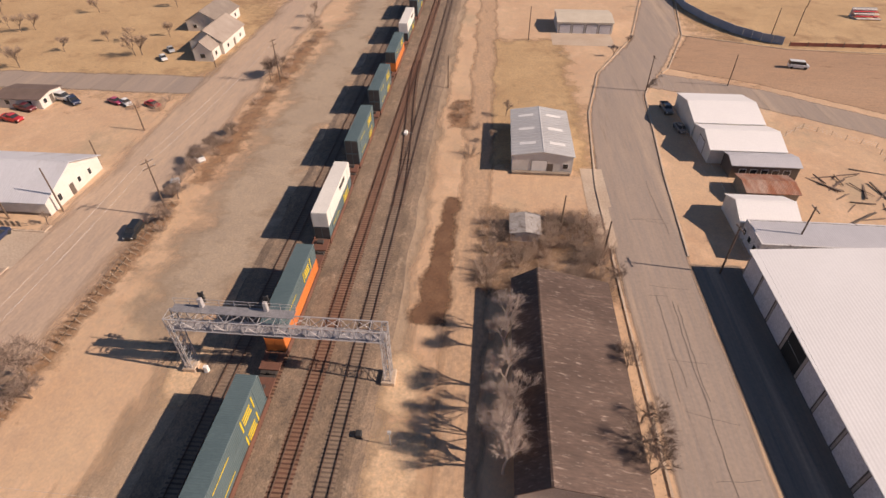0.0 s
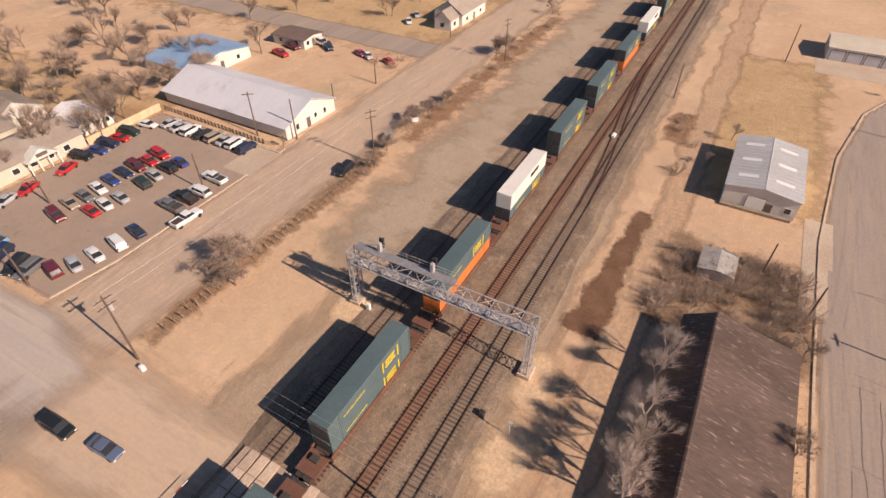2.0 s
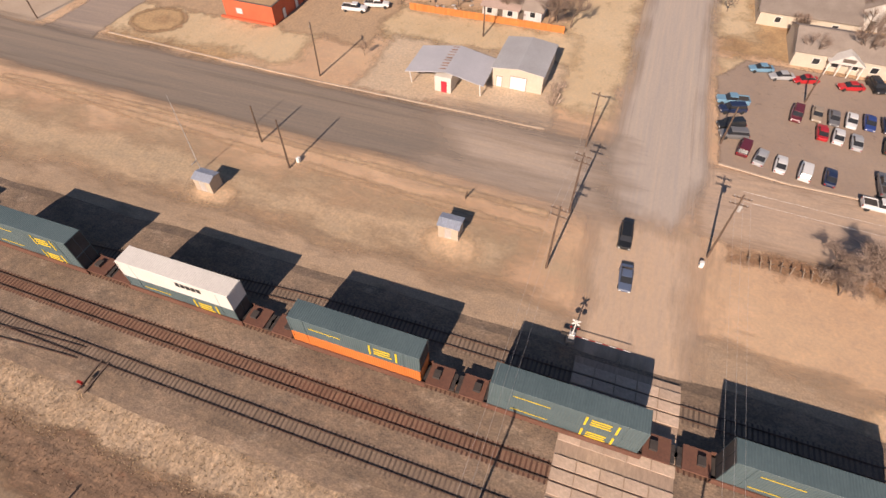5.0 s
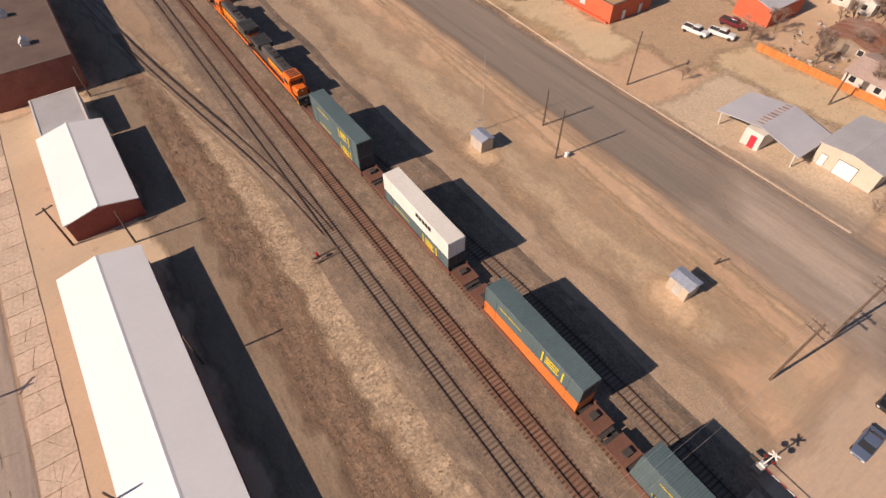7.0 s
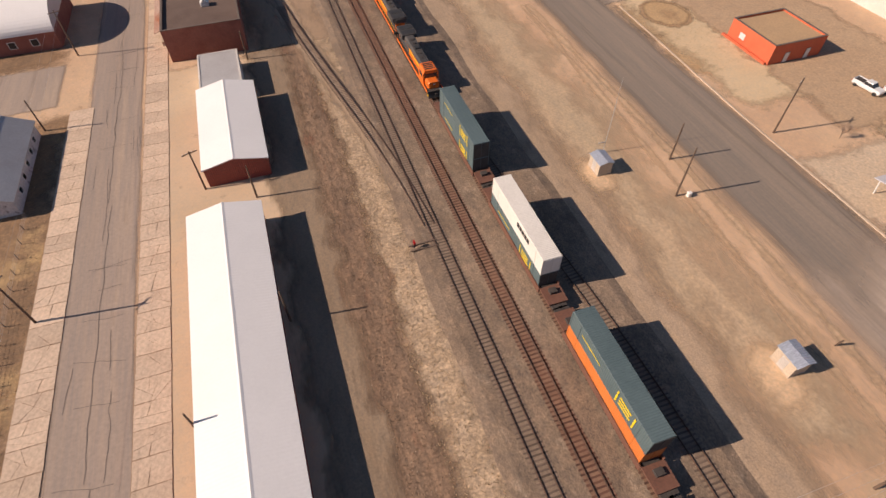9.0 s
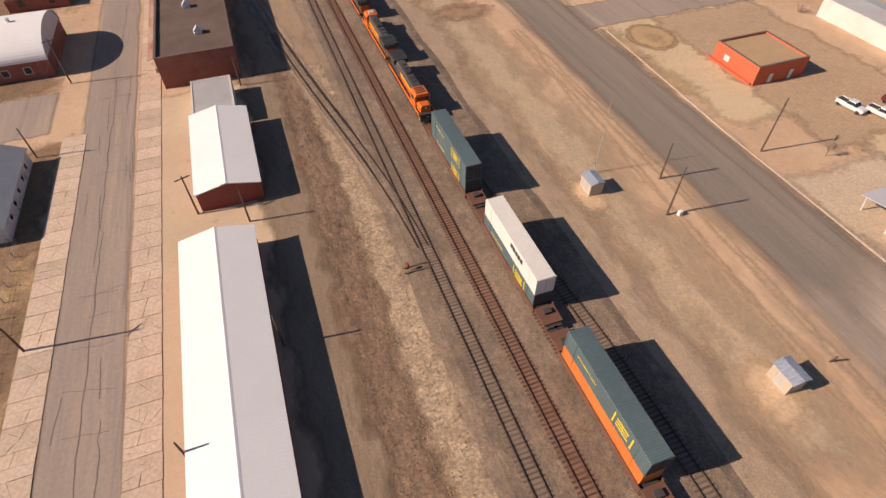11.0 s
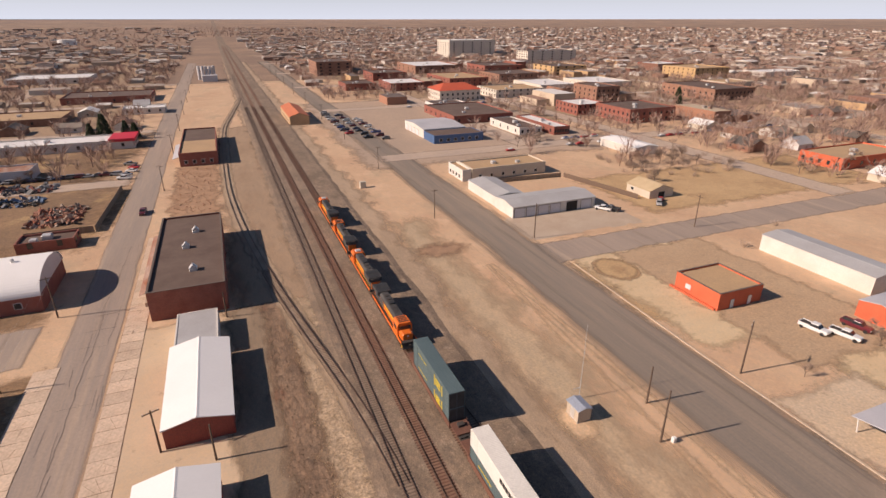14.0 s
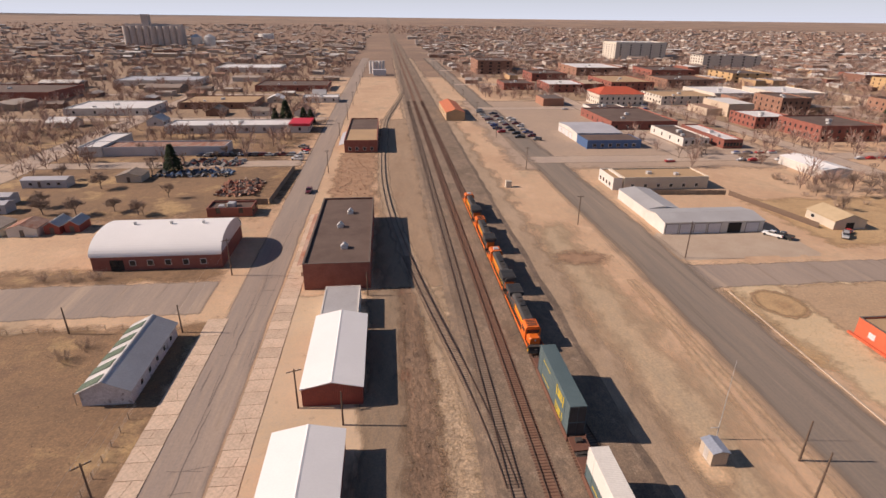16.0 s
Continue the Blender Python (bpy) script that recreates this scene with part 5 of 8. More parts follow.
def container(x, y, z, material, label, mark):
    top = thing("container", x, y, label, "container", "containers on the train", z)
    L, W, Hc = 8.06, 1.3, 2.88
    part("shell", Geo().soft(-W, -L, 0.0, W, L, Hc, 0.03), material, top)
    for sx in (-1, 1):
        for yy in (-L + 0.05, -6.1, 6.1, L - 0.05):
            part("post", Geo().box(sx * (W + 0.015) - 0.03, yy - 0.09, 0.05, sx * (W + 0.015) + 0.03, yy + 0.09, Hc - 0.05), material, top)
    for sy in (-1, 1):
        for k in (-1, 1):
            part("end_door", Geo().box(k * 0.63 - 0.58, sy * (L + 0.02) - 0.03, 0.12, k * 0.63 + 0.58, sy * (L + 0.02) + 0.03, Hc - 0.12), HOOD_TOP if material is TEAL else material, top)
    if mark:
        m = LOGO if mark == "yellow" else BLACK
        for sx in (-1, 1):
            xs = sx * (W + 0.05)
            if mark == "yellow":
                for yy in (2.0, 5.2):
                    part("mark_bar", Geo().box(xs - 0.02, yy, 0.5, xs + 0.02, yy + 0.22, 2.4), m, top, "yellow mark")
                for zz in (0.95, 1.45, 1.95):
                    part("mark_bar", Geo().box(xs - 0.02, 2.6, zz - 0.1, xs + 0.02, 4.8 - (zz % 0.3), zz + 0.12), m, top, "yellow mark")
                part("mark_line", Geo().box(xs - 0.02, -5.5, 1.6, xs + 0.02, -1.5, 1.7), m, top, "yellow mark")
            else:
                for k in range(5):
                    part("mark_bar", Geo().box(xs - 0.02, 0.5 + k * 0.75, 1.6, xs + 0.02, 1.05 + k * 0.75, 2.3), m, top, "dark mark")


def well_car(x, y):
    """A container well car, its middle at y."""
    top = thing("well_car", x, y, "rust-red articulated well wagon carrying containers", "wagon", "well wagons of the train", RAILTOP)
    for s in (-1, 1):
        part("side_beam", Geo().box(s * 1.42 - 0.07, -8.6, 0.3, s * 1.42 + 0.07, 8.6, 1.25), WELL_RED, top)
    part("well_floor", Geo().box(-1.3, -8.4, 0.28, 1.3, 8.4, 0.4), UNDER, top)
    for s in (-1, 1):
        part("end_platform", Geo().box(-1.35, min(s * 8.6, s * 11.4), 0.95, 1.35, max(s * 8.6, s * 11.4), 1.2), WELL_RED, top)
        part("brake_stand", Geo().box(-0.5, s * 9.6 - 0.4, 1.2, 0.5, s * 9.6 + 0.4, 1.6), UNDER, top)
        bogie(top, s * 10.0, 2, 1.0)
        part("coupler", Geo().box(-0.18, s * 11.75 - 0.4, 0.75, 0.18, s * 11.75 + 0.4, 1.0), UNDER, top)


LOADS = ["tt", "wt", "to", "tt", "tt", "to", "wt", "tt", "tt", "to", "wt", "tt", "tt", "to"]
PAINT = {"t": (TEAL, "dark teal corrugated container with a yellow mark", "yellow"), "w": (WHITE_BOX, "white corrugated container with a dark mark", "dark"), "o": (ORANGE_BOX, "orange corrugated container in the well", "")}
for k, pair in enumerate(LOADS):
    y = FRONT + 4 * 23.3 + 13.0 + 24.0 * k
    well_car(-26.3, y)
    for level, c in enumerate(pair[::-1]):
        container(-26.3, y, RAILTOP + 0.42 + 2.9 * level, *PAINT[c])


# ---- vehicles ----
def paint(name, c):
    m = mat(name, c, tuple(v * 0.9 for v in c), 0.5, 20.0, 0.35, 0.0, bump=0.0, grime=0.05, coat=0.6)
    return m


CAR_PAINT = {"w": paint("white_car_paint", (0.74, 0.74, 0.73)), "s": paint("silver_car_paint", (0.42, 0.43, 0.44)), "g": paint("grey_car_paint", (0.16, 0.16, 0.165)), "k": paint("black_car_paint", (0.018, 0.02, 0.022)),
             "r": paint("red_car_paint", (0.50, 0.02, 0.025)), "m": paint("maroon_car_paint", (0.14, 0.02, 0.03)), "b": paint("blue_car_paint", (0.03, 0.06, 0.22)), "n": paint("navy_car_paint", (0.018, 0.03, 0.075)),
             "l": paint("light_blue_car_paint", (0.17, 0.33, 0.46)), "u": paint("slate_blue_car_paint", (0.10, 0.135, 0.215)), "t": paint("tan_car_paint", (0.36, 0.29, 0.22)), "e": paint("dark_green_car_paint", (0.02, 0.045, 0.035)), "p": paint("pink_red_car_paint", (0.42, 0.05, 0.12))}
CAR_WORDS = {"w": "white", "s": "silver", "g": "grey", "k": "black", "r": "bright red", "m": "dark maroon", "b": "blue", "n": "dark navy", "l": "light blue", "u": "slate blue", "t": "tan", "e": "dark green", "p": "pinkish red"}
LAMP_RED = mat("tail_lamp_red", (0.35, 0.01, 0.01), (0.3, 0.01, 0.01), 1, 10, 0.3, bump=0)
LAMP_CLEAR = mat("head_lamp_clear", (0.7, 0.7, 0.68), (0.65, 0.65, 0.63), 1, 10, 0.2, bump=0)
CHROME = mat("wheel_alloy", (0.45, 0.45, 0.46), (0.4, 0.4, 0.41), 1, 10, 0.35, 0.8, bump=0)
SHAPES = {  # body stations: y, half width, sill, deck; cabin stations: y, half width, base, top
    "sedan": ([(-2.3, .62, .42, .62), (-2.2, .80, .30, .74), (-1.2, .89, .24, .88), (0, .91, .22, .94), (1.3, .90, .24, .96), (2.15, .82, .30, .90), (2.3, .66, .42, .74)],
              [(-1.15, .74, .86, .90), (-0.35, .66, .90, 1.38), (0.75, .64, .92, 1.40), (1.6, .70, .92, .97)]),
    "suv": ([(-2.35, .70, .50, .78), (-2.25, .86, .36, .98), (-1.2, .95, .30, 1.08), (0, .97, .30, 1.10), (1.4, .96, .30, 1.10), (2.25, .90, .36, 1.06), (2.35, .80, .50, .95)],
            [(-1.25, .80, 1.04, 1.08), (-0.65, .72, 1.08, 1.66), (1.9, .72, 1.08, 1.68), (2.28, .78, 1.04, 1.12)]),
    "pickup": ([(-2.8, .74, .55, .85), (-2.7, .92, .42, 1.05), (-1.4, .98, .38, 1.12), (0, 1.0, .38, 1.12), (1.2, 1.0, .38, 1.12), (2.7, .98, .42, 1.10), (2.8, .90, .55, 1.02)],
               [(-1.35, .84, 1.08, 1.12), (-0.75, .76, 1.12, 1.74), (0.45, .76, 1.12, 1.74), (0.7, .80, 1.10, 1.14)]),
    "van": ([(-2.6, .70, .5, .9), (-2.5, .92, .36, 1.1), (-1.5, 1.0, .34, 1.25), (0, 1.0, .34, 1.3), (2.5, 1.0, .34, 1.3), (2.6, .95, .5, 1.2)],
            [(-1.9, .84, 1.2, 1.24), (-1.2, .82, 1.25, 2.05), (2.45, .84, 1.25, 2.1), (2.6, .86, 1.2, 1.3)]),
}
CAR_TEMPLATES = {}


def car_template(kind, colour):
    key = (kind, colour)
    if key in CAR_TEMPLATES:
        return None
    body, cabin = SHAPES[kind]
    top = thing("pickup_truck" if kind == "pickup" else "van" if kind == "van" else "car", 0, 0, "", "pickup" if kind == "pickup" else "van" if kind == "van" else "car")
    ring = lambda y, w, a, b: [(-w * .92, y, a), (w * .92, y, a), (w, y, a + (b - a) * .35), (w * .97, y, b - .10), (w * .86, y, b), (-w * .86, y, b), (-w * .97, y, b - .10), (-w, y, a + (b - a) * .35)]
    part("body", Geo().loft([ring(*s) for s in body]), CAR_PAINT[colour], top, smooth=False)
    cring = lambda y, w, a, b: [(-w * 1.08, y, a), (w * 1.08, y, a), (w, y, b - .03), (w * .9, y, b), (-w * .9, y, b), (-w, y, b - .03)]
    glassy = part("window_band", Geo().loft([cring(*s) for s in cabin]), PANE, top)
    (y1, w1, _, t1), (y2, w2, _, t2) = cabin[1], cabin[2]
    part("roof", Geo().loft([[(-w * 1.0, y, t - .06), (w * 1.0, y, t - .06), (w * .93, y, t + .035), (-w * .93, y, t + .035)] for y, w, t in ((y1 - .08, w1, t1), (y1 + .1, w1 * 1.01, t1 + .01), (y2 - .1, w2 * 1.01, t2 + .01), (y2 + .08, w2, t2))]), CAR_PAINT[colour], top)
    if kind == "pickup":
        part("bed_floor", Geo().box(-.82, .85, 1.10, .82, 2.62, 1.135), UNDER, top, "dark open truck bed")
        for s in (-1, 1):
            part("bed_rail", Geo().box(s * .92 - .08, .75, 1.08, s * .92 + .08, 2.75, 1.26), CAR_PAINT[colour], top)
        part("tailgate", Geo().box(-.9, 2.68, .7, .9, 2.78, 1.26), CAR_PAINT[colour], top)
    ya, yb = (body[0][0] + .85, body[-1][0] - .85)
    r = .33 if kind == "sedan" else .38
    for s in (-1, 1):
        for y in (ya, yb):
            x = s * (body[2][1] - .12)
            part("wheel", Geo().tube((x - .11, y, r), (x + .11, y, r), r, r, 14), RUBBER, top)
        fy, fw = body[0][0], body[0][1]
        part("headlight", Geo().box(s * fw * .95 - .14, fy - .03, body[0][3] - .12, s * fw * .95 + .14, fy + .12, body[0][3] + .02), LAMP_CLEAR, top)
        ry, rw = body[-1][0], body[-1][1]
        part("tail_light", Geo().box(s * rw * .95 - .12, ry - .12, body[-1][3] - .14, s * rw * .95 + .12, ry + .03, body[-1][3] + .02), LAMP_RED, top)
    CAR_TEMPLATES[key] = top
    return top


def park(kind, colour, x, y, heading, where, group="", z=0.04):
    """heading: degrees the car's front is turned, 0 towards -y."""
    first = car_template(kind, colour)
    m = pose(x, y, z, 0, 0, heading)
    if first:
        first.matrix_world = m
        ob = first
    else:
        ob = copy_thing(CAR_TEMPLATES[(kind, colour)], m)
    words = {"sedan": "saloon", "suv": "utility car", "pickup": "pickup truck", "van": "van"}[kind]
    return tagged(ob, f"{CAR_WORDS[colour]} {words} {where}", "", group)


def park_row(spec, heading, where, jitter, group):
    rng = random.Random(where)
    for item in spec:
        kind, colour, x, y = item
        park({"S": "sedan", "U": "suv", "P": "pickup", "V": "van"}[kind], colour, x, y, heading + rng.uniform(-jitter, jitter), where, group)


LOTCARS = "cars parked in the lot"
park_row([("S", "l", -109, 26.6), ("S", "s", -107.4, 30.2), ("S", "r", -107.6, 34.4), ("S", "r", -107.9, 42.2)], 12, "parked along the office wall", 8, LOTCARS)
park_row([("U", "k", -109.5, 46.6), ("S", "b", -108.9, 49.6), ("U", "n", -109.3, 52.4), ("S", "r", -109.4, 55.1), ("U", "e", -109.8, 57.9), ("S", "w", -109.2, 62.0)], 100, "parked against the lot fence", 5, LOTCARS)
park_row([("S", "s", -105.3, 64.9), ("S", "s", -102.1, 64.7), ("U", "w", -98.8, 64.7), ("S", "k", -95.4, 64.9), ("U", "t", -92.0, 65.2), ("S", "s", -89.1, 65.4), ("U", "w", -86.4, 65.5), ("U", "n", -82.9, 65.2)], 178, "parked along the side fence", 6, LOTCARS)
park_row([("U", "m", -95.2, 32.1), ("S", "t", -96.6, 35.5), ("S", "g", -96.3, 38.2), ("S", "w", -96.4, 41.0), ("S", "b", -96.8, 43.9), ("S", "n", -96.9, 46.8), ("U", "m", -96.6, 49.5), ("S", "r", -96.3, 52.1), ("U", "r", -96.3, 54.8)], 82, "in the rear middle row of the lot", 5, LOTCARS)
park_row([("S", "r", -91.2, 35.9), ("S", "w", -90.9, 38.4), ("S", "s", -90.2, 41.1), ("U", "e", -90.6, 46.2), ("S", "s", -91.0, 49.1), ("U", "k", -90.7, 52.0), ("S", "b", -90.4, 54.7)], 262, "in the front middle row of the lot", 5, LOTCARS)
park_row([("U", "m", -82.4, 23.4), ("S", "s", -80.8, 25.9), ("S", "w", -80.0, 28.9), ("U", "w", -79.3, 32.5), ("S", "n", -79.3, 36.1)], 255, "in the angled front row of the lot", 5, LOTCARS)
park_row([("P", "g", -80.0, 43.8), ("P", "k", -79.8, 46.8), ("U", "w", -79.0, 49.5), ("P", "w", -80.0, 54.0)], 265, "in the front row of the lot", 4, LOTCARS)
park_row([("P", "l", -95.9, 21.4), ("U", "n", -93.2, 21.4), ("U", "k", -88.3, 21.2), ("U", "g", -85.6, 21.7)], 15, "parked along the street side of the lot", 12, LOTCARS)
park("pickup", "w", -74.6, 42.6, 178, "parked at the kerb beside the lot")
park("suv", "k", -55.9, 7.4, 92, "waiting behind another car at the crossing")
park("sedan", "u", -48.6, 8.4, 93, "waiting at the railway crossing")
park("suv", "k", -60.2, 68.6, 4, "parked by the leaning fence")
park("sedan", "w", -59.9, 94.0, 40, "half hidden in bare bushes")
park("sedan", "s", -59.8, 83.2, 25, "standing in bare bushes by the road")
park_row([("S", "p", -92.6, 118.8), ("S", "w", -89.6, 118.3), ("S", "r", -82.4, 117.8), ("P", "n", -103.2, 118.2), ("V", "w", -107.3, 119.6), ("P", "r", -111.6, 107.6), ("P", "m", -112.4, 113.3)], 60, "parked in the sandy yard by the trailer", 20, "cars in the sandy yard")
park_row([("S", "w", -94.9, 148.0), ("S", "s", -95.8, 154.6)], 30, "parked beside the white cottage", 10, "cars by the cottage")
park_row([("P", "w", -104.6, -58.6), ("P", "w", -108.0, -54.6), ("P", "m", -113.6, -56.0)], 190, "parked in the orange building's yard", 12, "trucks in the yard")
park_row([("P", "w", -112.2, -136.4), ("P", "k", -114.6, -135.2)], 30, "parked before the metal workshop", 8, "trucks by the workshop")
park("van", "w", 85.8, 155.0, 80, "alone on the dirt parking field")
park("pickup", "m", 28.9, -121.0 - 68.4, 180, "driving along the eastern street")
park_row([("P", "g", 43.2, 125.0), ("S", "g", 44.0, 115.0)], 8, "parked beside the white metal shop", 6, "cars by the shop")
park_row([("S", "w", -171.5, -8.0), ("S", "w", -161, -4.6), ("S", "w", -163.8, -33.0)], 96, "parked on the concrete forecourt", 8, "cars on the forecourt")
park("sedan", "r", -136.5, -136.8, 120, "parked beside the tan house")
park("suv", "s", -133.4, -134.0, 140, "parked beside the tan house")
rng_p = random.Random(11)
for k in range(26):
    row = k // 9
    park(rng_p.choice(["sedan", "suv", "pickup"]), rng_p.choice("wskgnbrwsm"), -62 - row * 7.5 - rng_p.uniform(0, 1), -372 + (k % 9) * 9.5 + row * 16 + rng_p.uniform(-1, 1), 90 + rng_p.uniform(-6, 6), "in the gravel lot by the depot", "cars by the depot")
for k in range(13):
    park(rng_p.choice(["sedan", "pickup", "suv"]), rng_p.choice("gkgmns"), 44 + k * 3.3, -246.5 + rng_p.uniform(-0.5, 0.5), 90 + rng_p.uniform(-8, 8), "lined up in the salvage yard", "cars in the salvage yard")
for k in range(5):
    park(rng_p.choice(["sedan", "pickup"]), rng_p.choice("wsgr"), 38.6 + rng_p.uniform(0, 2), -262 + k * 6.0, 70 + rng_p.uniform(-8, 8), "parked by the salvage yard gate", "cars by the gate")


# ---- fixtures: signal bridge, crossing, poles, fences, slabs ----
def lattice(geo, a, b, half, n, r, r2):
    """A square four-chord lattice beam from a to b."""
    a, b = Vector(a), Vector(b)
    w = (b - a).normalized()
    u = Vector((0, 1, 0)) if abs(w.y) < 0.9 else Vector((1, 0, 0))
    s = w.cross(u)
    corners = [(-1, -1), (1, -1), (1, 1), (-1, 1)]
    at = lambda k, c: a + (b - a) * (k / n) + u * c[0] * half[0] + s * c[1] * half[1]
    for c in corners:
        geo.tube(at(0, c), at(n, c), r, r, 5)
    for k in range(n):
        for c, e in zip(corners, corners[1:] + corners[:1]):
            p, q = (at(k, c), at(k + 1, e)) if k % 2 else (at(k, e), at(k + 1, c))
            geo.tube(p, q, r2, r2, 4)
            geo.tube(at(k, c), at(k, e), r2, r2, 4)
    return geo


BRIDGE_STEEL = mat("dull_bridge_steel", (0.40, 0.375, 0.375), (0.47, 0.445, 0.44), 1.0, 8.0, 0.55, 0.2, bump=0.05, grime=0.15)


def signal_bridge():
    top = thing("signal_bridge", -24, 41.9, "galvanised lattice signal bridge spanning the four tracks", "signal bridge")
    x0, x1, top_z = -13.4, 13.1, 10.0
    for x in (x0, x1):
        part("footing", Geo().soft(x - 0.9, -1.2, 0, x + 0.9, 1.2, 0.7, 0.08), CONCRETE, top)
        part("leg", lattice(Geo(), (x, 0, 0.7), (x, 0, top_z), (0.85, 0.38), 8, 0.075, 0.04), BRIDGE_STEEL, top, "lattice leg")
    part("truss", lattice(Geo(), (x0 - 0.4, 0, top_z - 0.9), (x1 + 0.4, 0, top_z - 0.9), (0.9, 0.9), 14, 0.085, 0.045), BRIDGE_STEEL, top, "lattice truss")
    grate = part("walkway", Geo().box(x0, 0.35, top_z + 0.04, 2.0, 1.7, top_z + 0.1), mat("walkway_grating", (0.26, 0.25, 0.26), (0.33, 0.32, 0.33), 2.0, 20.0, 0.6, 0.4, bump=0.8, grime=0.4), top, "steel grating walkway")
    part("lower_walkway", Geo().box(x0, -0.7, top_z - 1.9, x1, 0.5, top_z - 1.84), mat("walkway_grating_pale", (0.30, 0.285, 0.295), (0.37, 0.35, 0.36), 2.0, 20.0, 0.6, 0.3, bump=0.8, grime=0.4), top, "steel grating walkway")
    rail = Geo().tube((x0, 1.7, top_z + 1.1), (2.0, 1.7, top_z + 1.1), 0.035, 0.035, 4).tube((x0, 1.7, top_z + 0.6), (2.0, 1.7, top_z + 0.6), 0.03, 0.03, 4)
    for k in range(9):
        x = x0 + k * (2.0 - x0) / 8
        rail.tube((x, 1.7, top_z), (x, 1.7, top_z + 1.1), 0.035, 0.035, 4)
    part("railing", rail, BRIDGE_STEEL, grate)
    for x in (-9.8, -1.6):
        head = part("signal_head", Geo().soft(x - 0.35, 1.9, top_z + 0.3, x + 0.35, 2.1, top_z + 2.0, 0.05), BLACK, top, "black signal head")
        part("signal_back", Geo().soft(x - 0.25, 1.2, top_z + 0.1, x + 0.25, 1.75, top_z + 1.5, 0.05), BRIDGE_STEEL, head)
        for z in (0.6, 1.1, 1.6):
            part("hood", Geo().tube((x, 2.1, top_z + z), (x, 2.5, top_z + z), 0.14, 0.16, 8), BLACK, head)
    ladder = Geo().tube((x0 - 0.25, -1.0, 0.7), (x0 - 0.25, -1.0, top_z), 0.04, 0.04, 4).tube((x0 + 0.25, -1.0, 0.7), (x0 + 0.25, -1.0, top_z), 0.04, 0.04, 4)
    for k in range(24):
        ladder.tube((x0 - 0.25, -1.0, 0.9 + k * 0.38), (x0 + 0.25, -1.0, 0.9 + k * 0.38), 0.025, 0.025, 4)
    part("ladder", ladder, BRIDGE_STEEL, top)
    part("cabinet", Geo().soft(x0 + 2.1, -1.2, 0.05, x0 + 2.7, -0.7, 1.3, 0.04), WHITE, top)


signal_bridge()
for k, (x, y, r) in enumerate(((-37.6, 40.5, 3.6), (-9.2, 41.5, 3.8), (-8.6, 30, 4.2), (-46.6, -15.5, 3.4), (-44.2, -54.0, 3.0))):
    sheet(f"sand_apron_{k + 1}", [(x + r * math.cos(a) * 0.8, y + r * math.sin(a) * 1.3) for a in [i * math.pi / 8 for i in range(16)]], mat(f"pale_sand_{k}", (0.60, 0.425, 0.275), (0.55, 0.385, 0.245), 0.3, 2.0, 0.95, bump=0.2, fade=0.3), 0.20 + 0.005 * k, "pale orange sand fill round a footing", "sand", 0.4, 2, 80 + k, 1.6)

PLANK = mesh_of("crossing_panel", Geo().soft(-0.62, -1.18, 0.0, 0.62, 1.18, 0.12, 0.02), mat("crossing_panel_concrete", (0.52, 0.40, 0.31), (0.46, 0.345, 0.265), 0.5, 4.0, 0.85, bump=0.2, vary=0.12))
crossing = thing("crossing_deck", 0, 0, "pale concrete road panels between the rails", "level crossing", "", 0, 0, "structure")
part("asphalt_fill", Geo().box(-35, 4.3, 0.1, -12.8, 16.5, 0.44), mat("crossing_asphalt", (0.40, 0.30, 0.225), (0.34, 0.25, 0.19), 0.15, 3.0, 0.9, bump=0.2, stretch=(0.3, 1, 1)), crossing)
for tx in (-31.9, -26.3, -20.5, -15.9):
    for k in range(5):
        for dx, sx in ((-1.55, 1.0), (0.0, 1.0), (1.55, 1.0)):
            ob = new("crossing_panel", PLANK)
            ob.parent = crossing
            ob.matrix_basis = pose(tx + dx * 0.95, 5.55 + k * 2.45, 0.455)


def crossing_signal(x, y, turn):
    top = thing("crossing_signal", x, y, "railway crossing signal with crossbuck and lowered gate arm", "crossing signal", "", 0, turn)
    part("base", Geo().soft(-0.5, -0.5, 0, 0.5, 0.5, 0.5, 0.05), CONCRETE, top)
    part("mast", Geo().tube((0, 0, 0.5), (0, 0, 4.6), 0.08, 0.07, 8), WHITE, top)
    for s in (-1, 1):
        part("crossbuck_blade", Geo().box(-0.62, -0.06, -0.11, 0.62, -0.02, 0.11).moved(pose(0, 0, 4.2, 0, 45 * s, 0)), WHITE, top)
        lamp = part("lamp_unit", Geo().tube((s * 0.42, -0.12, 3.2), (s * 0.42, -0.06, 3.2), 0.3, 0.3, 14), BLACK, top)
        part("lens", Geo().tube((s * 0.42, -0.14, 3.2), (s * 0.42, -0.12, 3.2), 0.15, 0.15, 10), LAMP_RED, lamp)
    part("lamp_arm", Geo().box(-0.5, -0.05, 3.15, 0.5, 0.0, 3.25), BLACK, top)
    box_ob = part("gate_motor", Geo().soft(-0.35, -0.3, 0.9, 0.35, 0.3, 1.7, 0.04), GALV, top)
    for k in range(8):
        part("arm_band", Geo().box(0.4 + k * 0.82, -0.025, 1.27, 1.22 + k * 0.82, 0.025, 1.35), WHITE if k % 2 else LAMP_RED, box_ob)
    part("counterweight", Geo().box(-1.3, -0.12, 1.1, -0.5, 0.12, 1.5), UNDER, box_ob)


crossing_signal(-37.0, 3.3, 90)
crossing_signal(-10.4, 17.6, -90)


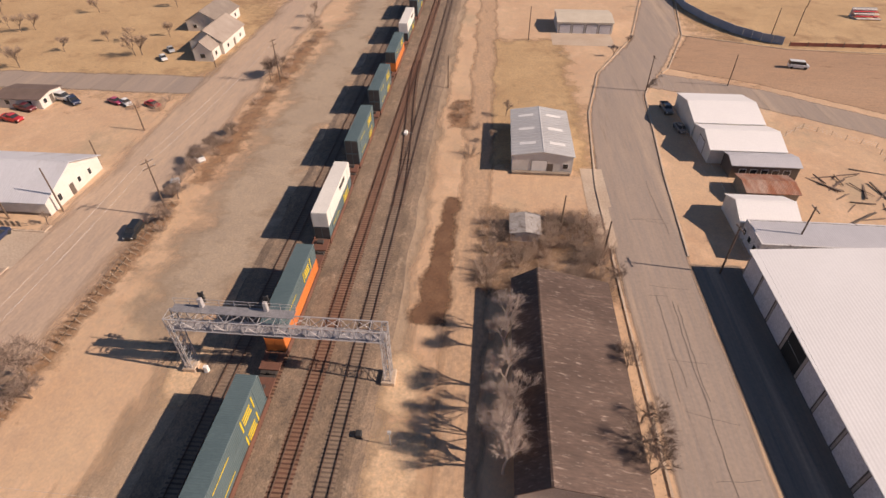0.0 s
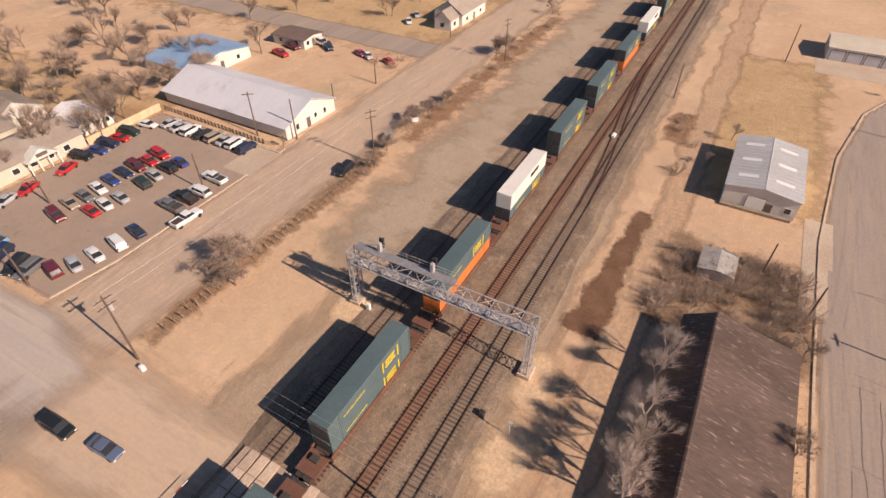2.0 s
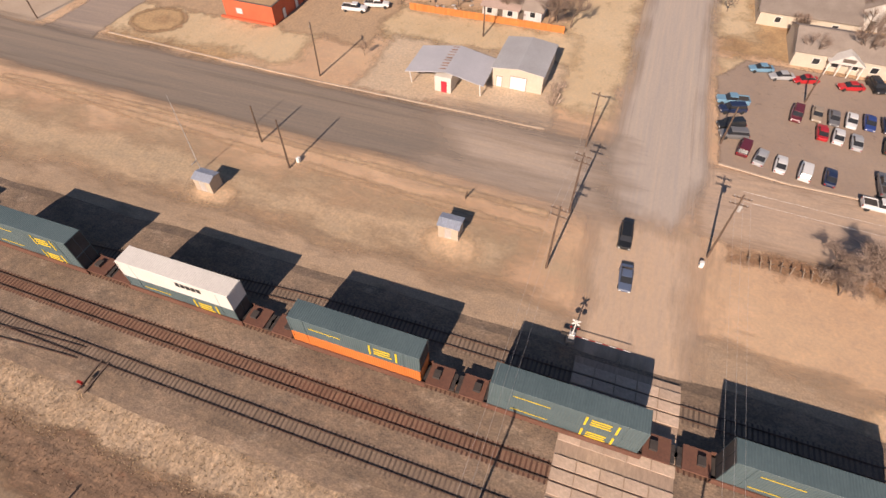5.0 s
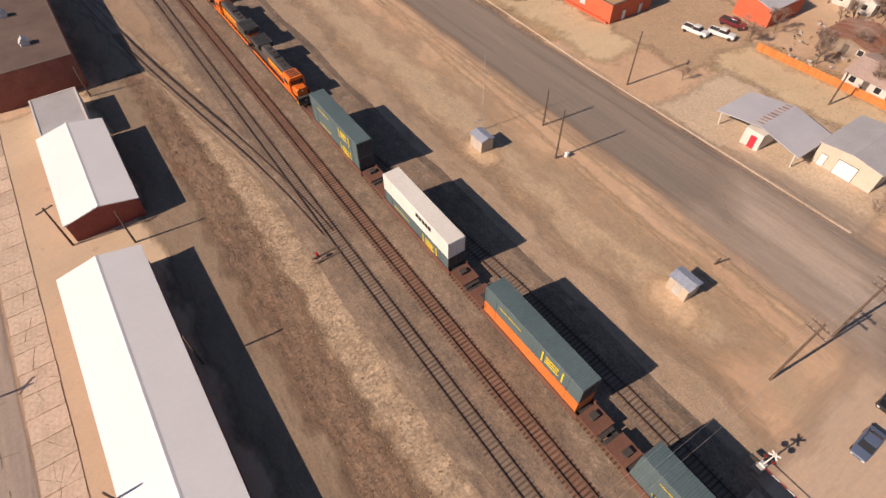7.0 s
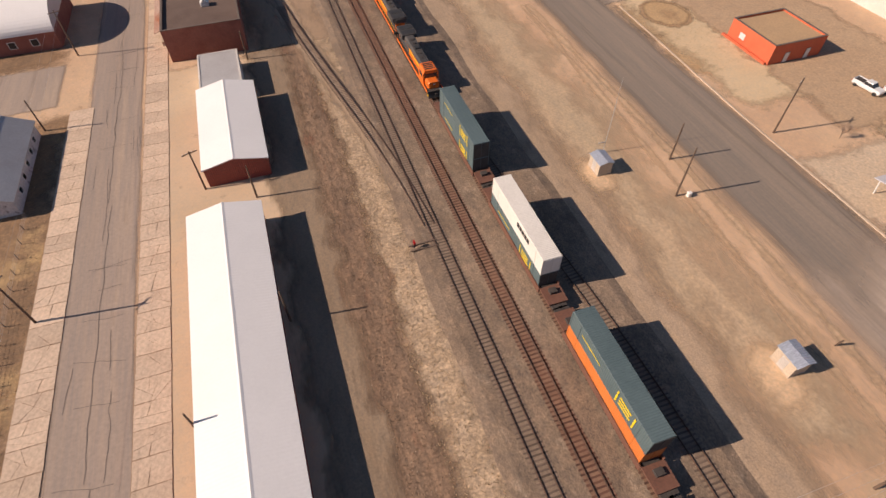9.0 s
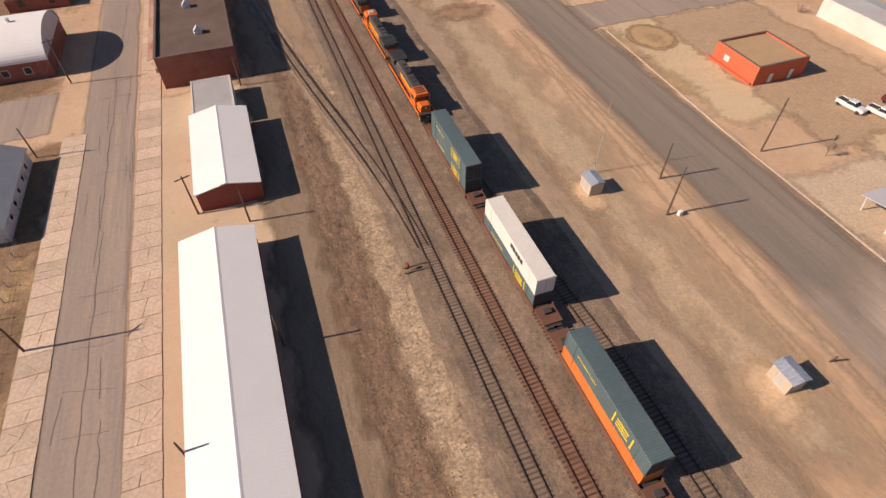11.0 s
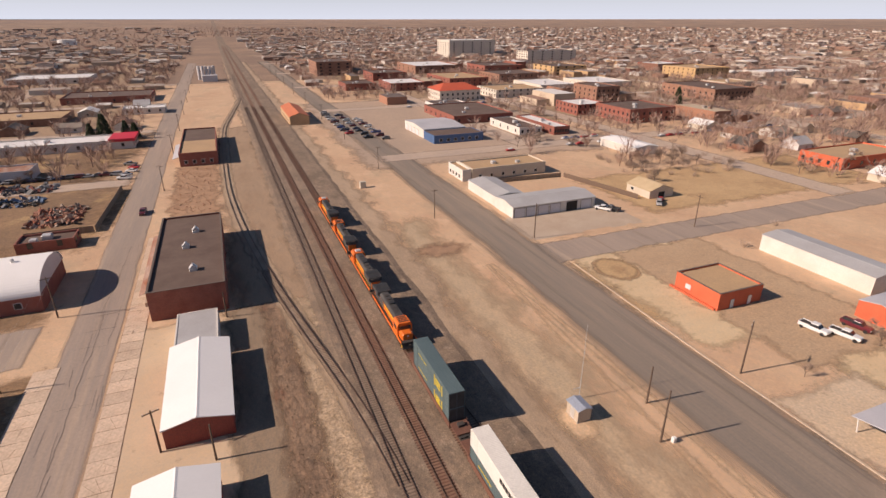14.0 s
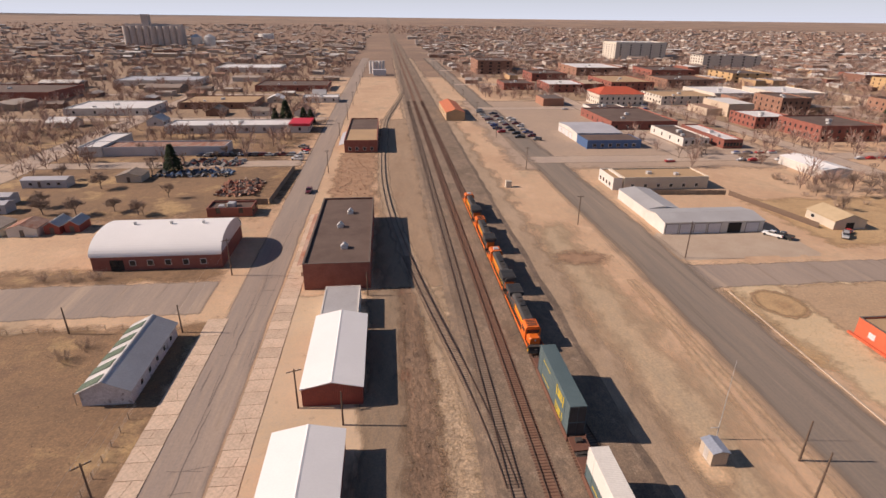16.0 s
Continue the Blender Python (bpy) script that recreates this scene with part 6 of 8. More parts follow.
def pole(x, y, h, arms=1, label="dark timber power pole with a crossarm", turn=0.0, lean=0.0, can=False):
    top = thing("utility_pole", x, y, label, "utility pole", "utility poles", 0, turn)
    part("shaft", Geo().tube((0, 0, 0), (lean, 0, h), 0.17, 0.11, 8), WOOD_POLE, top)
    for k in range(arms):
        z = h - 0.45 - k * 1.1
        arm = part("crossarm", Geo().box(lean - 1.15, -0.16, z - 0.07, lean + 1.15, -0.02, z + 0.07), WOOD_POLE, top)
        for i in (-1.0, -0.45, 0.45, 1.0) if math.hypot(x, y) < 100 else ():
            part("insulator", Geo().tube((lean + i, -0.09, z + 0.07), (lean + i, -0.09, z + 0.25), 0.05, 0.035, 6), GALV, arm)
    if can:
        part("transformer", Geo().tube((lean + 0.35, 0, h - 2.6), (lean + 0.35, 0, h - 1.6), 0.27, 0.27, 10), GALV, top)
    return top


pole(-47.2, -2.0, 12.0, 2, turn=80)
pole(-56.6, 18.7, 12.0, 2, turn=85, can=True)
pole(-58.6, -1.1, 11.5, 2, turn=80)
pole(-74.8, -1.4, 10.5, 1, turn=80)
pole(-53.4, -45.6, 9.4, 0, "short dark timber pole beside the street")
pole(-57.6, -53.4, 7.2, 0, "short thin timber pole beside the street")
pole(-78.8, -53.6, 10.6, 1, turn=30)
pole(-103.6, -28.2, 6.4, 1, turn=20)
pole(-76.9, 73.9, 9.2, 0, "plain timber pole beside the white hall")
pole(-56.5, 73.7, 12.0, 2, turn=60)
pole(-85.3, 70.9, 10.0, 1, turn=40)
pole(-79.5, 90.2, 5.6, 0, "short timber pole by the white hall")
pole(-78.1, 105.4, 5.8, 0, "short timber pole by the sandy yard")
pole(-55.4, 134.4, 11.5, 2, turn=70)
pole(-77.2, 143.4, 4.6, 0, "short timber pole by the cottage")
pole(-79.1, 50.5, 8.0, 0, "thin lamp pole standing in the car lot")
pole(-83.0, 19.8, 7.4, 0, "thin lamp pole at the lot's edge")
pole(-100.6, 34.0, 7.0, 0, "thin lamp pole among parked cars")
pole(38.3, 66.3, 9.5, 1, turn=100)
pole(20.9, 70.7, 6.0, 0, "short pole beside the curved street")
pole(40.7, 136.2, 9.2, 1, turn=95)
pole(62.7, 141.2, 8.2, 0, "plain timber pole beside the field")
pole(14.1, 76.6, 6.6, 0, "thin pole in the brush")
pole(11.8, 172.4, 10.0, 0, "plain timber pole by the dirt lane")
pole(-10.4, 134.2, 8.5, 0, "thin signal mast beside the track")
pole(52.1, 73.0, 9.0, 1, turn=95)
pole(-9.6, -2.4, 12.5, 1, turn=5)
pole(-10.0, 17.9, 12.0, 1, turn=5)
pole(15.7, -71.2, 7.6, 1, turn=20)
pole(38.8, -121.9, 9.6, 1, turn=20)
pole(8.2, -66.6, 6.4, 0, "thin lamp pole between the white sheds", turn=0)
pole(17.9, -30.0, 6.0, 0, "thin lamp pole beside the white shed")
pole(6.6, -42.0, 6.4, 0, "thin lamp pole behind the white shed")
pole(37.6, -52.4, 9.0, 1, turn=40)
pole(41.9, -96.2, 6.2, 0, "thin pole at the striped shed's corner")
pole(63.8, -97.4, 6.0, 0, "thin pole in the dry lot")
pole(5.6, -108.8, 6.0, 0, "thin lamp pole behind the link building")
pole(-78.1, -123.4, 10.5, 0, "slim street lamp pole at the corner")
pole(-128, -113, 10.0, 1, turn=90)
for x, y, h in ((96, 182.5, 9), (86, 176.5, 10), (128, 180, 9), (113, 214, 11)):
    pole(x, y, h, 0, "tall plain pole by the outfield wall")
for k in range(9):
    pole(24.4, -215 - 62 * k, 9.5, 1, turn=0)
    pole(-57.5, -150 - 66 * k, 9.5, 1, turn=0)


radio = thing("radio_mast", -48.0, -58.6, "tall thin pale radio mast beside the hut", "mast")
part("tube", Geo().tube((0, 0, 0), (0, 0, 9), 0.075, 0.06, 6).tube((0, 0, 9), (0.05, 0, 14.2), 0.05, 0.025, 6), GALV, radio)
part("bracket", Geo().box(0, -0.05, 2.2, 1.3, 0.05, 2.3), GALV, radio)


def wire(points, label="thin sagging power line between poles"):
    top = thing("power_line", points[0][0], points[0][1], label, "power line", "power lines")
    o = Vector((points[0][0], points[0][1], 0))
    rings = []
    for p, q in zip(points, points[1:]):
        p, q = Vector(p) - o, Vector(q) - o
        side = (q - p).cross(Vector((0, 0, 1))).normalized() * 0.009
        for i in range(9 if q == Vector(points[-1]) - o else 8):
            k = i / 8
            at = p.lerp(q, k) - Vector((0, 0, 1)) * (4 * k * (1 - k) * (q - p).length * 0.012)
            rings.append([at - side, at + side, at + Vector((0, 0, 0.015))])
    geo = Geo().loft(rings)
    part("cable", geo, GALV, top)


for off in (-0.9, 0.0, 0.9):
    wire([(-9.6, 17.9 + off, 11.8), (-56.6, 18.7 + off, 11.8)])
    wire([(-9.6, -2.4 + off, 12.2), (-47.2, -2.0 + off, 11.8), (-58.6, -1.1 + off, 11.3), (-74.8, -1.4 + off, 10.3)])
for off in (-0.9, 0.9):
    wire([(-56.6 + off, 18.7, 11.8), (-56.5 + off, 73.7, 11.8), (-55.4 + off, 134.4, 11.3)])
    wire([(38.8 + off, -121.9, 9.3), (37.6 + off, -52.4, 8.8), (38.3 + off, 66.3, 9.2), (40.7 + off, 136.2, 9.0)])


def board_fence(name, a, b, h, material, label, width=0.3, gap=0.02):
    (x0, y0), (x1, y1) = a, b
    long = math.hypot(x1 - x0, y1 - y0)
    top = thing(name, x0, y0, label, "fence", "", 0, math.degrees(math.atan2(y1 - y0, x1 - x0)))
    n = int(long / (width + gap))
    board = mesh_of("board", Geo().box(0.0, -0.015, 0.03, width, 0.015, h), material)
    rng = random.Random(name + label)
    for k in range(n):
        ob = new("board", board)
        ob.parent = top
        ob.matrix_basis = pose(k * (width + gap), rng.uniform(-0.01, 0.01), rng.uniform(-0.04, 0.02), 0, rng.uniform(-0.6, 0.6), 0)
    for z in (0.4, h - 0.4):
        part("fence_rail", Geo().box(0, 0.02, z - 0.05, long, 0.07, z + 0.05), material, top)
    for k in range(int(long / 2.4) + 1):
        part("post", Geo().box(k * 2.4 - 0.05, 0.07, 0, k * 2.4 + 0.05, 0.17, h), material, top)


board_fence("cedar_fence", (-110.4, -12.4), (-109.4, -47.4), 1.6, FENCE_ORANGE, "orange cedar board fence behind the canopy building", 0.5)
board_fence("lot_fence", (-113.2, 50.6), (-113.4, 69.0), 1.8, mat("pale_fence_boards", (0.62, 0.48, 0.31), (0.56, 0.43, 0.28), 0.5, 4.0, 0.85, vary=0.08), "pale tan board fence behind the car lot", 0.5)
board_fence("side_fence", (-112.8, 69.4), (-80, 68.8), 1.2, FENCE_WOOD, "low grey fence along the side of the lot", 0.6, 0.5)
board_fence("salvage_fence", (58.0, -176.2), (40.4, -176.6), 2.0, FENCE_WOOD, "dark board fence of the salvage yard", 0.6)
board_fence("salvage_fence_street", (40.2, -176.6), (38.8, -222.0), 2.0, FENCE_WOOD, "dark board fence along the salvage yard's street side", 0.6)
board_fence("yard_fence", (-122, -176.5), (-92, -178.5), 1.8, FENCE_WOOD, "grey board fence behind the workshop", 0.7)
board_fence("rear_fence", (-123, -176), (-131, -141), 1.8, mat("dark_fence", (0.12, 0.08, 0.06), (0.16, 0.11, 0.08), 0.5, 4.0, 0.9), "dark brown fence beside the tan house", 0.7)


def wire_fence(points, h, label):
    """Thin posts with strands of wire between them."""
    top = thing("wire_fence", 0, 0, label, "fence", "wire fences")
    last = None
    for (x0, y0), (x1, y1) in zip(points, points[1:]):
        n = max(1, round(math.hypot(x1 - x0, y1 - y0) / 3.0))
        for k in range(n + 1):
            p = (x0 + (x1 - x0) * k / n, y0 + (y1 - y0) * k / n)
            part("post", Geo().tube((*p, 0), (*p, h), 0.06, 0.05, 5), FENCE_WOOD, top)
            if last and last != p:
                strand = Geo()
                for z in (0.35, 0.7, 1.05):
                    strand.tube((*last, z), (*p, z), 0.012, 0.012, 3)
                part("wire", strand, GALV, top)
            last = p


wire_fence([(41.6, -73.8), (41.0, -44), (40.4, -28)], 1.25, "sagging wire fence along the dry lot")
wire_fence([(50.8, -98.6), (64, -98.2), (90, -97.8)], 1.2, "wire fence along the edge of the dry lot")
wire_fence([(64, 112), (72, 118), (84, 110), (78, 84), (72, 68)], 1.3, "wire fence round the dirt yard")


def leaning_fence():
    """Old posts of crossed rails along the weeds."""
    rng = random.Random(4)
    for y0, y1 in ((24.0, 35.5), (41.0, 78.0)):
        top = thing("leaning_fence", -57.6, y0, "row of leaning old timber crossed posts", "fence", "leaning fences")
        y = 0.0
        while y < y1 - y0:
            for s in (-1, 1):
                part("crossed_post", Geo().tube((s * 0.7, y + rng.uniform(-0.2, 0.2), 0), (-s * 0.35 + rng.uniform(-0.2, 0.2), y + rng.uniform(-0.3, 0.3), 1.15), 0.07, 0.06, 5), FENCE_WOOD, top)
            y += 1.35 + rng.uniform(-0.2, 0.2)


leaning_fence()


def outfield_wall():
    pts = [(67.6, 222), (68.6, 208), (72.3, 195), (77.6, 184), (83.7, 177), (89, 173.6)]
    top = thing("outfield_wall", 0, 0, "long curved blue-grey outfield wall", "wall")
    m = mat("wall_panel_blue", (0.20, 0.24, 0.32), (0.24, 0.28, 0.36), 0.3, 3.0, 0.7)
    for a, b in zip(pts, pts[1:]):
        n = max(2, int(math.hypot(b[0] - a[0], b[1] - a[1]) / 2.4))
        for k in range(n):
            p = [a[i] + (b[i] - a[i]) * k / n for i in (0, 1)]
            q = [a[i] + (b[i] - a[i]) * (k + 0.97) / n for i in (0, 1)]
            wall_box(top, "panel", p, q, 0, 2.4, 0.12, m)
    low = thing("outfield_fence", 0, 0, "low dark fence beside the outfield road", "fence")
    for k in range(26):
        part("post", Geo().box(90.5 + k * 5.2 - 0.1, 172.6 - 0.1, 0, 90.5 + k * 5.2 + 0.1, 172.7, 1.5), TRIM, low)
        part("panel", Geo().box(90.6 + k * 5.2, 172.62, 0.15, 95.6 + k * 5.2, 172.68, 1.2), BRICK, low)


outfield_wall()
stand = thing("bleacher", 127, 200, "small red and white spectator stand", "stand")
for k in range(5):
    part("tier", Geo().box(-4, k * 1.0, 0.4 + k * 0.5, 4, k * 1.0 + 0.9, 0.5 + k * 0.5), SIGN_RED if k % 2 else WHITE, stand)
part("stand_frame", Geo().box(-4, 0, 0, -3.8, 5, 0.4).box(3.8, 0, 0, 4, 5, 0.4).box(-4, 4.8, 0, 4, 5, 2.9), GALV, stand)

# cracked pavement slabs both sides of the eastern street
def cracked_slab(seed):
    """One bay of old pavement, broken by a few wandering cracks."""
    rng = random.Random(seed)
    pieces = [[(-2.05, -1.62), (2.05, -1.62), (2.05, 1.62), (-2.05, 1.62)]]
    area = lambda p: abs(sum(a[0] * b[1] - b[0] * a[1] for a, b in zip(p, p[1:] + p[:1]))) / 2
    for _ in range(rng.choice((1, 2, 3, 4))):
        pieces.sort(key=area)
        big = pieces.pop()
        cx, cy = sum(p[0] for p in big) / len(big) + rng.uniform(-0.4, 0.4), sum(p[1] for p in big) / len(big) + rng.uniform(-0.4, 0.4)
        a = rng.uniform(0, math.pi)
        nx, ny = math.cos(a), math.sin(a)
        off = lambda p: (p[0] - cx) * nx + (p[1] - cy) * ny
        for sign in (1, -1):
            cut = []
            for p, q in zip(big, big[1:] + big[:1]):
                dp, dq = off(p) * sign, off(q) * sign
                if dp >= 0:
                    cut.append(p)
                if dp * dq < 0:
                    k = dp / (dp - dq)
                    cut.append((p[0] + (q[0] - p[0]) * k, p[1] + (q[1] - p[1]) * k))
            if len(cut) > 2:
                pieces.append(cut)
    geo = Geo()
    for piece in pieces:
        mx, my = sum(p[0] for p in piece) / len(piece), sum(p[1] for p in piece) / len(piece)
        shrunk = [(mx + (x - mx) * (1 - 0.035 / max(0.3, math.hypot(x - mx, y - my))), my + (y - my) * (1 - 0.035 / max(0.3, math.hypot(x - mx, y - my)))) for x, y in piece]
        geo.prism(ragged(shrunk, 0.035, 0.5, seed + len(geo.v)), 0.0, 0.06 + rng.uniform(-0.008, 0.008))
    return mesh_of("slab", geo, SLAB)


SLAB_MESH = [cracked_slab(k) for k in range(40, 54)]
CRACK_SOIL = mat("crack_soil", (0.33, 0.225, 0.15), (0.27, 0.18, 0.12), 0.4, 4.0, 0.95)
rng_s = random.Random(8)
for name, x0, y0, y1, label in (("pavement_west", 23.2, -165, -8, "cracked pale concrete pavement slabs beside the sand yard"), ("pavement_east", 36.2, -101, -8, "cracked pale concrete pavement slabs beside the dry lot")):
    base = structure(name, Geo().box(x0 - 2.1, y0, -0.05, x0 + 2.1, y1, 0.05), CRACK_SOIL, label, "pavement")
    y = y0 + 1.7
    while y < y1 - 1.6:
        ob = new("slab", rng_s.choice(SLAB_MESH))
        ob.parent = base
        ob.matrix_basis = pose(x0 + rng_s.uniform(-0.04, 0.04), y, 0.03 + rng_s.uniform(0, 0.012), rng_s.uniform(-0.15, 0.15), rng_s.uniform(-0.15, 0.15), rng_s.choice((0, 180)) + rng_s.uniform(-0.5, 0.5))
        y += 3.3
box_ob = thing("relay_box", -13.1, 33.4, "small black relay box beside the track", "relay box")
part("case", Geo().soft(-0.35, -0.4, 0.1, 0.35, 0.4, 0.9, 0.06), BLACK, box_ob)
part("base", Geo().box(-0.45, -0.5, 0, 0.45, 0.5, 0.1), CONCRETE, box_ob)
mast = thing("wayside_mast", -9.2, 32.6, "thin grey wayside mast on pale gravel", "mast")
part("mast_tube", Geo().tube((0, 0, 0), (0, 0, 2.6), 0.06, 0.05, 6), GALV, mast)
part("mast_head", Geo().box(-0.2, -0.15, 2.5, 0.2, 0.15, 2.9), GALV, mast)
stub_ob = thing("pole_stub", -56.3, -16.6, "short dark leaning pole stub", "post")
part("stub", Geo().tube((0, 0, 0), (0.2, 0.3, 1.7), 0.14, 0.12, 7), WOOD_POLE, stub_ob)
machine = thing("switch_machine", -17.9, 108, "white switch machine beside the rails", "switch machine")
part("case", Geo().soft(-0.4, -0.8, 0.3, 0.4, 0.8, 0.8, 0.08), WHITE, machine)
part("rod", Geo().tube((0.3, 0, 0.5), (1.6, 0, 0.5), 0.04), GALV, machine)
stand_ob = thing("switch_stand", -12.8, -48.4, "dark switch stand on long timbers", "switch stand")
for k in (-0.5, 0.5):
    part("head_timber", Geo().box(-2.4, k - 0.12, 0.3, 1.6, k + 0.12, 0.46), TIE_DARK, stand_ob)
part("stand_post", Geo().tube((0.9, 0, 0.4), (0.9, 0, 1.5), 0.07), UNDER, stand_ob)
part("target", Geo().box(0.75, -0.3, 1.2, 1.05, 0.3, 1.6), LAMP_RED, stand_ob)
utility = thing("utility_cabinet", -44.6, -191.5, "pale utility cabinet standing alone in the dirt", "cabinet")
part("case", Geo().soft(-1.1, -0.9, 0.1, 1.1, 0.9, 2.4, 0.06), CREAM_WALL, utility)
part("plinth", Geo().box(-1.3, -1.1, 0, 1.3, 1.1, 0.1), CONCRETE, utility)
ruin = thing("brush_shed", 7.6, 74.4, "small tumbledown shed hidden in the brush", "shed")
part("wall", Geo().box(-2.4, -2.6, 0, 2.4, 2.6, 1.9), PEELING, ruin)
part("roof", Geo().loft([[(-2.7, y, 1.9), (0, y, 2.4), (2.7, y, 1.9)] for y in (-2.9, 2.9)]), mat("weathered_shed_roof", (0.30, 0.27, 0.25), (0.40, 0.37, 0.35), 0.5, 3.0, 0.8, bump=0.3, spots=(0.16, 0.12, 0.10), spot_scale=0.8, spot_at=0.55), ruin)
for k, (x, y) in enumerate(((-55.2, -44.9), (-54.6, 17.9))):
    stone = thing("marker_post", x, y, "small white marker beside the pole", "marker")
    part("block", Geo().soft(-0.35, -0.3, 0, 0.35, 0.3, 0.9, 0.1), WHITE, stone)


# ---- trees and brush ----
def bare_tree_meshes(seed, height, spread, twigs, trunk_mat, twig_mat, levels=4, upright=0.5, thick=1.0, reach=0.16, fan=0.5):
    """Trunk and limbs as tapered tubes, the crown as thin twigs."""
    rng = random.Random(seed)
    wood, crown = Geo(), Geo()

    def twig(p, w, long, width):
        side = w.cross(Vector((rng.uniform(-1, 1), rng.uniform(-1, 1), rng.uniform(-1, 1)))).normalized() * width
        if levels == 3:
            crown.add([p - side, p + side, p + w * long + Vector((0, 0, long * 0.12 * upright))], [(0, 1, 2)])
            return
        mid = p + w * long * 0.55 + side * rng.uniform(-3, 3)
        tip = p + w * long + Vector((0, 0, long * 0.12 * upright))
        crown.add([p - side, p + side, mid + side * 0.7, mid - side * 0.7, tip], [(0, 1, 2, 3), (3, 2, 4)])

    def grow(p, w, long, r, level):
        bend = Vector((rng.uniform(-1, 1), rng.uniform(-1, 1), rng.uniform(-0.3, 0.6) * upright)) * 0.25
        mid = p + w * long * 0.5
        w2 = (w + bend).normalized()
        end = mid + w2 * long * 0.5
        n = 6 if level == 0 else 4 if level < 2 else 3
        wood.tube(p, mid, r, r * 0.85, n)
        wood.tube(mid, end, r * 0.85, r * 0.62, n)
        if level >= levels:
            for _ in range(twigs):
                k = rng.uniform(0.1, 1.0)
                at = p.lerp(end, k)
                d = (w2 + Vector((rng.gauss(0, fan), rng.gauss(0, fan), rng.gauss(0.15 * upright, fan * 0.85)))).normalized()
                twig(at, d, rng.uniform(0.4, 1.0) * height * reach, 0.012 * thick)
            return
        for k in range(rng.choice((3, 3, 4)) if level else rng.choice((3, 4, 5))):
            a = rng.uniform(0, 2 * math.pi)
            out = Vector((math.cos(a), math.sin(a), 0)) * spread * rng.uniform(0.5, 1.1)
            d = (w2 * (0.75 + upright * 0.5) + out + Vector((0, 0, 0.25 * upright))).normalized()
            grow(mid.lerp(end, rng.uniform(0.2, 1.0)), d, long * rng.uniform(0.6, 0.82), r * 0.58, level + 1)

    grow(Vector((0, 0, -0.1)), Vector((rng.uniform(-.08, .08), rng.uniform(-.08, .08), 1)).normalized(), height * 0.34, height * 0.022 * thick ** 0.5, 0)
    return mesh_of("trunk", wood, trunk_mat), mesh_of("crown", crown, twig_mat)


def bush_meshes(seed, height, wood_mat, twig_mat):
    """Many stems fanning out of the ground, each with fine side twigs."""
    rng = random.Random(seed)
    wood, crown = Geo(), Geo()
    for _ in range(30):
        a, out = rng.uniform(0, 6.283), rng.random() ** 0.7
        p = Vector((math.cos(a), math.sin(a), 0)) * height * 0.3 * rng.random() - Vector((0, 0, 0.05))
        w = Vector((math.cos(a) * out * 0.95 + rng.gauss(0, 0.15), math.sin(a) * out * 0.95 + rng.gauss(0, 0.15), 1.0)).normalized()
        end = p + w * height * rng.uniform(0.5, 0.85)
        wood.tube(p, end, height * 0.008, height * 0.004, 3)
        for _ in range(17):
            at = p.lerp(end, rng.uniform(0.25, 1.0))
            d = (w * 0.7 + Vector((rng.gauss(0, 0.55), rng.gauss(0, 0.55), rng.gauss(0.15, 0.4)))).normalized()
            side = d.cross(Vector((rng.uniform(-1, 1), rng.uniform(-1, 1), rng.uniform(-1, 1)))).normalized() * height * 0.0042
            crown.add([at - side, at + side, at + d * height * rng.uniform(0.14, 0.36)], [(0, 1, 2)])
    return mesh_of("trunk", wood, wood_mat), mesh_of("crown", crown, twig_mat)


BRUSH_TWIG = mat("brush_twigs", (0.40, 0.295, 0.225), (0.49, 0.375, 0.30), 0.8, 10.0, 0.95, vary=0.2)
TREE_KINDS = {
    "wide": [bare_tree_meshes(s, 8.0, 0.95, 11, BARK, TWIG, 4, 0.5, 0.8, 0.17, 0.5) for s in (1, 2, 3)],
    "pale": [bare_tree_meshes(s, 9.0, 0.72, 12, TWIG_PALE, TWIG_PALE, 4, 0.85, 0.85, 0.17, 0.5) for s in (14, 15, 16)],
    "light": [bare_tree_meshes(s, 8.0, 0.85, 20, BARK, TWIG, 3, 0.8, 1.15, 0.3, 0.42) for s in (31, 32, 33, 34)],
    "spread": [bare_tree_meshes(s, 6.0, 1.7, 10, BARK, TWIG, 4, 0.25, 1.5, 0.2, 0.6) for s in (51, 52)],
    "bush": [bush_meshes(k, 3.4, TWIG, BRUSH_TWIG) for k in (21, 22, 23, 24, 25)],
}
TREE_WORDS = {"wide": "bare tree with spreading dark branches", "pale": "bare pale tree with dense twigs", "bush": "low leafless brown bush", "light": "bare leafless tree", "spread": "wide low bare tree with tangled grey branches"}
rng_t = random.Random(77)


def tree(kind, x, y, h, where=""):
    base_h = {"wide": 8.0, "spread": 6.0, "light": 8.0, "pale": 9.0, "bush": 3.4}[kind]
    trunk, crown = rng_t.choice(TREE_KINDS[kind])
    top = thing("bush" if kind == "bush" else "tree", x, y, TREE_WORDS[kind] + (" " + where if where else " on dry ground"), "bush" if kind == "bush" else "tree", "bare bushes" if kind == "bush" else "bare trees", 0, rng_t.uniform(0, 360))
    top.scale = (h / base_h,) * 3
    for name, me in (("trunk", trunk), ("crown", crown)):
        ob = new(name, me)
        ob.parent = top
    return top


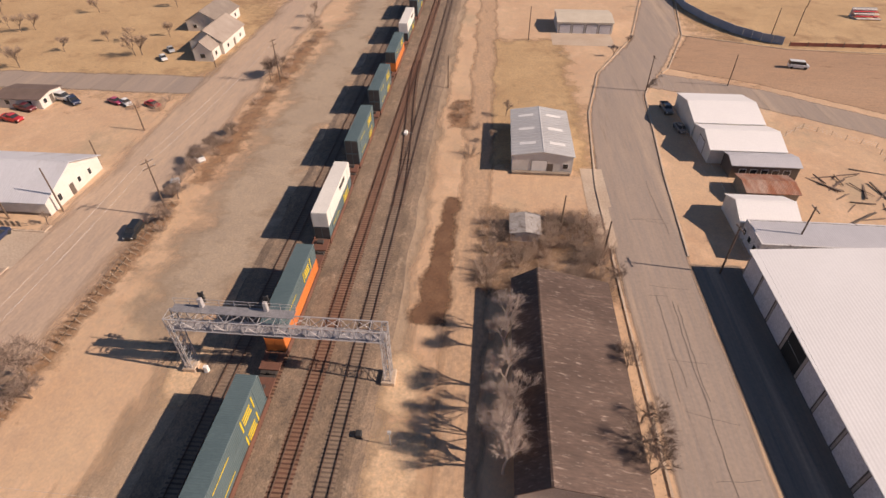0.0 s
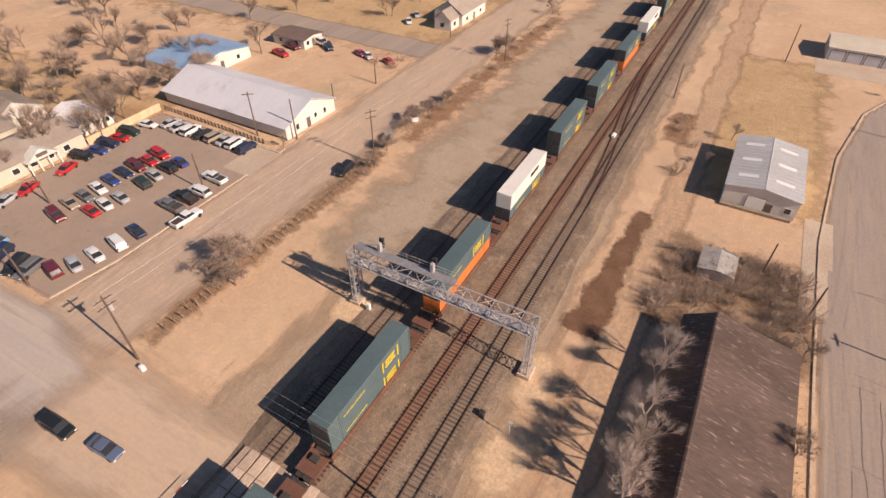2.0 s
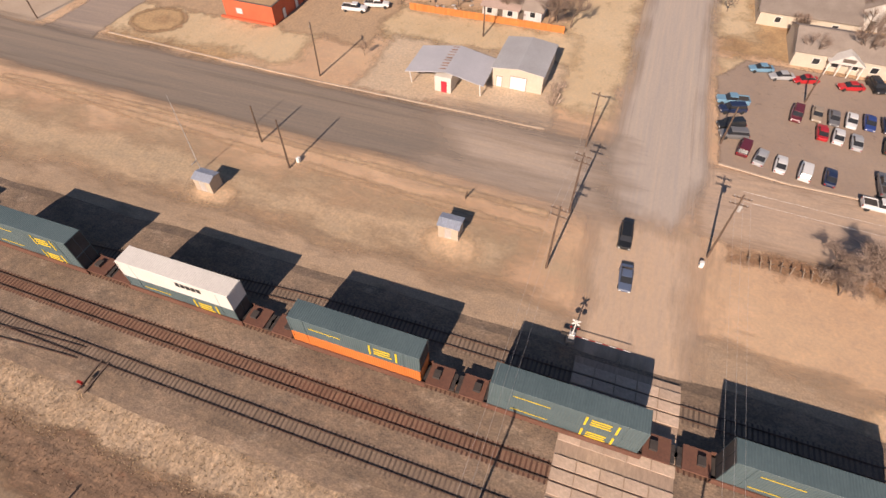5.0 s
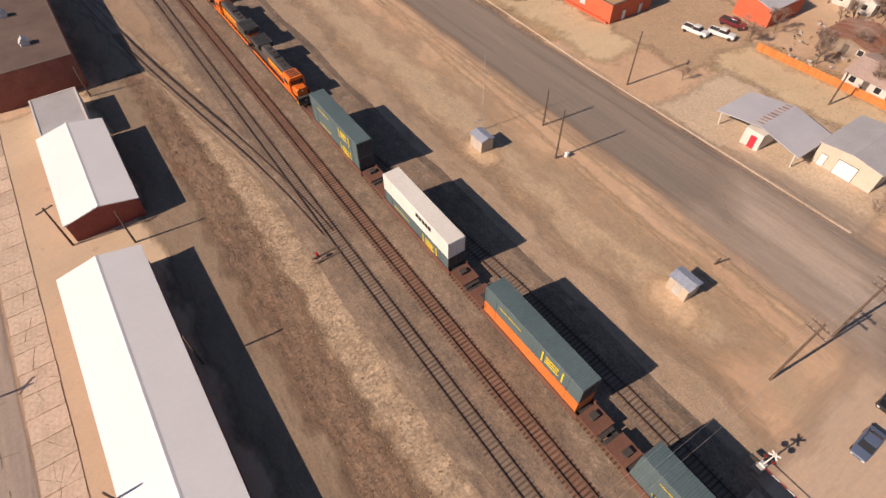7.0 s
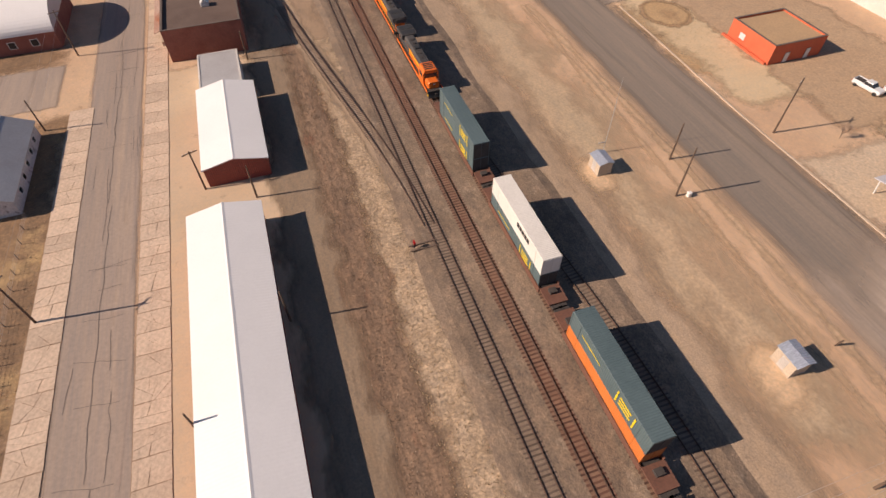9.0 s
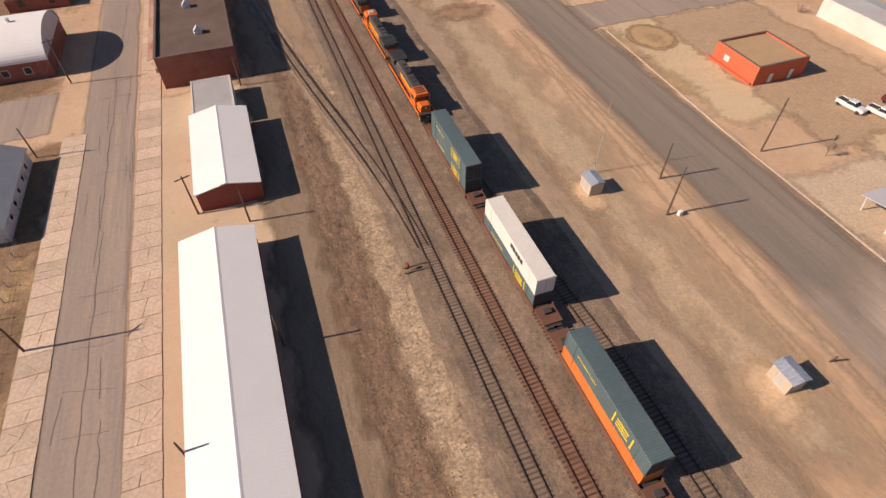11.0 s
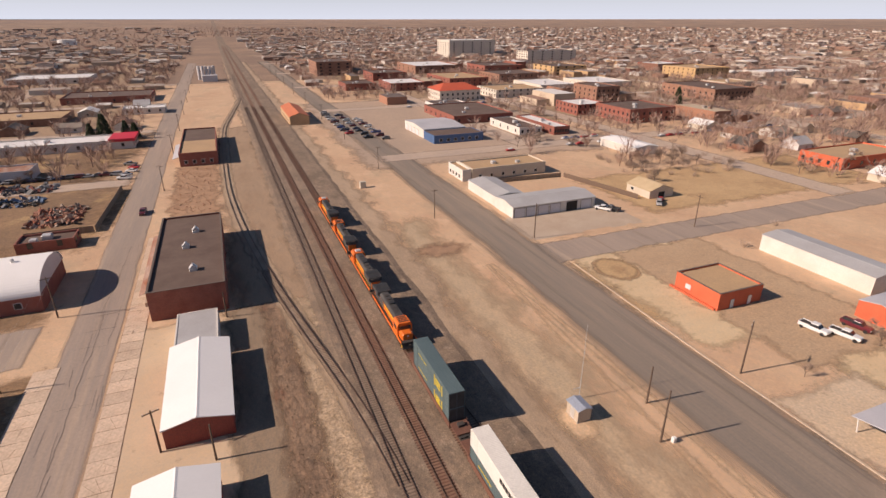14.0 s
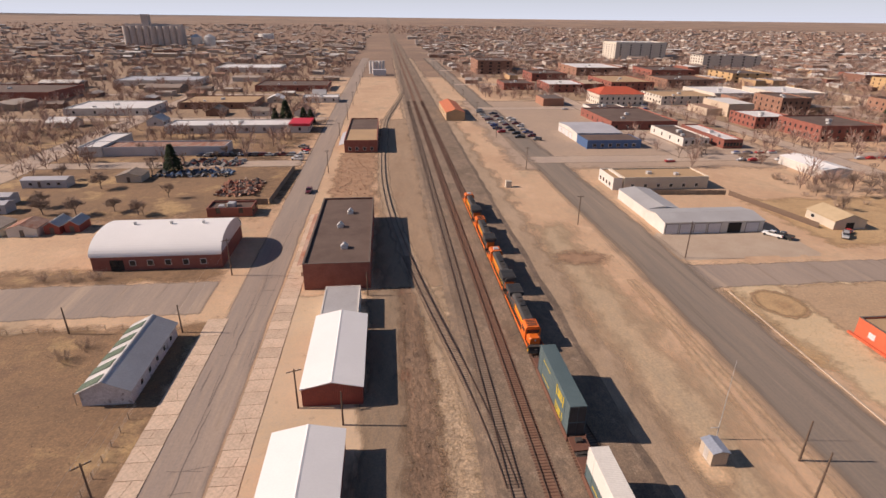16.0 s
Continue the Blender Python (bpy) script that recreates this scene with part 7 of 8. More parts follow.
for x, y, h in ((4.3, 50.5, 8.6), (4.2, 47.6, 7.6), (4.4, 41.5, 9.0), (4.3, 38.0, 8.2), (4.3, 32.0, 9.4), (3.9, 34.2, 8.0), (3.9, 30.2, 8.4)):
    tree("pale", x, y, h, "beside the brown roof")
for x, y, h in ((19.9, 45.2, 6.8), (19.8, 34.4, 8.0), (19.6, 30.6, 7.4), (20.6, 38.0, 6.6), (20.6, 62.5, 5.6)):
    tree("wide", x, y, h, "between the roof and the street")
for k in range(120):
    tree("bush", rng_t.uniform(0.5, 20.6), rng_t.uniform(59.5, 79), rng_t.uniform(1.5, 3.6), "in the brush behind the roof")
for x, y, h in ((-58.6, 136.0, 7.6), (-57, 140, 6.4), (-88.4, -48.6, 3.4), (-119.5, -16.6, 9.0), (-114.5, -14.8, 8.0), (-122, -22.5, 8.0), (4.6, 119, 4.6), (1.6, 106, 3.6), (36, 160, 4.0), (41.5, 168, 4.4),
                (-77.0, 69.8, 3.2), (-104.6, 150, 6.6), (-128, 152, 5.6), (-150, 170, 7), (-112, 162, 5), (-170, 145, 6), (-140, 190, 6.5), (-58, 178, 5.5), (-61, 190, 6), (-133.4, -232, 7), (-144, -231.6, 7.5), (-139, -234, 6)):
    tree("wide", x, y, h, "")
for x, y in ((-59.0, 80.6), (-60.4, 86.0), (-57.2, 96.0), (-58.0, 100.0), (-57.4, 104.5), (-60.2, 90.4), (-55.6, 69.8), (-57.6, 33.6), (-58.6, 42.4), (-3.0, 100), (-2.0, 112.5), (-5.8, 118), (-6.6, 122.0), (-84.6, -9.0), (-88.4, -9.4), (60, -88), (58, -92), (70, -122), (76, -121.5), (82, -122), (-86, 116.4), (-79.6, 116.0), (-80, 121), (-128.8, -96), (-152, -104.6)):
    tree("bush", x, y, rng_t.uniform(1.8, 3.4), "")
for k in range(18):
    tree("bush", rng_t.uniform(-58.5, -54), 100 + 85 * rng_t.random(), rng_t.uniform(1.2, 2.6), "in the weedy strip")
for k in range(58):
    tree("light", rng_t.uniform(-235, -112), rng_t.choice((rng_t.uniform(52, 112), rng_t.uniform(20, 60))), rng_t.uniform(7, 11.5), "among the small houses")
for k in range(30):
    tree("light", rng_t.uniform(-165, -112), rng_t.uniform(-48, -18), rng_t.uniform(4, 7), "in the back yards")
for k in range(9):
    tree("light", rng_t.uniform(-205, -148), rng_t.uniform(-205, -152), rng_t.uniform(5, 8), "in the overgrown lot")
for k in range(46):
    tree("bush", rng_t.uniform(-205, -150), rng_t.uniform(-200, -156), rng_t.uniform(2.5, 4.5), "in the overgrown lot")
for k in range(30):
    tree("light", rng_t.uniform(72, 190), rng_t.uniform(-300, -158), rng_t.uniform(4, 8), "behind the salvage yard")
for k in range(44):
    tree("light", rng_t.uniform(-300, -95), rng_t.uniform(140, 330), rng_t.uniform(4, 8), "in the dry field")
for k in range(20):
    tree("light", rng_t.uniform(-290, -190), rng_t.uniform(-160, -60), rng_t.uniform(4.5, 9), "by the western houses")


for x, y, h in ((-117, 62, 10), (-147, 66, 11), (-122, 70, 10.5), (-117.5, 106, 10), (-150, 60, 9), (-126.5, 62, 9.5), (-143, 83, 11), (-141, 126, 8), (-103, 151, 8), (-133, 139, 8.5), (-149, 38, 10), (-163, 33, 9),
                (-132, 20, 5), (-111.5, -16, 9.5), (-113, -11.5, 8.5), (-118, -24, 9), (-134, -29, 9), (-142, -37, 8), (-137, -10, 6), (-118, -49, 6.5), (-111, -50, 6), (-140, -50, 8), (-126, 33, 6)):
    tree("wide", x, y, h, "standing over the small houses")


def evergreen(x, y, h):
    rng = random.Random(int(x * 10))
    top = thing("evergreen_tree", x, y, "dark green evergreen tree with an uneven crown", "tree", "evergreen trees")
    part("trunk", Geo().tube((0, 0, 0), (0, 0, h * 0.9), h * 0.025, 0.03, 6), BARK, top)
    g = Geo()
    for k in range(2600):
        z = h * (0.10 + 0.86 * rng.random() ** 1.2)
        r = (1 - z / h) ** 0.8 * h * 0.31 * rng.uniform(0.35, 1.1) + 0.05
        a = rng.uniform(0, 6.283)
        p = Vector((math.cos(a) * r, math.sin(a) * r, z))
        d = Vector((math.cos(a), math.sin(a), rng.uniform(-0.6, 0.3))).normalized() * h * 0.06
        s = d.cross(Vector((rng.uniform(-1, 1), rng.uniform(-1, 1), 1))).normalized() * h * 0.026
        g.add([p - s, p + s, p + d], [(0, 1, 2)])
    part("crown", g, EVERGREEN, top)


for x, y, h in ((86.3, -220.4, 11.8), (59.8, -331, 13.5), (66, -330, 9), (44.7, -325, 9), (50, -333, 9), (-330, -330, 11), (-302, -300, 9), (-300, -150, 8)):
    evergreen(x, y, h)


for x, y, h in ((-58.6, 38.4, 8.6), (-55.6, 35.2, 5.4), (-60.0, 34.6, 5.6), (-59.4, 92.6, 5.0), (-58.4, 88.6, 4.4), (-56.8, 72.5, 4.4), (-57.5, 79.5, 5.0), (-58.2, 97.5, 5.2), (-57.0, 105.0, 4.4), (-59.0, 138.5, 6.6), (-120.5, -21.0, 9.6), (-116.0, -25.0, 8.8), (-125.5, -16.0, 9.2), (-131.0, -24.5, 8.8), (-117.5, 86.5, 9.8), (-121.0, 78.0, 9.2), (-128.0, 66.0, 9.4), (-136.0, 59.0, 9.6), (-147.0, 70.0, 9.2), (-138.0, 84.0, 8.8), (-156.0, 56.0, 9.2), (-127, 96, 8.6), (-165, 84, 9.2), (-172, 62, 9.6), (-151, 95, 9.0), (103.8, -198.1, 8.0), (79.2, -168.5, 6.4), (98.2, -169.5, 7.6), (108.4, -170.3, 7.4), (88.0, -172.5, 6.4), (113.5, -178.0, 7.0), (96.5, -227.5, 7.4), (127.2, -240.0, 6.6), (-158.9, -222.5, 6.6), (-166.0, -220.0, 6.0), (-144.4, -239.5, 7.0), (-151.3, -240.0, 7.4), (-154.9, -172.9, 5.6), (-163.0, -176.0, 5.2), (-180.8, -178.2, 6.4), (-172.0, -170.0, 5.4), (-189.0, -186.0, 6.0), (-132.1, -332.0, 6.4), (-134, -9.5, 7.6), (-142, -40, 8.2)):
    tree("spread", x, y, h, "beside the houses" if abs(x) > 70 else "beside the street")


# low weed tufts along the tracks and verges
def tufts(name, spots, material, label, size):
    rng = random.Random(name)
    g = Geo()
    for x0, y0, x1, y1, n in spots:
        for _ in range(n):
            p = Vector((rng.uniform(x0, x1), rng.uniform(y0, y1), 0))
            for _ in range(5):
                a = rng.uniform(0, 6.283)
                d = Vector((math.cos(a) * 0.8, math.sin(a) * 0.8, rng.uniform(0.4, 1.2))) * size * rng.uniform(0.4, 1)
                s = Vector((-math.sin(a), math.cos(a), 0)) * size * 0.16
                g.add([p - s, p + s, p + d], [(0, 1, 2)])
    return tagged(new(name, mesh_of(name, g, material)), label, "weeds", "", "stuff")


tufts("weeds", [(-7.6, 114, -4.4, 127, 260), (-6.6, -110, -1.6, -4, 2600), (-59.6, 23, -57.2, 78, 600), (-58, 86, -54, 175, 500), (0, 60, 21, 81, 900)], SCRUB_TUFT, "dense low dead brown weeds in tangled tufts", 0.26)
tufts("dry_grass_tufts", [(-11.2, -112, -6.0, 0, 3200), (-112, -47, -98, -12, 500), (38, -97, 95, -32, 900), (0, 97, 21, 168, 1500), (-92, -103, -79, -74, 400), (19, 27, 21.6, 60, 260)], GRASS_TUFT, "short dry golden grass tufts on the verges", 0.26)


# ---- the town behind ----
def windows_grid(side, width, floors, n, first=1.2, step=3.4, ww=1.3, hh=1.7):
    return [("pane", side, -width / 2 + width * (i + 0.5) / n, ww, first + step * f, first + step * f + hh) for f in range(floors) for i in range(n)]


GOLD_BRICK = mat("gold_brick", (0.52, 0.34, 0.17), (0.46, 0.30, 0.15), 0.3, 4.0, 0.85)
PALE_STONE = mat("pale_stone", (0.62, 0.56, 0.48), (0.56, 0.50, 0.43), 0.3, 4.0, 0.85)
RED_TILE = mat("red_tile_roof", (0.52, 0.10, 0.05), (0.45, 0.09, 0.045), 0.4, 4.0, 0.8)
WHITE_FLAT = mat("white_membrane_roof", (0.72, 0.71, 0.70), (0.65, 0.63, 0.62), 0.1, 3.0, 0.7, grime=0.1)
TOWN = [  # x0, y0, x1, y1, height, wall, roof, floors, windows on the long sides, words
    (-262, -296, -227, -262.5, 8.5, BRICK, TAR_ROOF, 2, 8, "large red brick block with a flat roof"),
    (-240, -326, -216, -300, 7.0, BRICK, WHITE_FLAT, 2, 6, "red brick building joined to a larger block"),
    (-283, -372, -262, -342, 12.0, BROWN_BRICK, TAR_ROOF, 3, 5, "tall dark brick theatre block"),
    (-394, -372, -352, -316, 9.0, BROWN_BRICK, TAR_ROOF, 2, 10, "long brown brick building with rows of windows"),
    (-168, -352, -128, -300, 5.0, BRICK, TAR_ROOF, 1, 6, "low brick workshop with a dark roof"),
    (-176, -292, -166, -250, 4.6, BRICK, WHITE_FLAT, 1, 6, "narrow brick and white shop row"),
    (-162, -292, -148, -256, 4.2, WHITE_WALL, TAR_ROOF, 1, 4, "low pale building with a dark roof"),
    (-160, -372, -136, -356, 4.6, WHITE_WALL, TAR_ROOF, 1, 5, "low white shop with a dark roof"),
    (-250, -430, -205, -395, 6.5, PALE_STONE, GRAVEL_ROOF, 2, 7, "pale stone building with tall windows"),
    (-300, -470, -262, -420, 5.5, PALE_STONE, WHITE_FLAT, 1, 6, "wide hall with a bright white roof"),
    (-360, -470, -318, -420, 5.5, PALE_STONE, WHITE_FLAT, 1, 6, "wide hall with a bright white roof"),
    (-395, -585, -352, -540, 10.0, GOLD_BRICK, TAR_ROOF, 3, 8, "gold brick office block with many windows"),
    (-518, -500, -470, -452, 11.0, GOLD_BRICK, GRAVEL_ROOF, 3, 7, "gold brick block with a plain wall"),
    (-500, -745, -418, -712, 17.0, PALE_STONE, TAR_ROOF, 5, 9, "pale five-storey office block"),
    (-450, -935, -366, -880, 27.0, PALE_STONE, WHITE_FLAT, 7, 9, "tall pale office block of seven storeys"),
    (-144, -690, -104, -636, 15.0, BROWN_BRICK, TAR_ROOF, 4, 8, "brown brick block of four storeys beside the tracks"),
    (-185, -600, -148, -560, 8.0, BRICK, TAR_ROOF, 2, 6, "red brick commercial block with a dark roof"),
    (-132, -520, -104, -488, 6.0, BRICK, TAR_ROOF, 1, 5, "low red brick shop beside the street"),
    (-172, -510, -140, -470, 7.0, BRICK, WHITE_FLAT, 2, 5, "brick shop with a white roof"),
    (-460, -400, -425, -372, 6.0, CREAM_WALL, GRAVEL_ROOF, 1, 5, "cream low building with a tan roof"),
    (-310, -545, -262, -500, 8.0, BROWN_BRICK, TAR_ROOF, 2, 7, "brown brick shop block with a dark roof"),
    (-240, -540, -200, -480, 8.0, BRICK, GRAVEL_ROOF, 2, 7, "red brick shop block with a tan roof"),
    (-340, -640, -290, -590, 9.0, BRICK, TAR_ROOF, 2, 7, "brick commercial block with a dark roof"),
    (-270, -690, -215, -620, 9.0, BROWN_BRICK, WHITE_FLAT, 2, 7, "brown brick commercial block with a white roof"),
    (-560, -600, -520, -560, 7.0, BRICK, WHITE_FLAT, 2, 6, "brick block with a white roof"),
    (-620, -470, -560, -440, 5.0, WHITE_WALL, WHITE_FLAT, 1, 6, "long low white store with a pale roof"),
    (73.5, -262, 134, -249, 4.2, TIN_X, RUST, 1, 0, "long low tin shop with a rusted roof"),
    (126, -280, 136, -248, 4.6, WHITE_WALL, WHITE_FLAT, 1, 0, "white metal end building of the tin shop"),
    (43, -318, 118, -300, 4.4, WHITE_WALL, WHITE_FLAT, 1, 8, "long white shop with a red front"),
    (43.2, -172, 57, -164.6, 3.0, BRICK, TAR_ROOF, 1, 2, "low dark brick garage behind the hall"),
    (36, -430, 62, -414, 4.0, WHITE_WALL, WHITE_FLAT, 1, 4, "small white office building by the street"),
    (50, -520, 110, -480, 5.0, BRICK, TAR_ROOF, 1, 6, "long brick warehouse with a dark roof"),
    (90, -420, 140, -385, 4.5, BROWN_BRICK, GRAVEL_ROOF, 1, 5, "low tan block building with a flat roof"),
    (240, -470, 320, -420, 7.0, BRICK, TAR_ROOF, 1, 7, "long red brick factory with a dark roof"),
    (150, -395, 200, -360, 4.5, WHITE_WALL, WHITE_FLAT, 1, 4, "white metal warehouse with a flat roof"),
    (170, -560, 240, -520, 5.0, WHITE_WALL, TIN_X, 1, 5, "pale metal warehouse with a grey roof"),
    (120, -700, 190, -650, 5.5, WHITE_WALL, WHITE_FLAT, 1, 5, "white metal warehouse with a flat roof"),
    (-278, -160, -236, -141, 5.0, ORANGE_WALL, GRAVEL_ROOF, 1, 5, "orange brick house with a tan roof"),
]
for x0, y0, x1, y1, h, wall, roof, floors, n, words in TOWN:
    items = []
    if n:
        k, ww = (n, 1.3) if y1 > -540 else ((n + 1) // 2, 2.8)
        items = windows_grid("n", x1 - x0, floors, k, ww=ww) + windows_grid("e" if x0 < 0 else "w", y1 - y0, floors, k, ww=ww)
    flat("town_building", x0, y0, x1, y1, h, wall, roof, words, "building", "town buildings", items, 0.6, ((0, 0, 1.2), ((x1 - x0) * 0.2, (y1 - y0) * 0.25, 0.9)) if n else ())
court = thing("courthouse", -172, -404, "pale stone courthouse under a red tiled hip roof", "courthouse")
part("wall", Geo().box(-17, -13, 0, 17, 13, 8.5), PALE_STONE, court)
part("hip_roof", Geo().loft([[(-18, -14, 8.5), (18, -14, 8.5), (18, 14, 8.5), (-18, 14, 8.5)], [(-9, -1, 12.6), (9, -1, 12.6), (9, 1, 12.6), (-9, 1, 12.6)]]), RED_TILE, court)
openings(court, 17, 13, windows_grid("n", 34, 2, 8) + windows_grid("e", 26, 2, 6))
red_front = thing("red_shop_front", 43.5, -309, "bright red canopy of the white shop", "canopy")
part("fascia", Geo().box(-1.4, -9, 3.6, 10, 9.4, 5.0), SIGN_RED, red_front)
part("post", Geo().box(-1.2, 8.6, 0, -0.9, 8.9, 3.6), WHITE, red_front)


def grain_elevator():
    top = thing("grain_elevator", 470, -1245, "tall pale concrete grain elevator with rows of silos", "grain elevator")
    # concrete tone raised so that distance haze is part of the colour
    m = mat("haze_lifted_concrete", (0.47, 0.41, 0.38), (0.52, 0.46, 0.42), 0.02, 1.0, 0.9, stretch=(1, 1, 0.2))
    for k in range(9):
        part("silo", Geo().tube((-52 + k * 13, 0, 0), (-52 + k * 13, 0, 38), 6.8, 6.8, 16).tube((-52 + k * 13, 13, 0), (-52 + k * 13, 13, 38), 6.8, 6.8, 16), m, top)
    part("gallery", Geo().box(-56, 2, 38, 54, 11, 42), m, top)
    part("head_house", Geo().box(6, 0, 38, 20, 13, 60), m, top)
    for k in range(2):
        part("steel_bin", Geo().tube((-88 + k * 26 - 20, 10, 0), (-88 + k * 26 - 20, 10, 18), 11, 11, 18).tube((-88 + k * 26 - 20, 10, 18), (-88 + k * 26 - 20, 10, 24), 11, 1, 18), GALV, top)


grain_elevator()
tank = thing("storage_tank", 330, -1650, "squat white storage tank far off", "tank")
part("shell", Geo().tube((0, 0, 0), (0, 0, 14), 20, 20, 24), WHITE, tank)
silo_group = thing("batch_plant", 10, -640, "rusty cement plant with small silos beside the tracks", "plant")
for k in range(5):
    part("silo", Geo().tube((-7 + 3.6 * k, 2 * (k % 2), 0), (-7 + 3.6 * k, 2 * (k % 2), 14), 1.6, 1.6, 10), PEELING, silo_group)
part("shed", Geo().box(-10, 10, 0, 4, 22, 6), TIN_X, silo_group)

# town streets
STREET = mat("town_street", (0.40, 0.315, 0.26), (0.46, 0.355, 0.275), 0.05, 2.0, 0.92, bump=0.1, fade=0.3)
for k, y in enumerate((-232, -382, -532, -682, -850, -1040, -1260)):
    sheet(f"street_{k + 1}", rect(-900, y - 6, -62, y + 6), STREET, 0.30 + 0.005 * k, "straight town street running west", "road", 0.4, 12, 100 + k, 1.0)
for k, x in enumerate((-140, -205, -325, -405, -545, -650)):
    sheet(f"street_{k + 21}", rect(x - 6, -1500, x + 6, -232 if x > -200 else -118), STREET, 0.34 + 0.005 * k, "straight town street running south", "road", 0.4, 12, 120 + k, 1.0)
for k, y in enumerate((-232, -345, -460, -600)):
    sheet(f"street_{k + 41}", rect(37, y - 5, 700, y + 5), STREET, 0.38 + 0.005 * k, "straight dirt-edged street running east", "road", 0.5, 12, 140 + k, 1.2)
sheet("street_51", [(143, -170), (159, -170), (156, -420), (156, -900), (146, -900), (143, -420)], STREET, 0.40, "long street on the industrial side", "road", 0.5, 12, 150, 1.2)

# houses: a few built once, then copied along the streets
rng_h = random.Random(5)
ROOFS = [SHINGLE, TIN, WHITE_FLAT, mat("rust_brown_shingle", (0.25, 0.13, 0.085), (0.30, 0.165, 0.11), 0.3, 4.0, 0.9, vary=0.2), mat("dark_shingle", (0.105, 0.088, 0.078), (0.14, 0.118, 0.102), 0.3, 4.0, 0.9, vary=0.2)]
WALLS = [WHITE_WALL, CREAM_WALL, BROWN_BRICK, PEELING]
TEMPLATES = []
WORDS = ["white house with a grey shingle roof", "cream house with a tin roof", "brick house with a pale roof", "white house with a rusty brown roof", "cream house with a dark roof", "weathered house with a grey roof"]
for k in range(6):
    w, d = rng_h.uniform(10, 15), rng_h.uniform(8, 11)
    t = gable("house", -w / 2, -d / 2, w / 2, d / 2, 2.9, 4.8 + 0.3 * k % 1, "x", WALLS[k % 4], ROOFS[(k * 2) % 5], "small " + WORDS[k] + " on a dry lot", "house", "town houses", 0.4,
              items=[("pane", "n", -w / 4, 1.3, 1, 2.1), ("pane", "n", w / 3, 1.3, 1, 2.1), ("pane", "e", 0, 1.2, 1, 2.1)])
    TEMPLATES.append(t)
taken = [(b[0] - 8, b[1] - 8, b[2] + 8, b[3] + 8) for b in TOWN] + [(-200, -425, -50, -215), (-20, -2000, 44, 400), (-76, -2000, 0, 400), (-215, -230, -76, -105)]
free = lambda x, y: not any(a < x < c and b < y < d for a, b, c, d in taken)
used_template = set()
spots = []
for bx in range(-880, 720, 24):
    for by in range(-1500, -60, 30):
        x, y = bx + rng_h.uniform(-5, 5), by + rng_h.uniform(-6, 6)
        far = math.hypot(x, y)
        if -230 < x < 90 and y > -330 or (x > 60 and y > -300) or -430 < x < -108 and -700 < y < -240 or not free(x, y) or rng_h.random() > (0.62 if x < 0 else 0.4):
            continue
        ahead = -y / max(far, 1)
        if ahead < 0.42 and x < 0 or ahead < 0.68 and x > 0:
            continue
        spots.append((far, x, y))
for bx in range(-460, -240, 26):
    for by in range(20, 330, 32):
        if rng_h.random() < 0.4:
            spots.append((0, bx + rng_h.uniform(-5, 5), by + rng_h.uniform(-6, 6)))
spots.sort()
rest_wall, rest_roof = Geo(), Geo()
for n, (far, x, y) in enumerate(spots):
    turn = rng_h.choice((0, 90, 180, 270)) + rng_h.uniform(-3, 3)
    if n < 60:
        t = n % 6
        m = pose(x, y, 0.0, 0, 0, turn)
        if t in used_template:
            copy_thing(TEMPLATES[t], m)
        else:
            TEMPLATES[t].matrix_world = m
            used_template.add(t)
    else:
        w, d, h = rng_h.uniform(4.5, 8), rng_h.uniform(4, 6), rng_h.uniform(2.6, 3.4)
        if rng_h.random() < 0.1:
            w, d, h = w * 2.2, d * 1.8, h * 1.5
        m = pose(x, y, 0, 0, 0, turn)
        rest_wall.add([m @ Vector(p) for p in ((-w, -d, 0), (w, -d, 0), (w, d, 0), (-w, d, 0), (-w, -d, h), (w, -d, h), (w, d, h), (-w, d, h))], [(0, 1, 5, 4), (1, 2, 6, 5), (2, 3, 7, 6), (3, 0, 4, 7)])
        r = h + rng_h.uniform(0.4, 2.2)
        rest_roof.add([m @ Vector(p) for p in ((-w - .4, -d - .4, h), (w + .4, -d - .4, h), (w + .4, d + .4, h), (-w - .4, d + .4, h), (-w, 0, r), (w, 0, r))], [(0, 1, 5, 4), (2, 3, 4, 5), (1, 2, 5), (3, 0, 4)])


def island_mat(name, colours, rough=0.9):
    """Flat tones that differ from piece to piece."""
    m = bpy.data.materials.new(name)
    m.use_nodes = True
    t = m.node_tree
    geo_n = t.nodes.new("ShaderNodeNewGeometry")
    ramp_n = t.nodes.new("ShaderNodeValToRGB")
    ramp_n.color_ramp.interpolation = "CONSTANT"
    while len(ramp_n.color_ramp.elements) < len(colours):
        ramp_n.color_ramp.elements.new(0.5)
    for i, c in enumerate(colours):
        ramp_n.color_ramp.elements[i].position = i / len(colours)
        ramp_n.color_ramp.elements[i].color = (*c, 1)
    t.links.new(geo_n.outputs["Random Per Island"], ramp_n.inputs[0])
    b = t.nodes["Principled BSDF"]
    t.links.new(ramp_n.outputs[0], b.inputs["Base Color"])
    b.inputs["Roughness"].default_value = rough
    return m


FAR_ROOF = island_mat("far_roofs", [(0.28, 0.22, 0.185), (0.42, 0.37, 0.33), (0.17, 0.135, 0.115), (0.60, 0.57, 0.54), (0.25, 0.195, 0.165), (0.32, 0.185, 0.13), (0.36, 0.30, 0.26)])
FAR_WALL = island_mat("far_walls", [(0.42, 0.37, 0.32), (0.34, 0.27, 0.21), (0.25, 0.145, 0.105), (0.52, 0.48, 0.44), (0.30, 0.24, 0.19)])
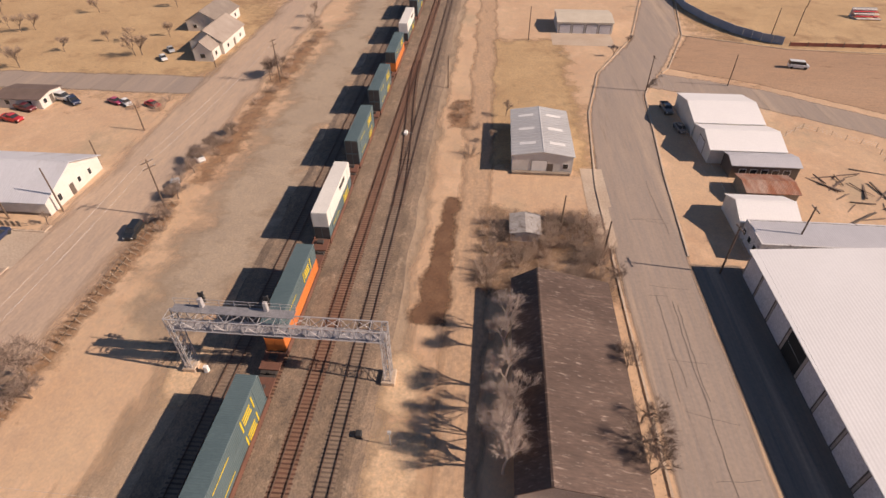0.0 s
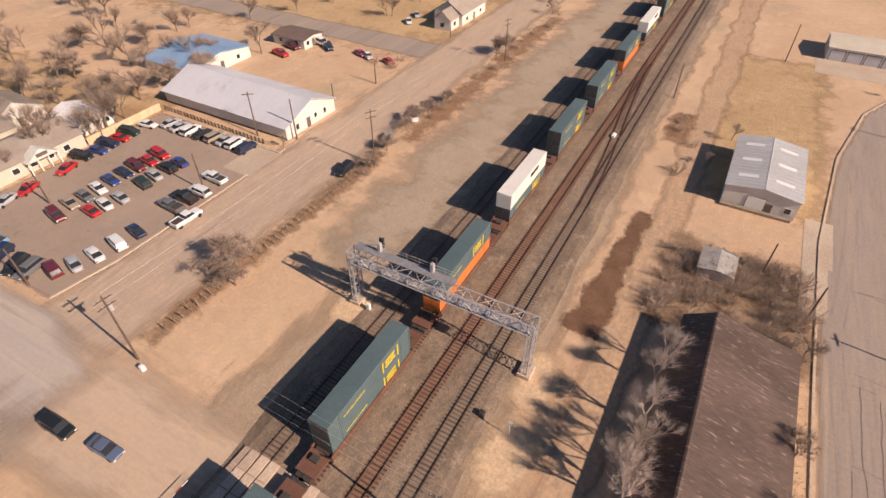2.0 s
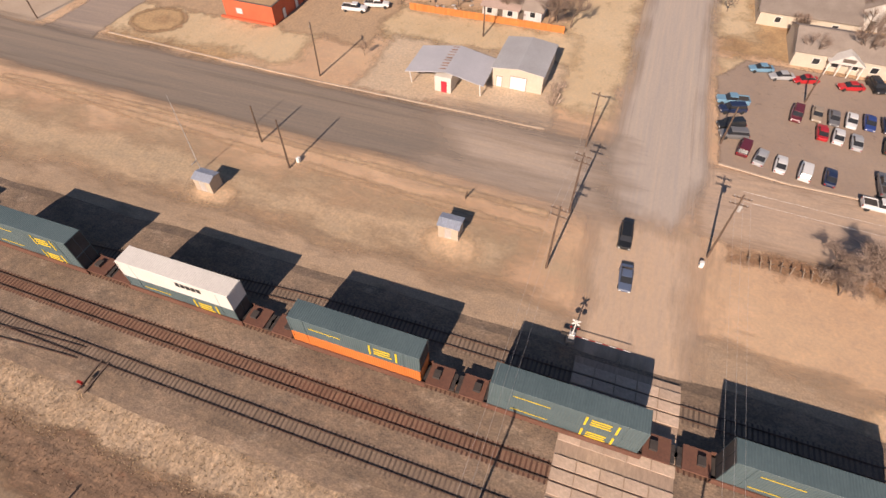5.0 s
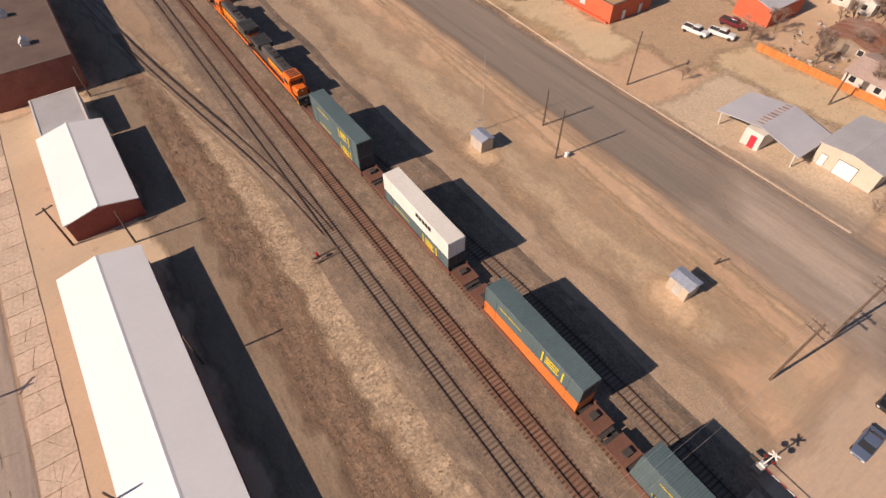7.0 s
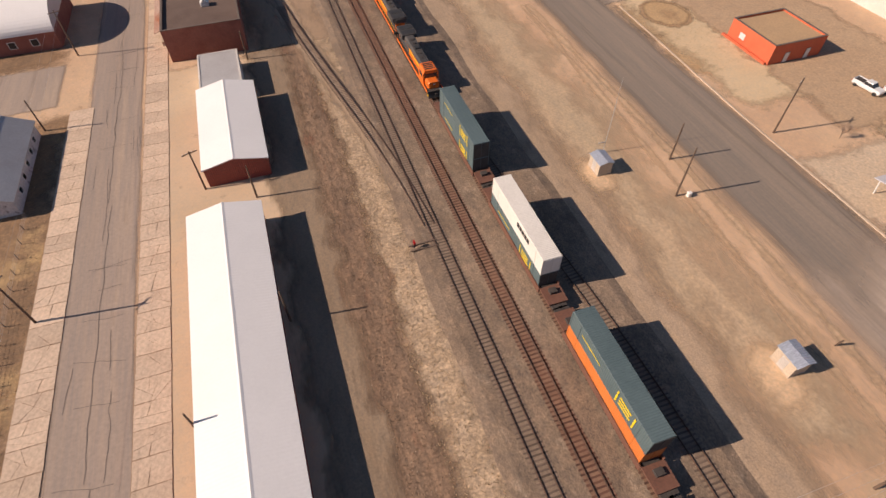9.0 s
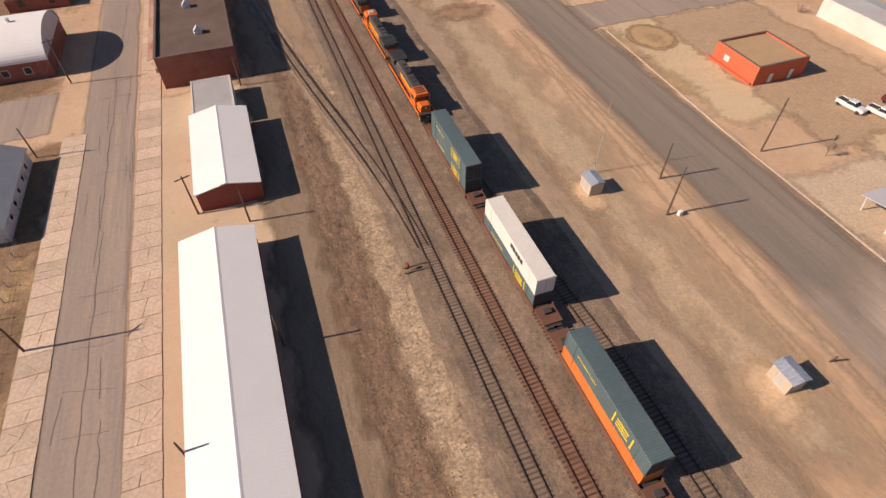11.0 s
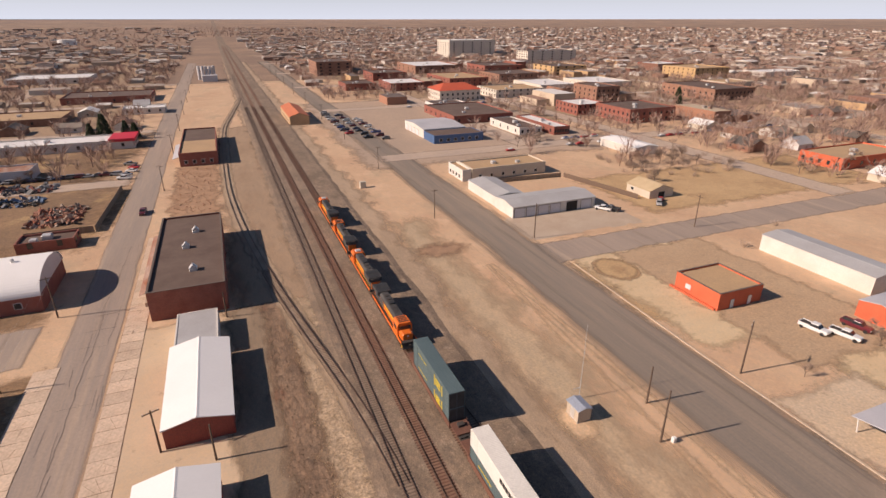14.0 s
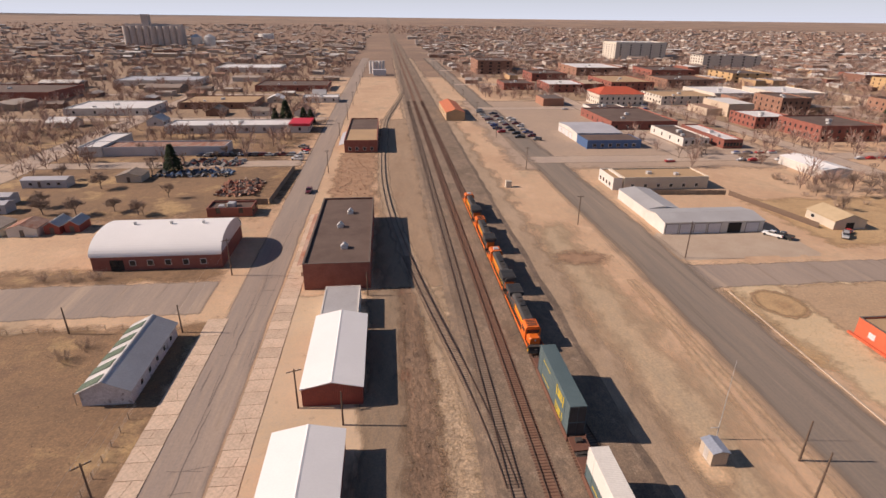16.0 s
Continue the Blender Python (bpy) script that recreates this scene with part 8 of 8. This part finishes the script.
# further blocks to the edge of town
for k in range(4200):
    a = rng_h.uniform(math.radians(-36), math.radians(62))
    r = rng_h.uniform(900, 2900) ** 1.0
    x, y = -math.sin(a) * r, -math.cos(a) * r
    if abs(x + 20) < 55 or not free(x, y):
        continue
    if a < 0 and rng_h.random() < 0.55:
        continue
    w, d, h = rng_h.uniform(4, 7.5), rng_h.uniform(3.5, 5.5), rng_h.uniform(2.6, 3.8)
    if rng_h.random() < 0.08:
        w, d, h = w * 2.5, d * 2, h * 1.8
    zb = max(0.0, (r - 1500) / 3200) ** 1.3 * 64 - 0.5
    m = pose(x, y, zb, 0, 0, rng_h.choice((0, 90)) + rng_h.uniform(-3, 3))
    rest_wall.add([m @ Vector(p) for p in ((-w, -d, 0), (w, -d, 0), (w, d, 0), (-w, d, 0), (-w, -d, h), (w, -d, h), (w, d, h), (-w, d, h))], [(0, 1, 5, 4), (1, 2, 6, 5), (2, 3, 7, 6), (3, 0, 4, 7)])
    rr = h + rng_h.uniform(0.3, 2.4)
    rest_roof.add([m @ Vector(p) for p in ((-w, -d, h), (w, -d, h), (w, d, h), (-w, d, h), (-w, 0, rr), (w, 0, rr))], [(0, 1, 5, 4), (2, 3, 4, 5), (1, 2, 5), (3, 0, 4)])
tagged(new("distant_house_walls", mesh_of("distant_house_walls", rest_wall, FAR_WALL)), "pale and brick walls of countless distant houses", "houses", "", "stuff")
tagged(new("distant_house_roofs", mesh_of("distant_house_roofs", rest_roof, FAR_ROOF)), "grey and brown roofs of countless distant houses", "houses", "", "stuff")


def far_trees():
    """Distant leafless trees: each a ragged clump of fine upright twig blades."""
    rng = random.Random(21)
    verts, faces = [], []

    def clump(x, y, z, h, blades):
        for _ in range(blades):
            a = rng.uniform(0, 6.283)
            t = rng.random()
            r = h * 0.42 * math.sqrt(rng.random()) * (0.5 + t * 0.7)
            px, py, pz = x + math.cos(a) * r * 0.5, y + math.sin(a) * r * 0.5, z + h * (0.12 + 0.55 * t)
            qx, qy, qz = x + math.cos(a) * r * 1.15, y + math.sin(a) * r * 1.15, pz + h * rng.uniform(0.1, 0.34)
            s = h * 0.017 * (1 if blades > 40 else 2.0 if blades > 20 else 4.0)
            b = rng.uniform(0, 3.14)
            k = len(verts)
            verts.extend([(px - s * math.cos(b), py - s * math.sin(b), pz), (px + s * math.cos(b), py + s * math.sin(b), pz), (qx, qy, qz)])
            faces.append((k, k + 1, k + 2))
        k = len(verts)
        w = h * 0.02
        verts.extend([(x - w, y, z), (x + w, y, z), (x, y, z + h * 0.7)])
        faces.append((k, k + 1, k + 2))

    for _ in range(19000):
        a = rng.uniform(math.radians(-40), math.radians(64))
        r = 250 + 2700 * rng.random() ** 1.05
        x, y = -math.sin(a) * r, -math.cos(a) * r
        if (-78 < x < 44 and r < 2000) or (r < 2000 and not free(x, y)) or (a < 0 and rng.random() < 0.5):
            continue
        zb = max(0.0, (r - 1500) / 3200) ** 1.3 * 64 - 0.3
        clump(x, y, zb, rng.uniform(6, 12), 46 if r < 700 else 24 if r < 1400 else 12)
    lanes_x, lanes_y = (-140, -205, -325, -405, -545, -650), (-232, -345, -382, -460, -532, -600, -682)
    for _ in range(5200):
        x, y = rng.uniform(-760, 520), rng.uniform(-820, -175)
        if -128 < x < 46 or (not free(x, y) and not (-215 < x < -128 and y < -178 and all(not (b[0] - 2 < x < b[2] + 2 and b[1] - 2 < y < b[3] + 2) for b in TOWN))) or (x > 0 and y > -262) or -y < 0.42 * math.hypot(x, y) or min(abs(x - s) for s in lanes_x) < 9 or min(abs(y - s) for s in lanes_y) < 9 or (x > 0 and rng.random() < 0.15):
            continue
        clump(x, y, 0, rng.uniform(5.0, 11), 80)
    for _ in range(420):
        x, y = rng.uniform(-560, -236), rng.uniform(10, 330)
        clump(x, y, 0, rng.uniform(4.5, 9), 56)
    me = bpy.data.meshes.new("distant_trees")
    me.from_pydata(verts, [], faces)
    me.materials.append(TWIG_FAR)
    tagged(new("distant_trees", me), "grey-brown haze of countless leafless distant trees", "trees", "", "stuff")


def downtown():
    """Rows of small shops and stores shoulder to shoulder between the streets, each with its parapet, and cars along the kerbs."""
    rng = random.Random(31)
    walls, roofs, cars = Geo(), Geo(), Geo()
    lanes_x, lanes_y = (-140, -205, -325, -405, -545), (-232, -382, -532, -682)
    clear = lambda x0, y0, x1, y1: not any(x0 < b[2] + 1.5 and x1 > b[0] - 1.5 and y0 < b[3] + 1.5 and y1 > b[1] - 1.5 for b in TOWN + [(-192, -420, -152, -388), (-128, -302, -95, -250), (-200, -300, -170, -190), (-190, -345, -55, -215)])
    for low, high in zip(lanes_y[1:], lanes_y):
        for face in (1, -1):
            x = -538.0
            while x < -112:
                w, d, h = rng.uniform(8, 20), rng.uniform(20, 38), rng.choice((4.2, 4.6, 5.0, 5.5, 7.5, 8.5))
                y0 = high - 10 - d if face > 0 else low + 10
                box = (x, y0, x + w, y0 + d)
                crowd = 0.82 if x > -430 else 0.5
                if rng.random() < crowd and clear(*box) and not any(x - 7 < s < x + w + 7 for s in lanes_x):
                    x1, y1 = x + w - 0.1, y0 + d
                    walls.box(x, y0, 0, x1, y1, h)
                    e = 0.3
                    roofs.add([(x + e, y0 + e, h + 0.004), (x1 - e, y0 + e, h + 0.004), (x1 - e, y1 - e, h + 0.004), (x + e, y1 - e, h + 0.004)], [(0, 1, 2, 3)])
                    for _ in range(rng.choice((0, 1, 2))):
                        gx, gy, gs = rng.uniform(x + 2, x1 - 2), rng.uniform(y0 + 3, y1 - 3), rng.uniform(0.6, 1.2)
                        roofs.box(gx - gs, gy - gs, h, gx + gs, gy + gs, h + 1.2)
                x += w if rng.random() < 0.75 else w + rng.uniform(6, 16)
    for y in lanes_y:
        for side in (-7, 7):
            for k in range(70):
                x = -520 + k * 5.8 + rng.uniform(-1, 1)
                if rng.random() < 0.45 and x < -112 and not any(abs(x - s) < 12 for s in lanes_x):
                    c = Geo().soft(-2.2, -0.9, 0.3, 2.2, 0.9, 0.95, 0.15).soft(-1.2, -0.75, 0.95, 1.1, 0.75, 1.45, 0.2).moved(pose(x, y + side, 0, 0, 0, rng.uniform(-3, 3)))
                    cars.add(c.v, c.f)
    tagged(new("downtown_walls", mesh_of("downtown_walls", walls, island_mat("downtown_wall_tones", [(0.26, 0.10, 0.07), (0.34, 0.17, 0.11), (0.52, 0.42, 0.32), (0.40, 0.25, 0.15), (0.58, 0.52, 0.46), (0.22, 0.11, 0.08), (0.47, 0.31, 0.17)]))), "brick and stone walls of many small town shops", "shops", "", "stuff")
    tagged(new("downtown_roofs", mesh_of("downtown_roofs", roofs, island_mat("downtown_roof_tones", [(0.62, 0.60, 0.58), (0.16, 0.125, 0.11), (0.45, 0.36, 0.26), (0.30, 0.26, 0.24), (0.52, 0.48, 0.45), (0.13, 0.10, 0.09), (0.26, 0.16, 0.12)]))), "pale and tarred flat roofs of many small town shops", "shops", "", "stuff")
    tagged(new("distant_cars", mesh_of("distant_cars", cars, island_mat("distant_car_tones", [(0.6, 0.6, 0.6), (0.05, 0.05, 0.06), (0.3, 0.3, 0.32), (0.35, 0.04, 0.04), (0.06, 0.09, 0.2), (0.5, 0.48, 0.44)], 0.4))), "small cars parked along the town streets", "cars", "", "stuff")


downtown()
# twig tones lightened, with the distance haze worked into them
TWIG_FAR = mat("far_twigs", (0.29, 0.19, 0.153), (0.38, 0.262, 0.214), 0.02, 1.0, 0.95, bump=0.0)
far_trees()

# salvage yard heaps
def heap(name, x0, y0, x1, y1, n, colours, label, size=1.0, flat=0.5):
    rng = random.Random(name)
    g = Geo()
    for _ in range(n):
        x, y = rng.uniform(x0, x1), rng.uniform(y0, y1)
        s = rng.uniform(0.4, 1.6) * size
        wide = flat * s
        z = rng.uniform(0, 1.2) * size
        b = Geo().box(-s, -wide, -wide * 0.6, s, wide, wide * 0.6).moved(pose(x, y, z * (flat * 2), rng.uniform(-80, 80) * flat, rng.uniform(-80, 80) * flat, rng.uniform(0, 360)))
        g.add(b.v, b.f)
    return tagged(new(name, mesh_of(name, g, island_mat(name + "_tones", colours))), label, "scrap heap", "", "stuff")


heap("scrap_heap", 47, -206, 61, -186, 420, [(0.30, 0.10, 0.06), (0.22, 0.10, 0.07), (0.36, 0.17, 0.11), (0.12, 0.09, 0.08), (0.33, 0.25, 0.2)], "heap of rusty red scrap metal in the salvage yard", 0.6)
heap("scrap_heap_grey", 62, -222, 92, -212, 200, [(0.16, 0.17, 0.2), (0.10, 0.16, 0.26), (0.25, 0.25, 0.25), (0.06, 0.055, 0.05)], "heap of grey and blue scrap along the back fence", 0.7)
heap("rubble", 8, -246, 20, -166, 420, [(0.42, 0.25, 0.15), (0.34, 0.18, 0.11), (0.30, 0.15, 0.10), (0.48, 0.33, 0.22)], "broken brick rubble on the cleared plot", 0.2)
heap("yard_clutter", -140, -46, -112, -32, 110, [(0.2, 0.15, 0.12), (0.45, 0.42, 0.4), (0.12, 0.1, 0.09), (0.35, 0.2, 0.12)], "scattered household clutter in the fenced yard", 0.35)
heap("timber_pile", 66, 76, 84, 100, 34, [(0.16, 0.11, 0.085), (0.22, 0.16, 0.12), (0.12, 0.09, 0.07)], "dark old timbers lying in the dirt yard", 2.2, 0.05)
heap("track_debris", -6.5, -110, -0.5, -6, 700, [(0.42, 0.33, 0.25), (0.26, 0.17, 0.115), (0.2, 0.13, 0.09), (0.30, 0.21, 0.145)], "loose stones and debris in the weedy strip", 0.06)


# trailers and sheds behind the arched hall
TRAILER = mat("trailer_siding", (0.50, 0.50, 0.52), (0.43, 0.42, 0.43), 0.3, 3.0, 0.6, bump=0.1, ribs=0.3, along="Z")
for x0, y0, x1, y1, words in ((116.5, -206, 132, -200.5, "long grey mobile home with a low metal roof"), (124, -186, 138, -181, "pale mobile home beside a dirt lane"), (120, -177, 134, -172, "white mobile home with a grey roof")):
    gable("mobile_home", x0, y0, x1, y1, 2.9, 3.5, "x", TRAILER, TIN_X, words, "mobile home", "mobile homes", 0.15, items=[("pane", "n", k, 1.1, 1.1, 2.0) for k in (-5, -1.6, 4.6)] + [("door", "n", 1.6, 0.9, 0.3, 2.2)])
for x0, y0, x1, y1, wall, roof, words in ((99.5, -158.5, 107.5, -151.5, WHITE_WALL, RUST, "small white shed with a rusted roof"), (94.2, -160, 98.4, -153, RED_WALL, TIN, "dull red barn shed with a pale roof"), (89.4, -160.4, 93.4, -154, RED_WALL, TIN, "dull red barn shed with a pale roof"), (93, -214, 102, -206, CREAM_WALL, SHINGLE, "small cream house with a grey roof"), (109.5, -160, 119, -152, CREAM_WALL, SHINGLE, "small cream house with a grey roof")):
    gable("garden_shed" if x1 - x0 < 6 else "outbuilding", x0, y0, x1, y1, 2.4, 3.7, "y", wall, roof, words, "shed", "sheds behind the hall", 0.25, items=[("door", "n", 0, 1.0, 0.05, 2.0)])
heap("yard_junk", 62, -238, 96, -228, 160, [(0.05, 0.05, 0.055), (0.10, 0.11, 0.13), (0.28, 0.27, 0.26), (0.16, 0.05, 0.04)], "row of dark scrapped machines and tyres", 0.8)
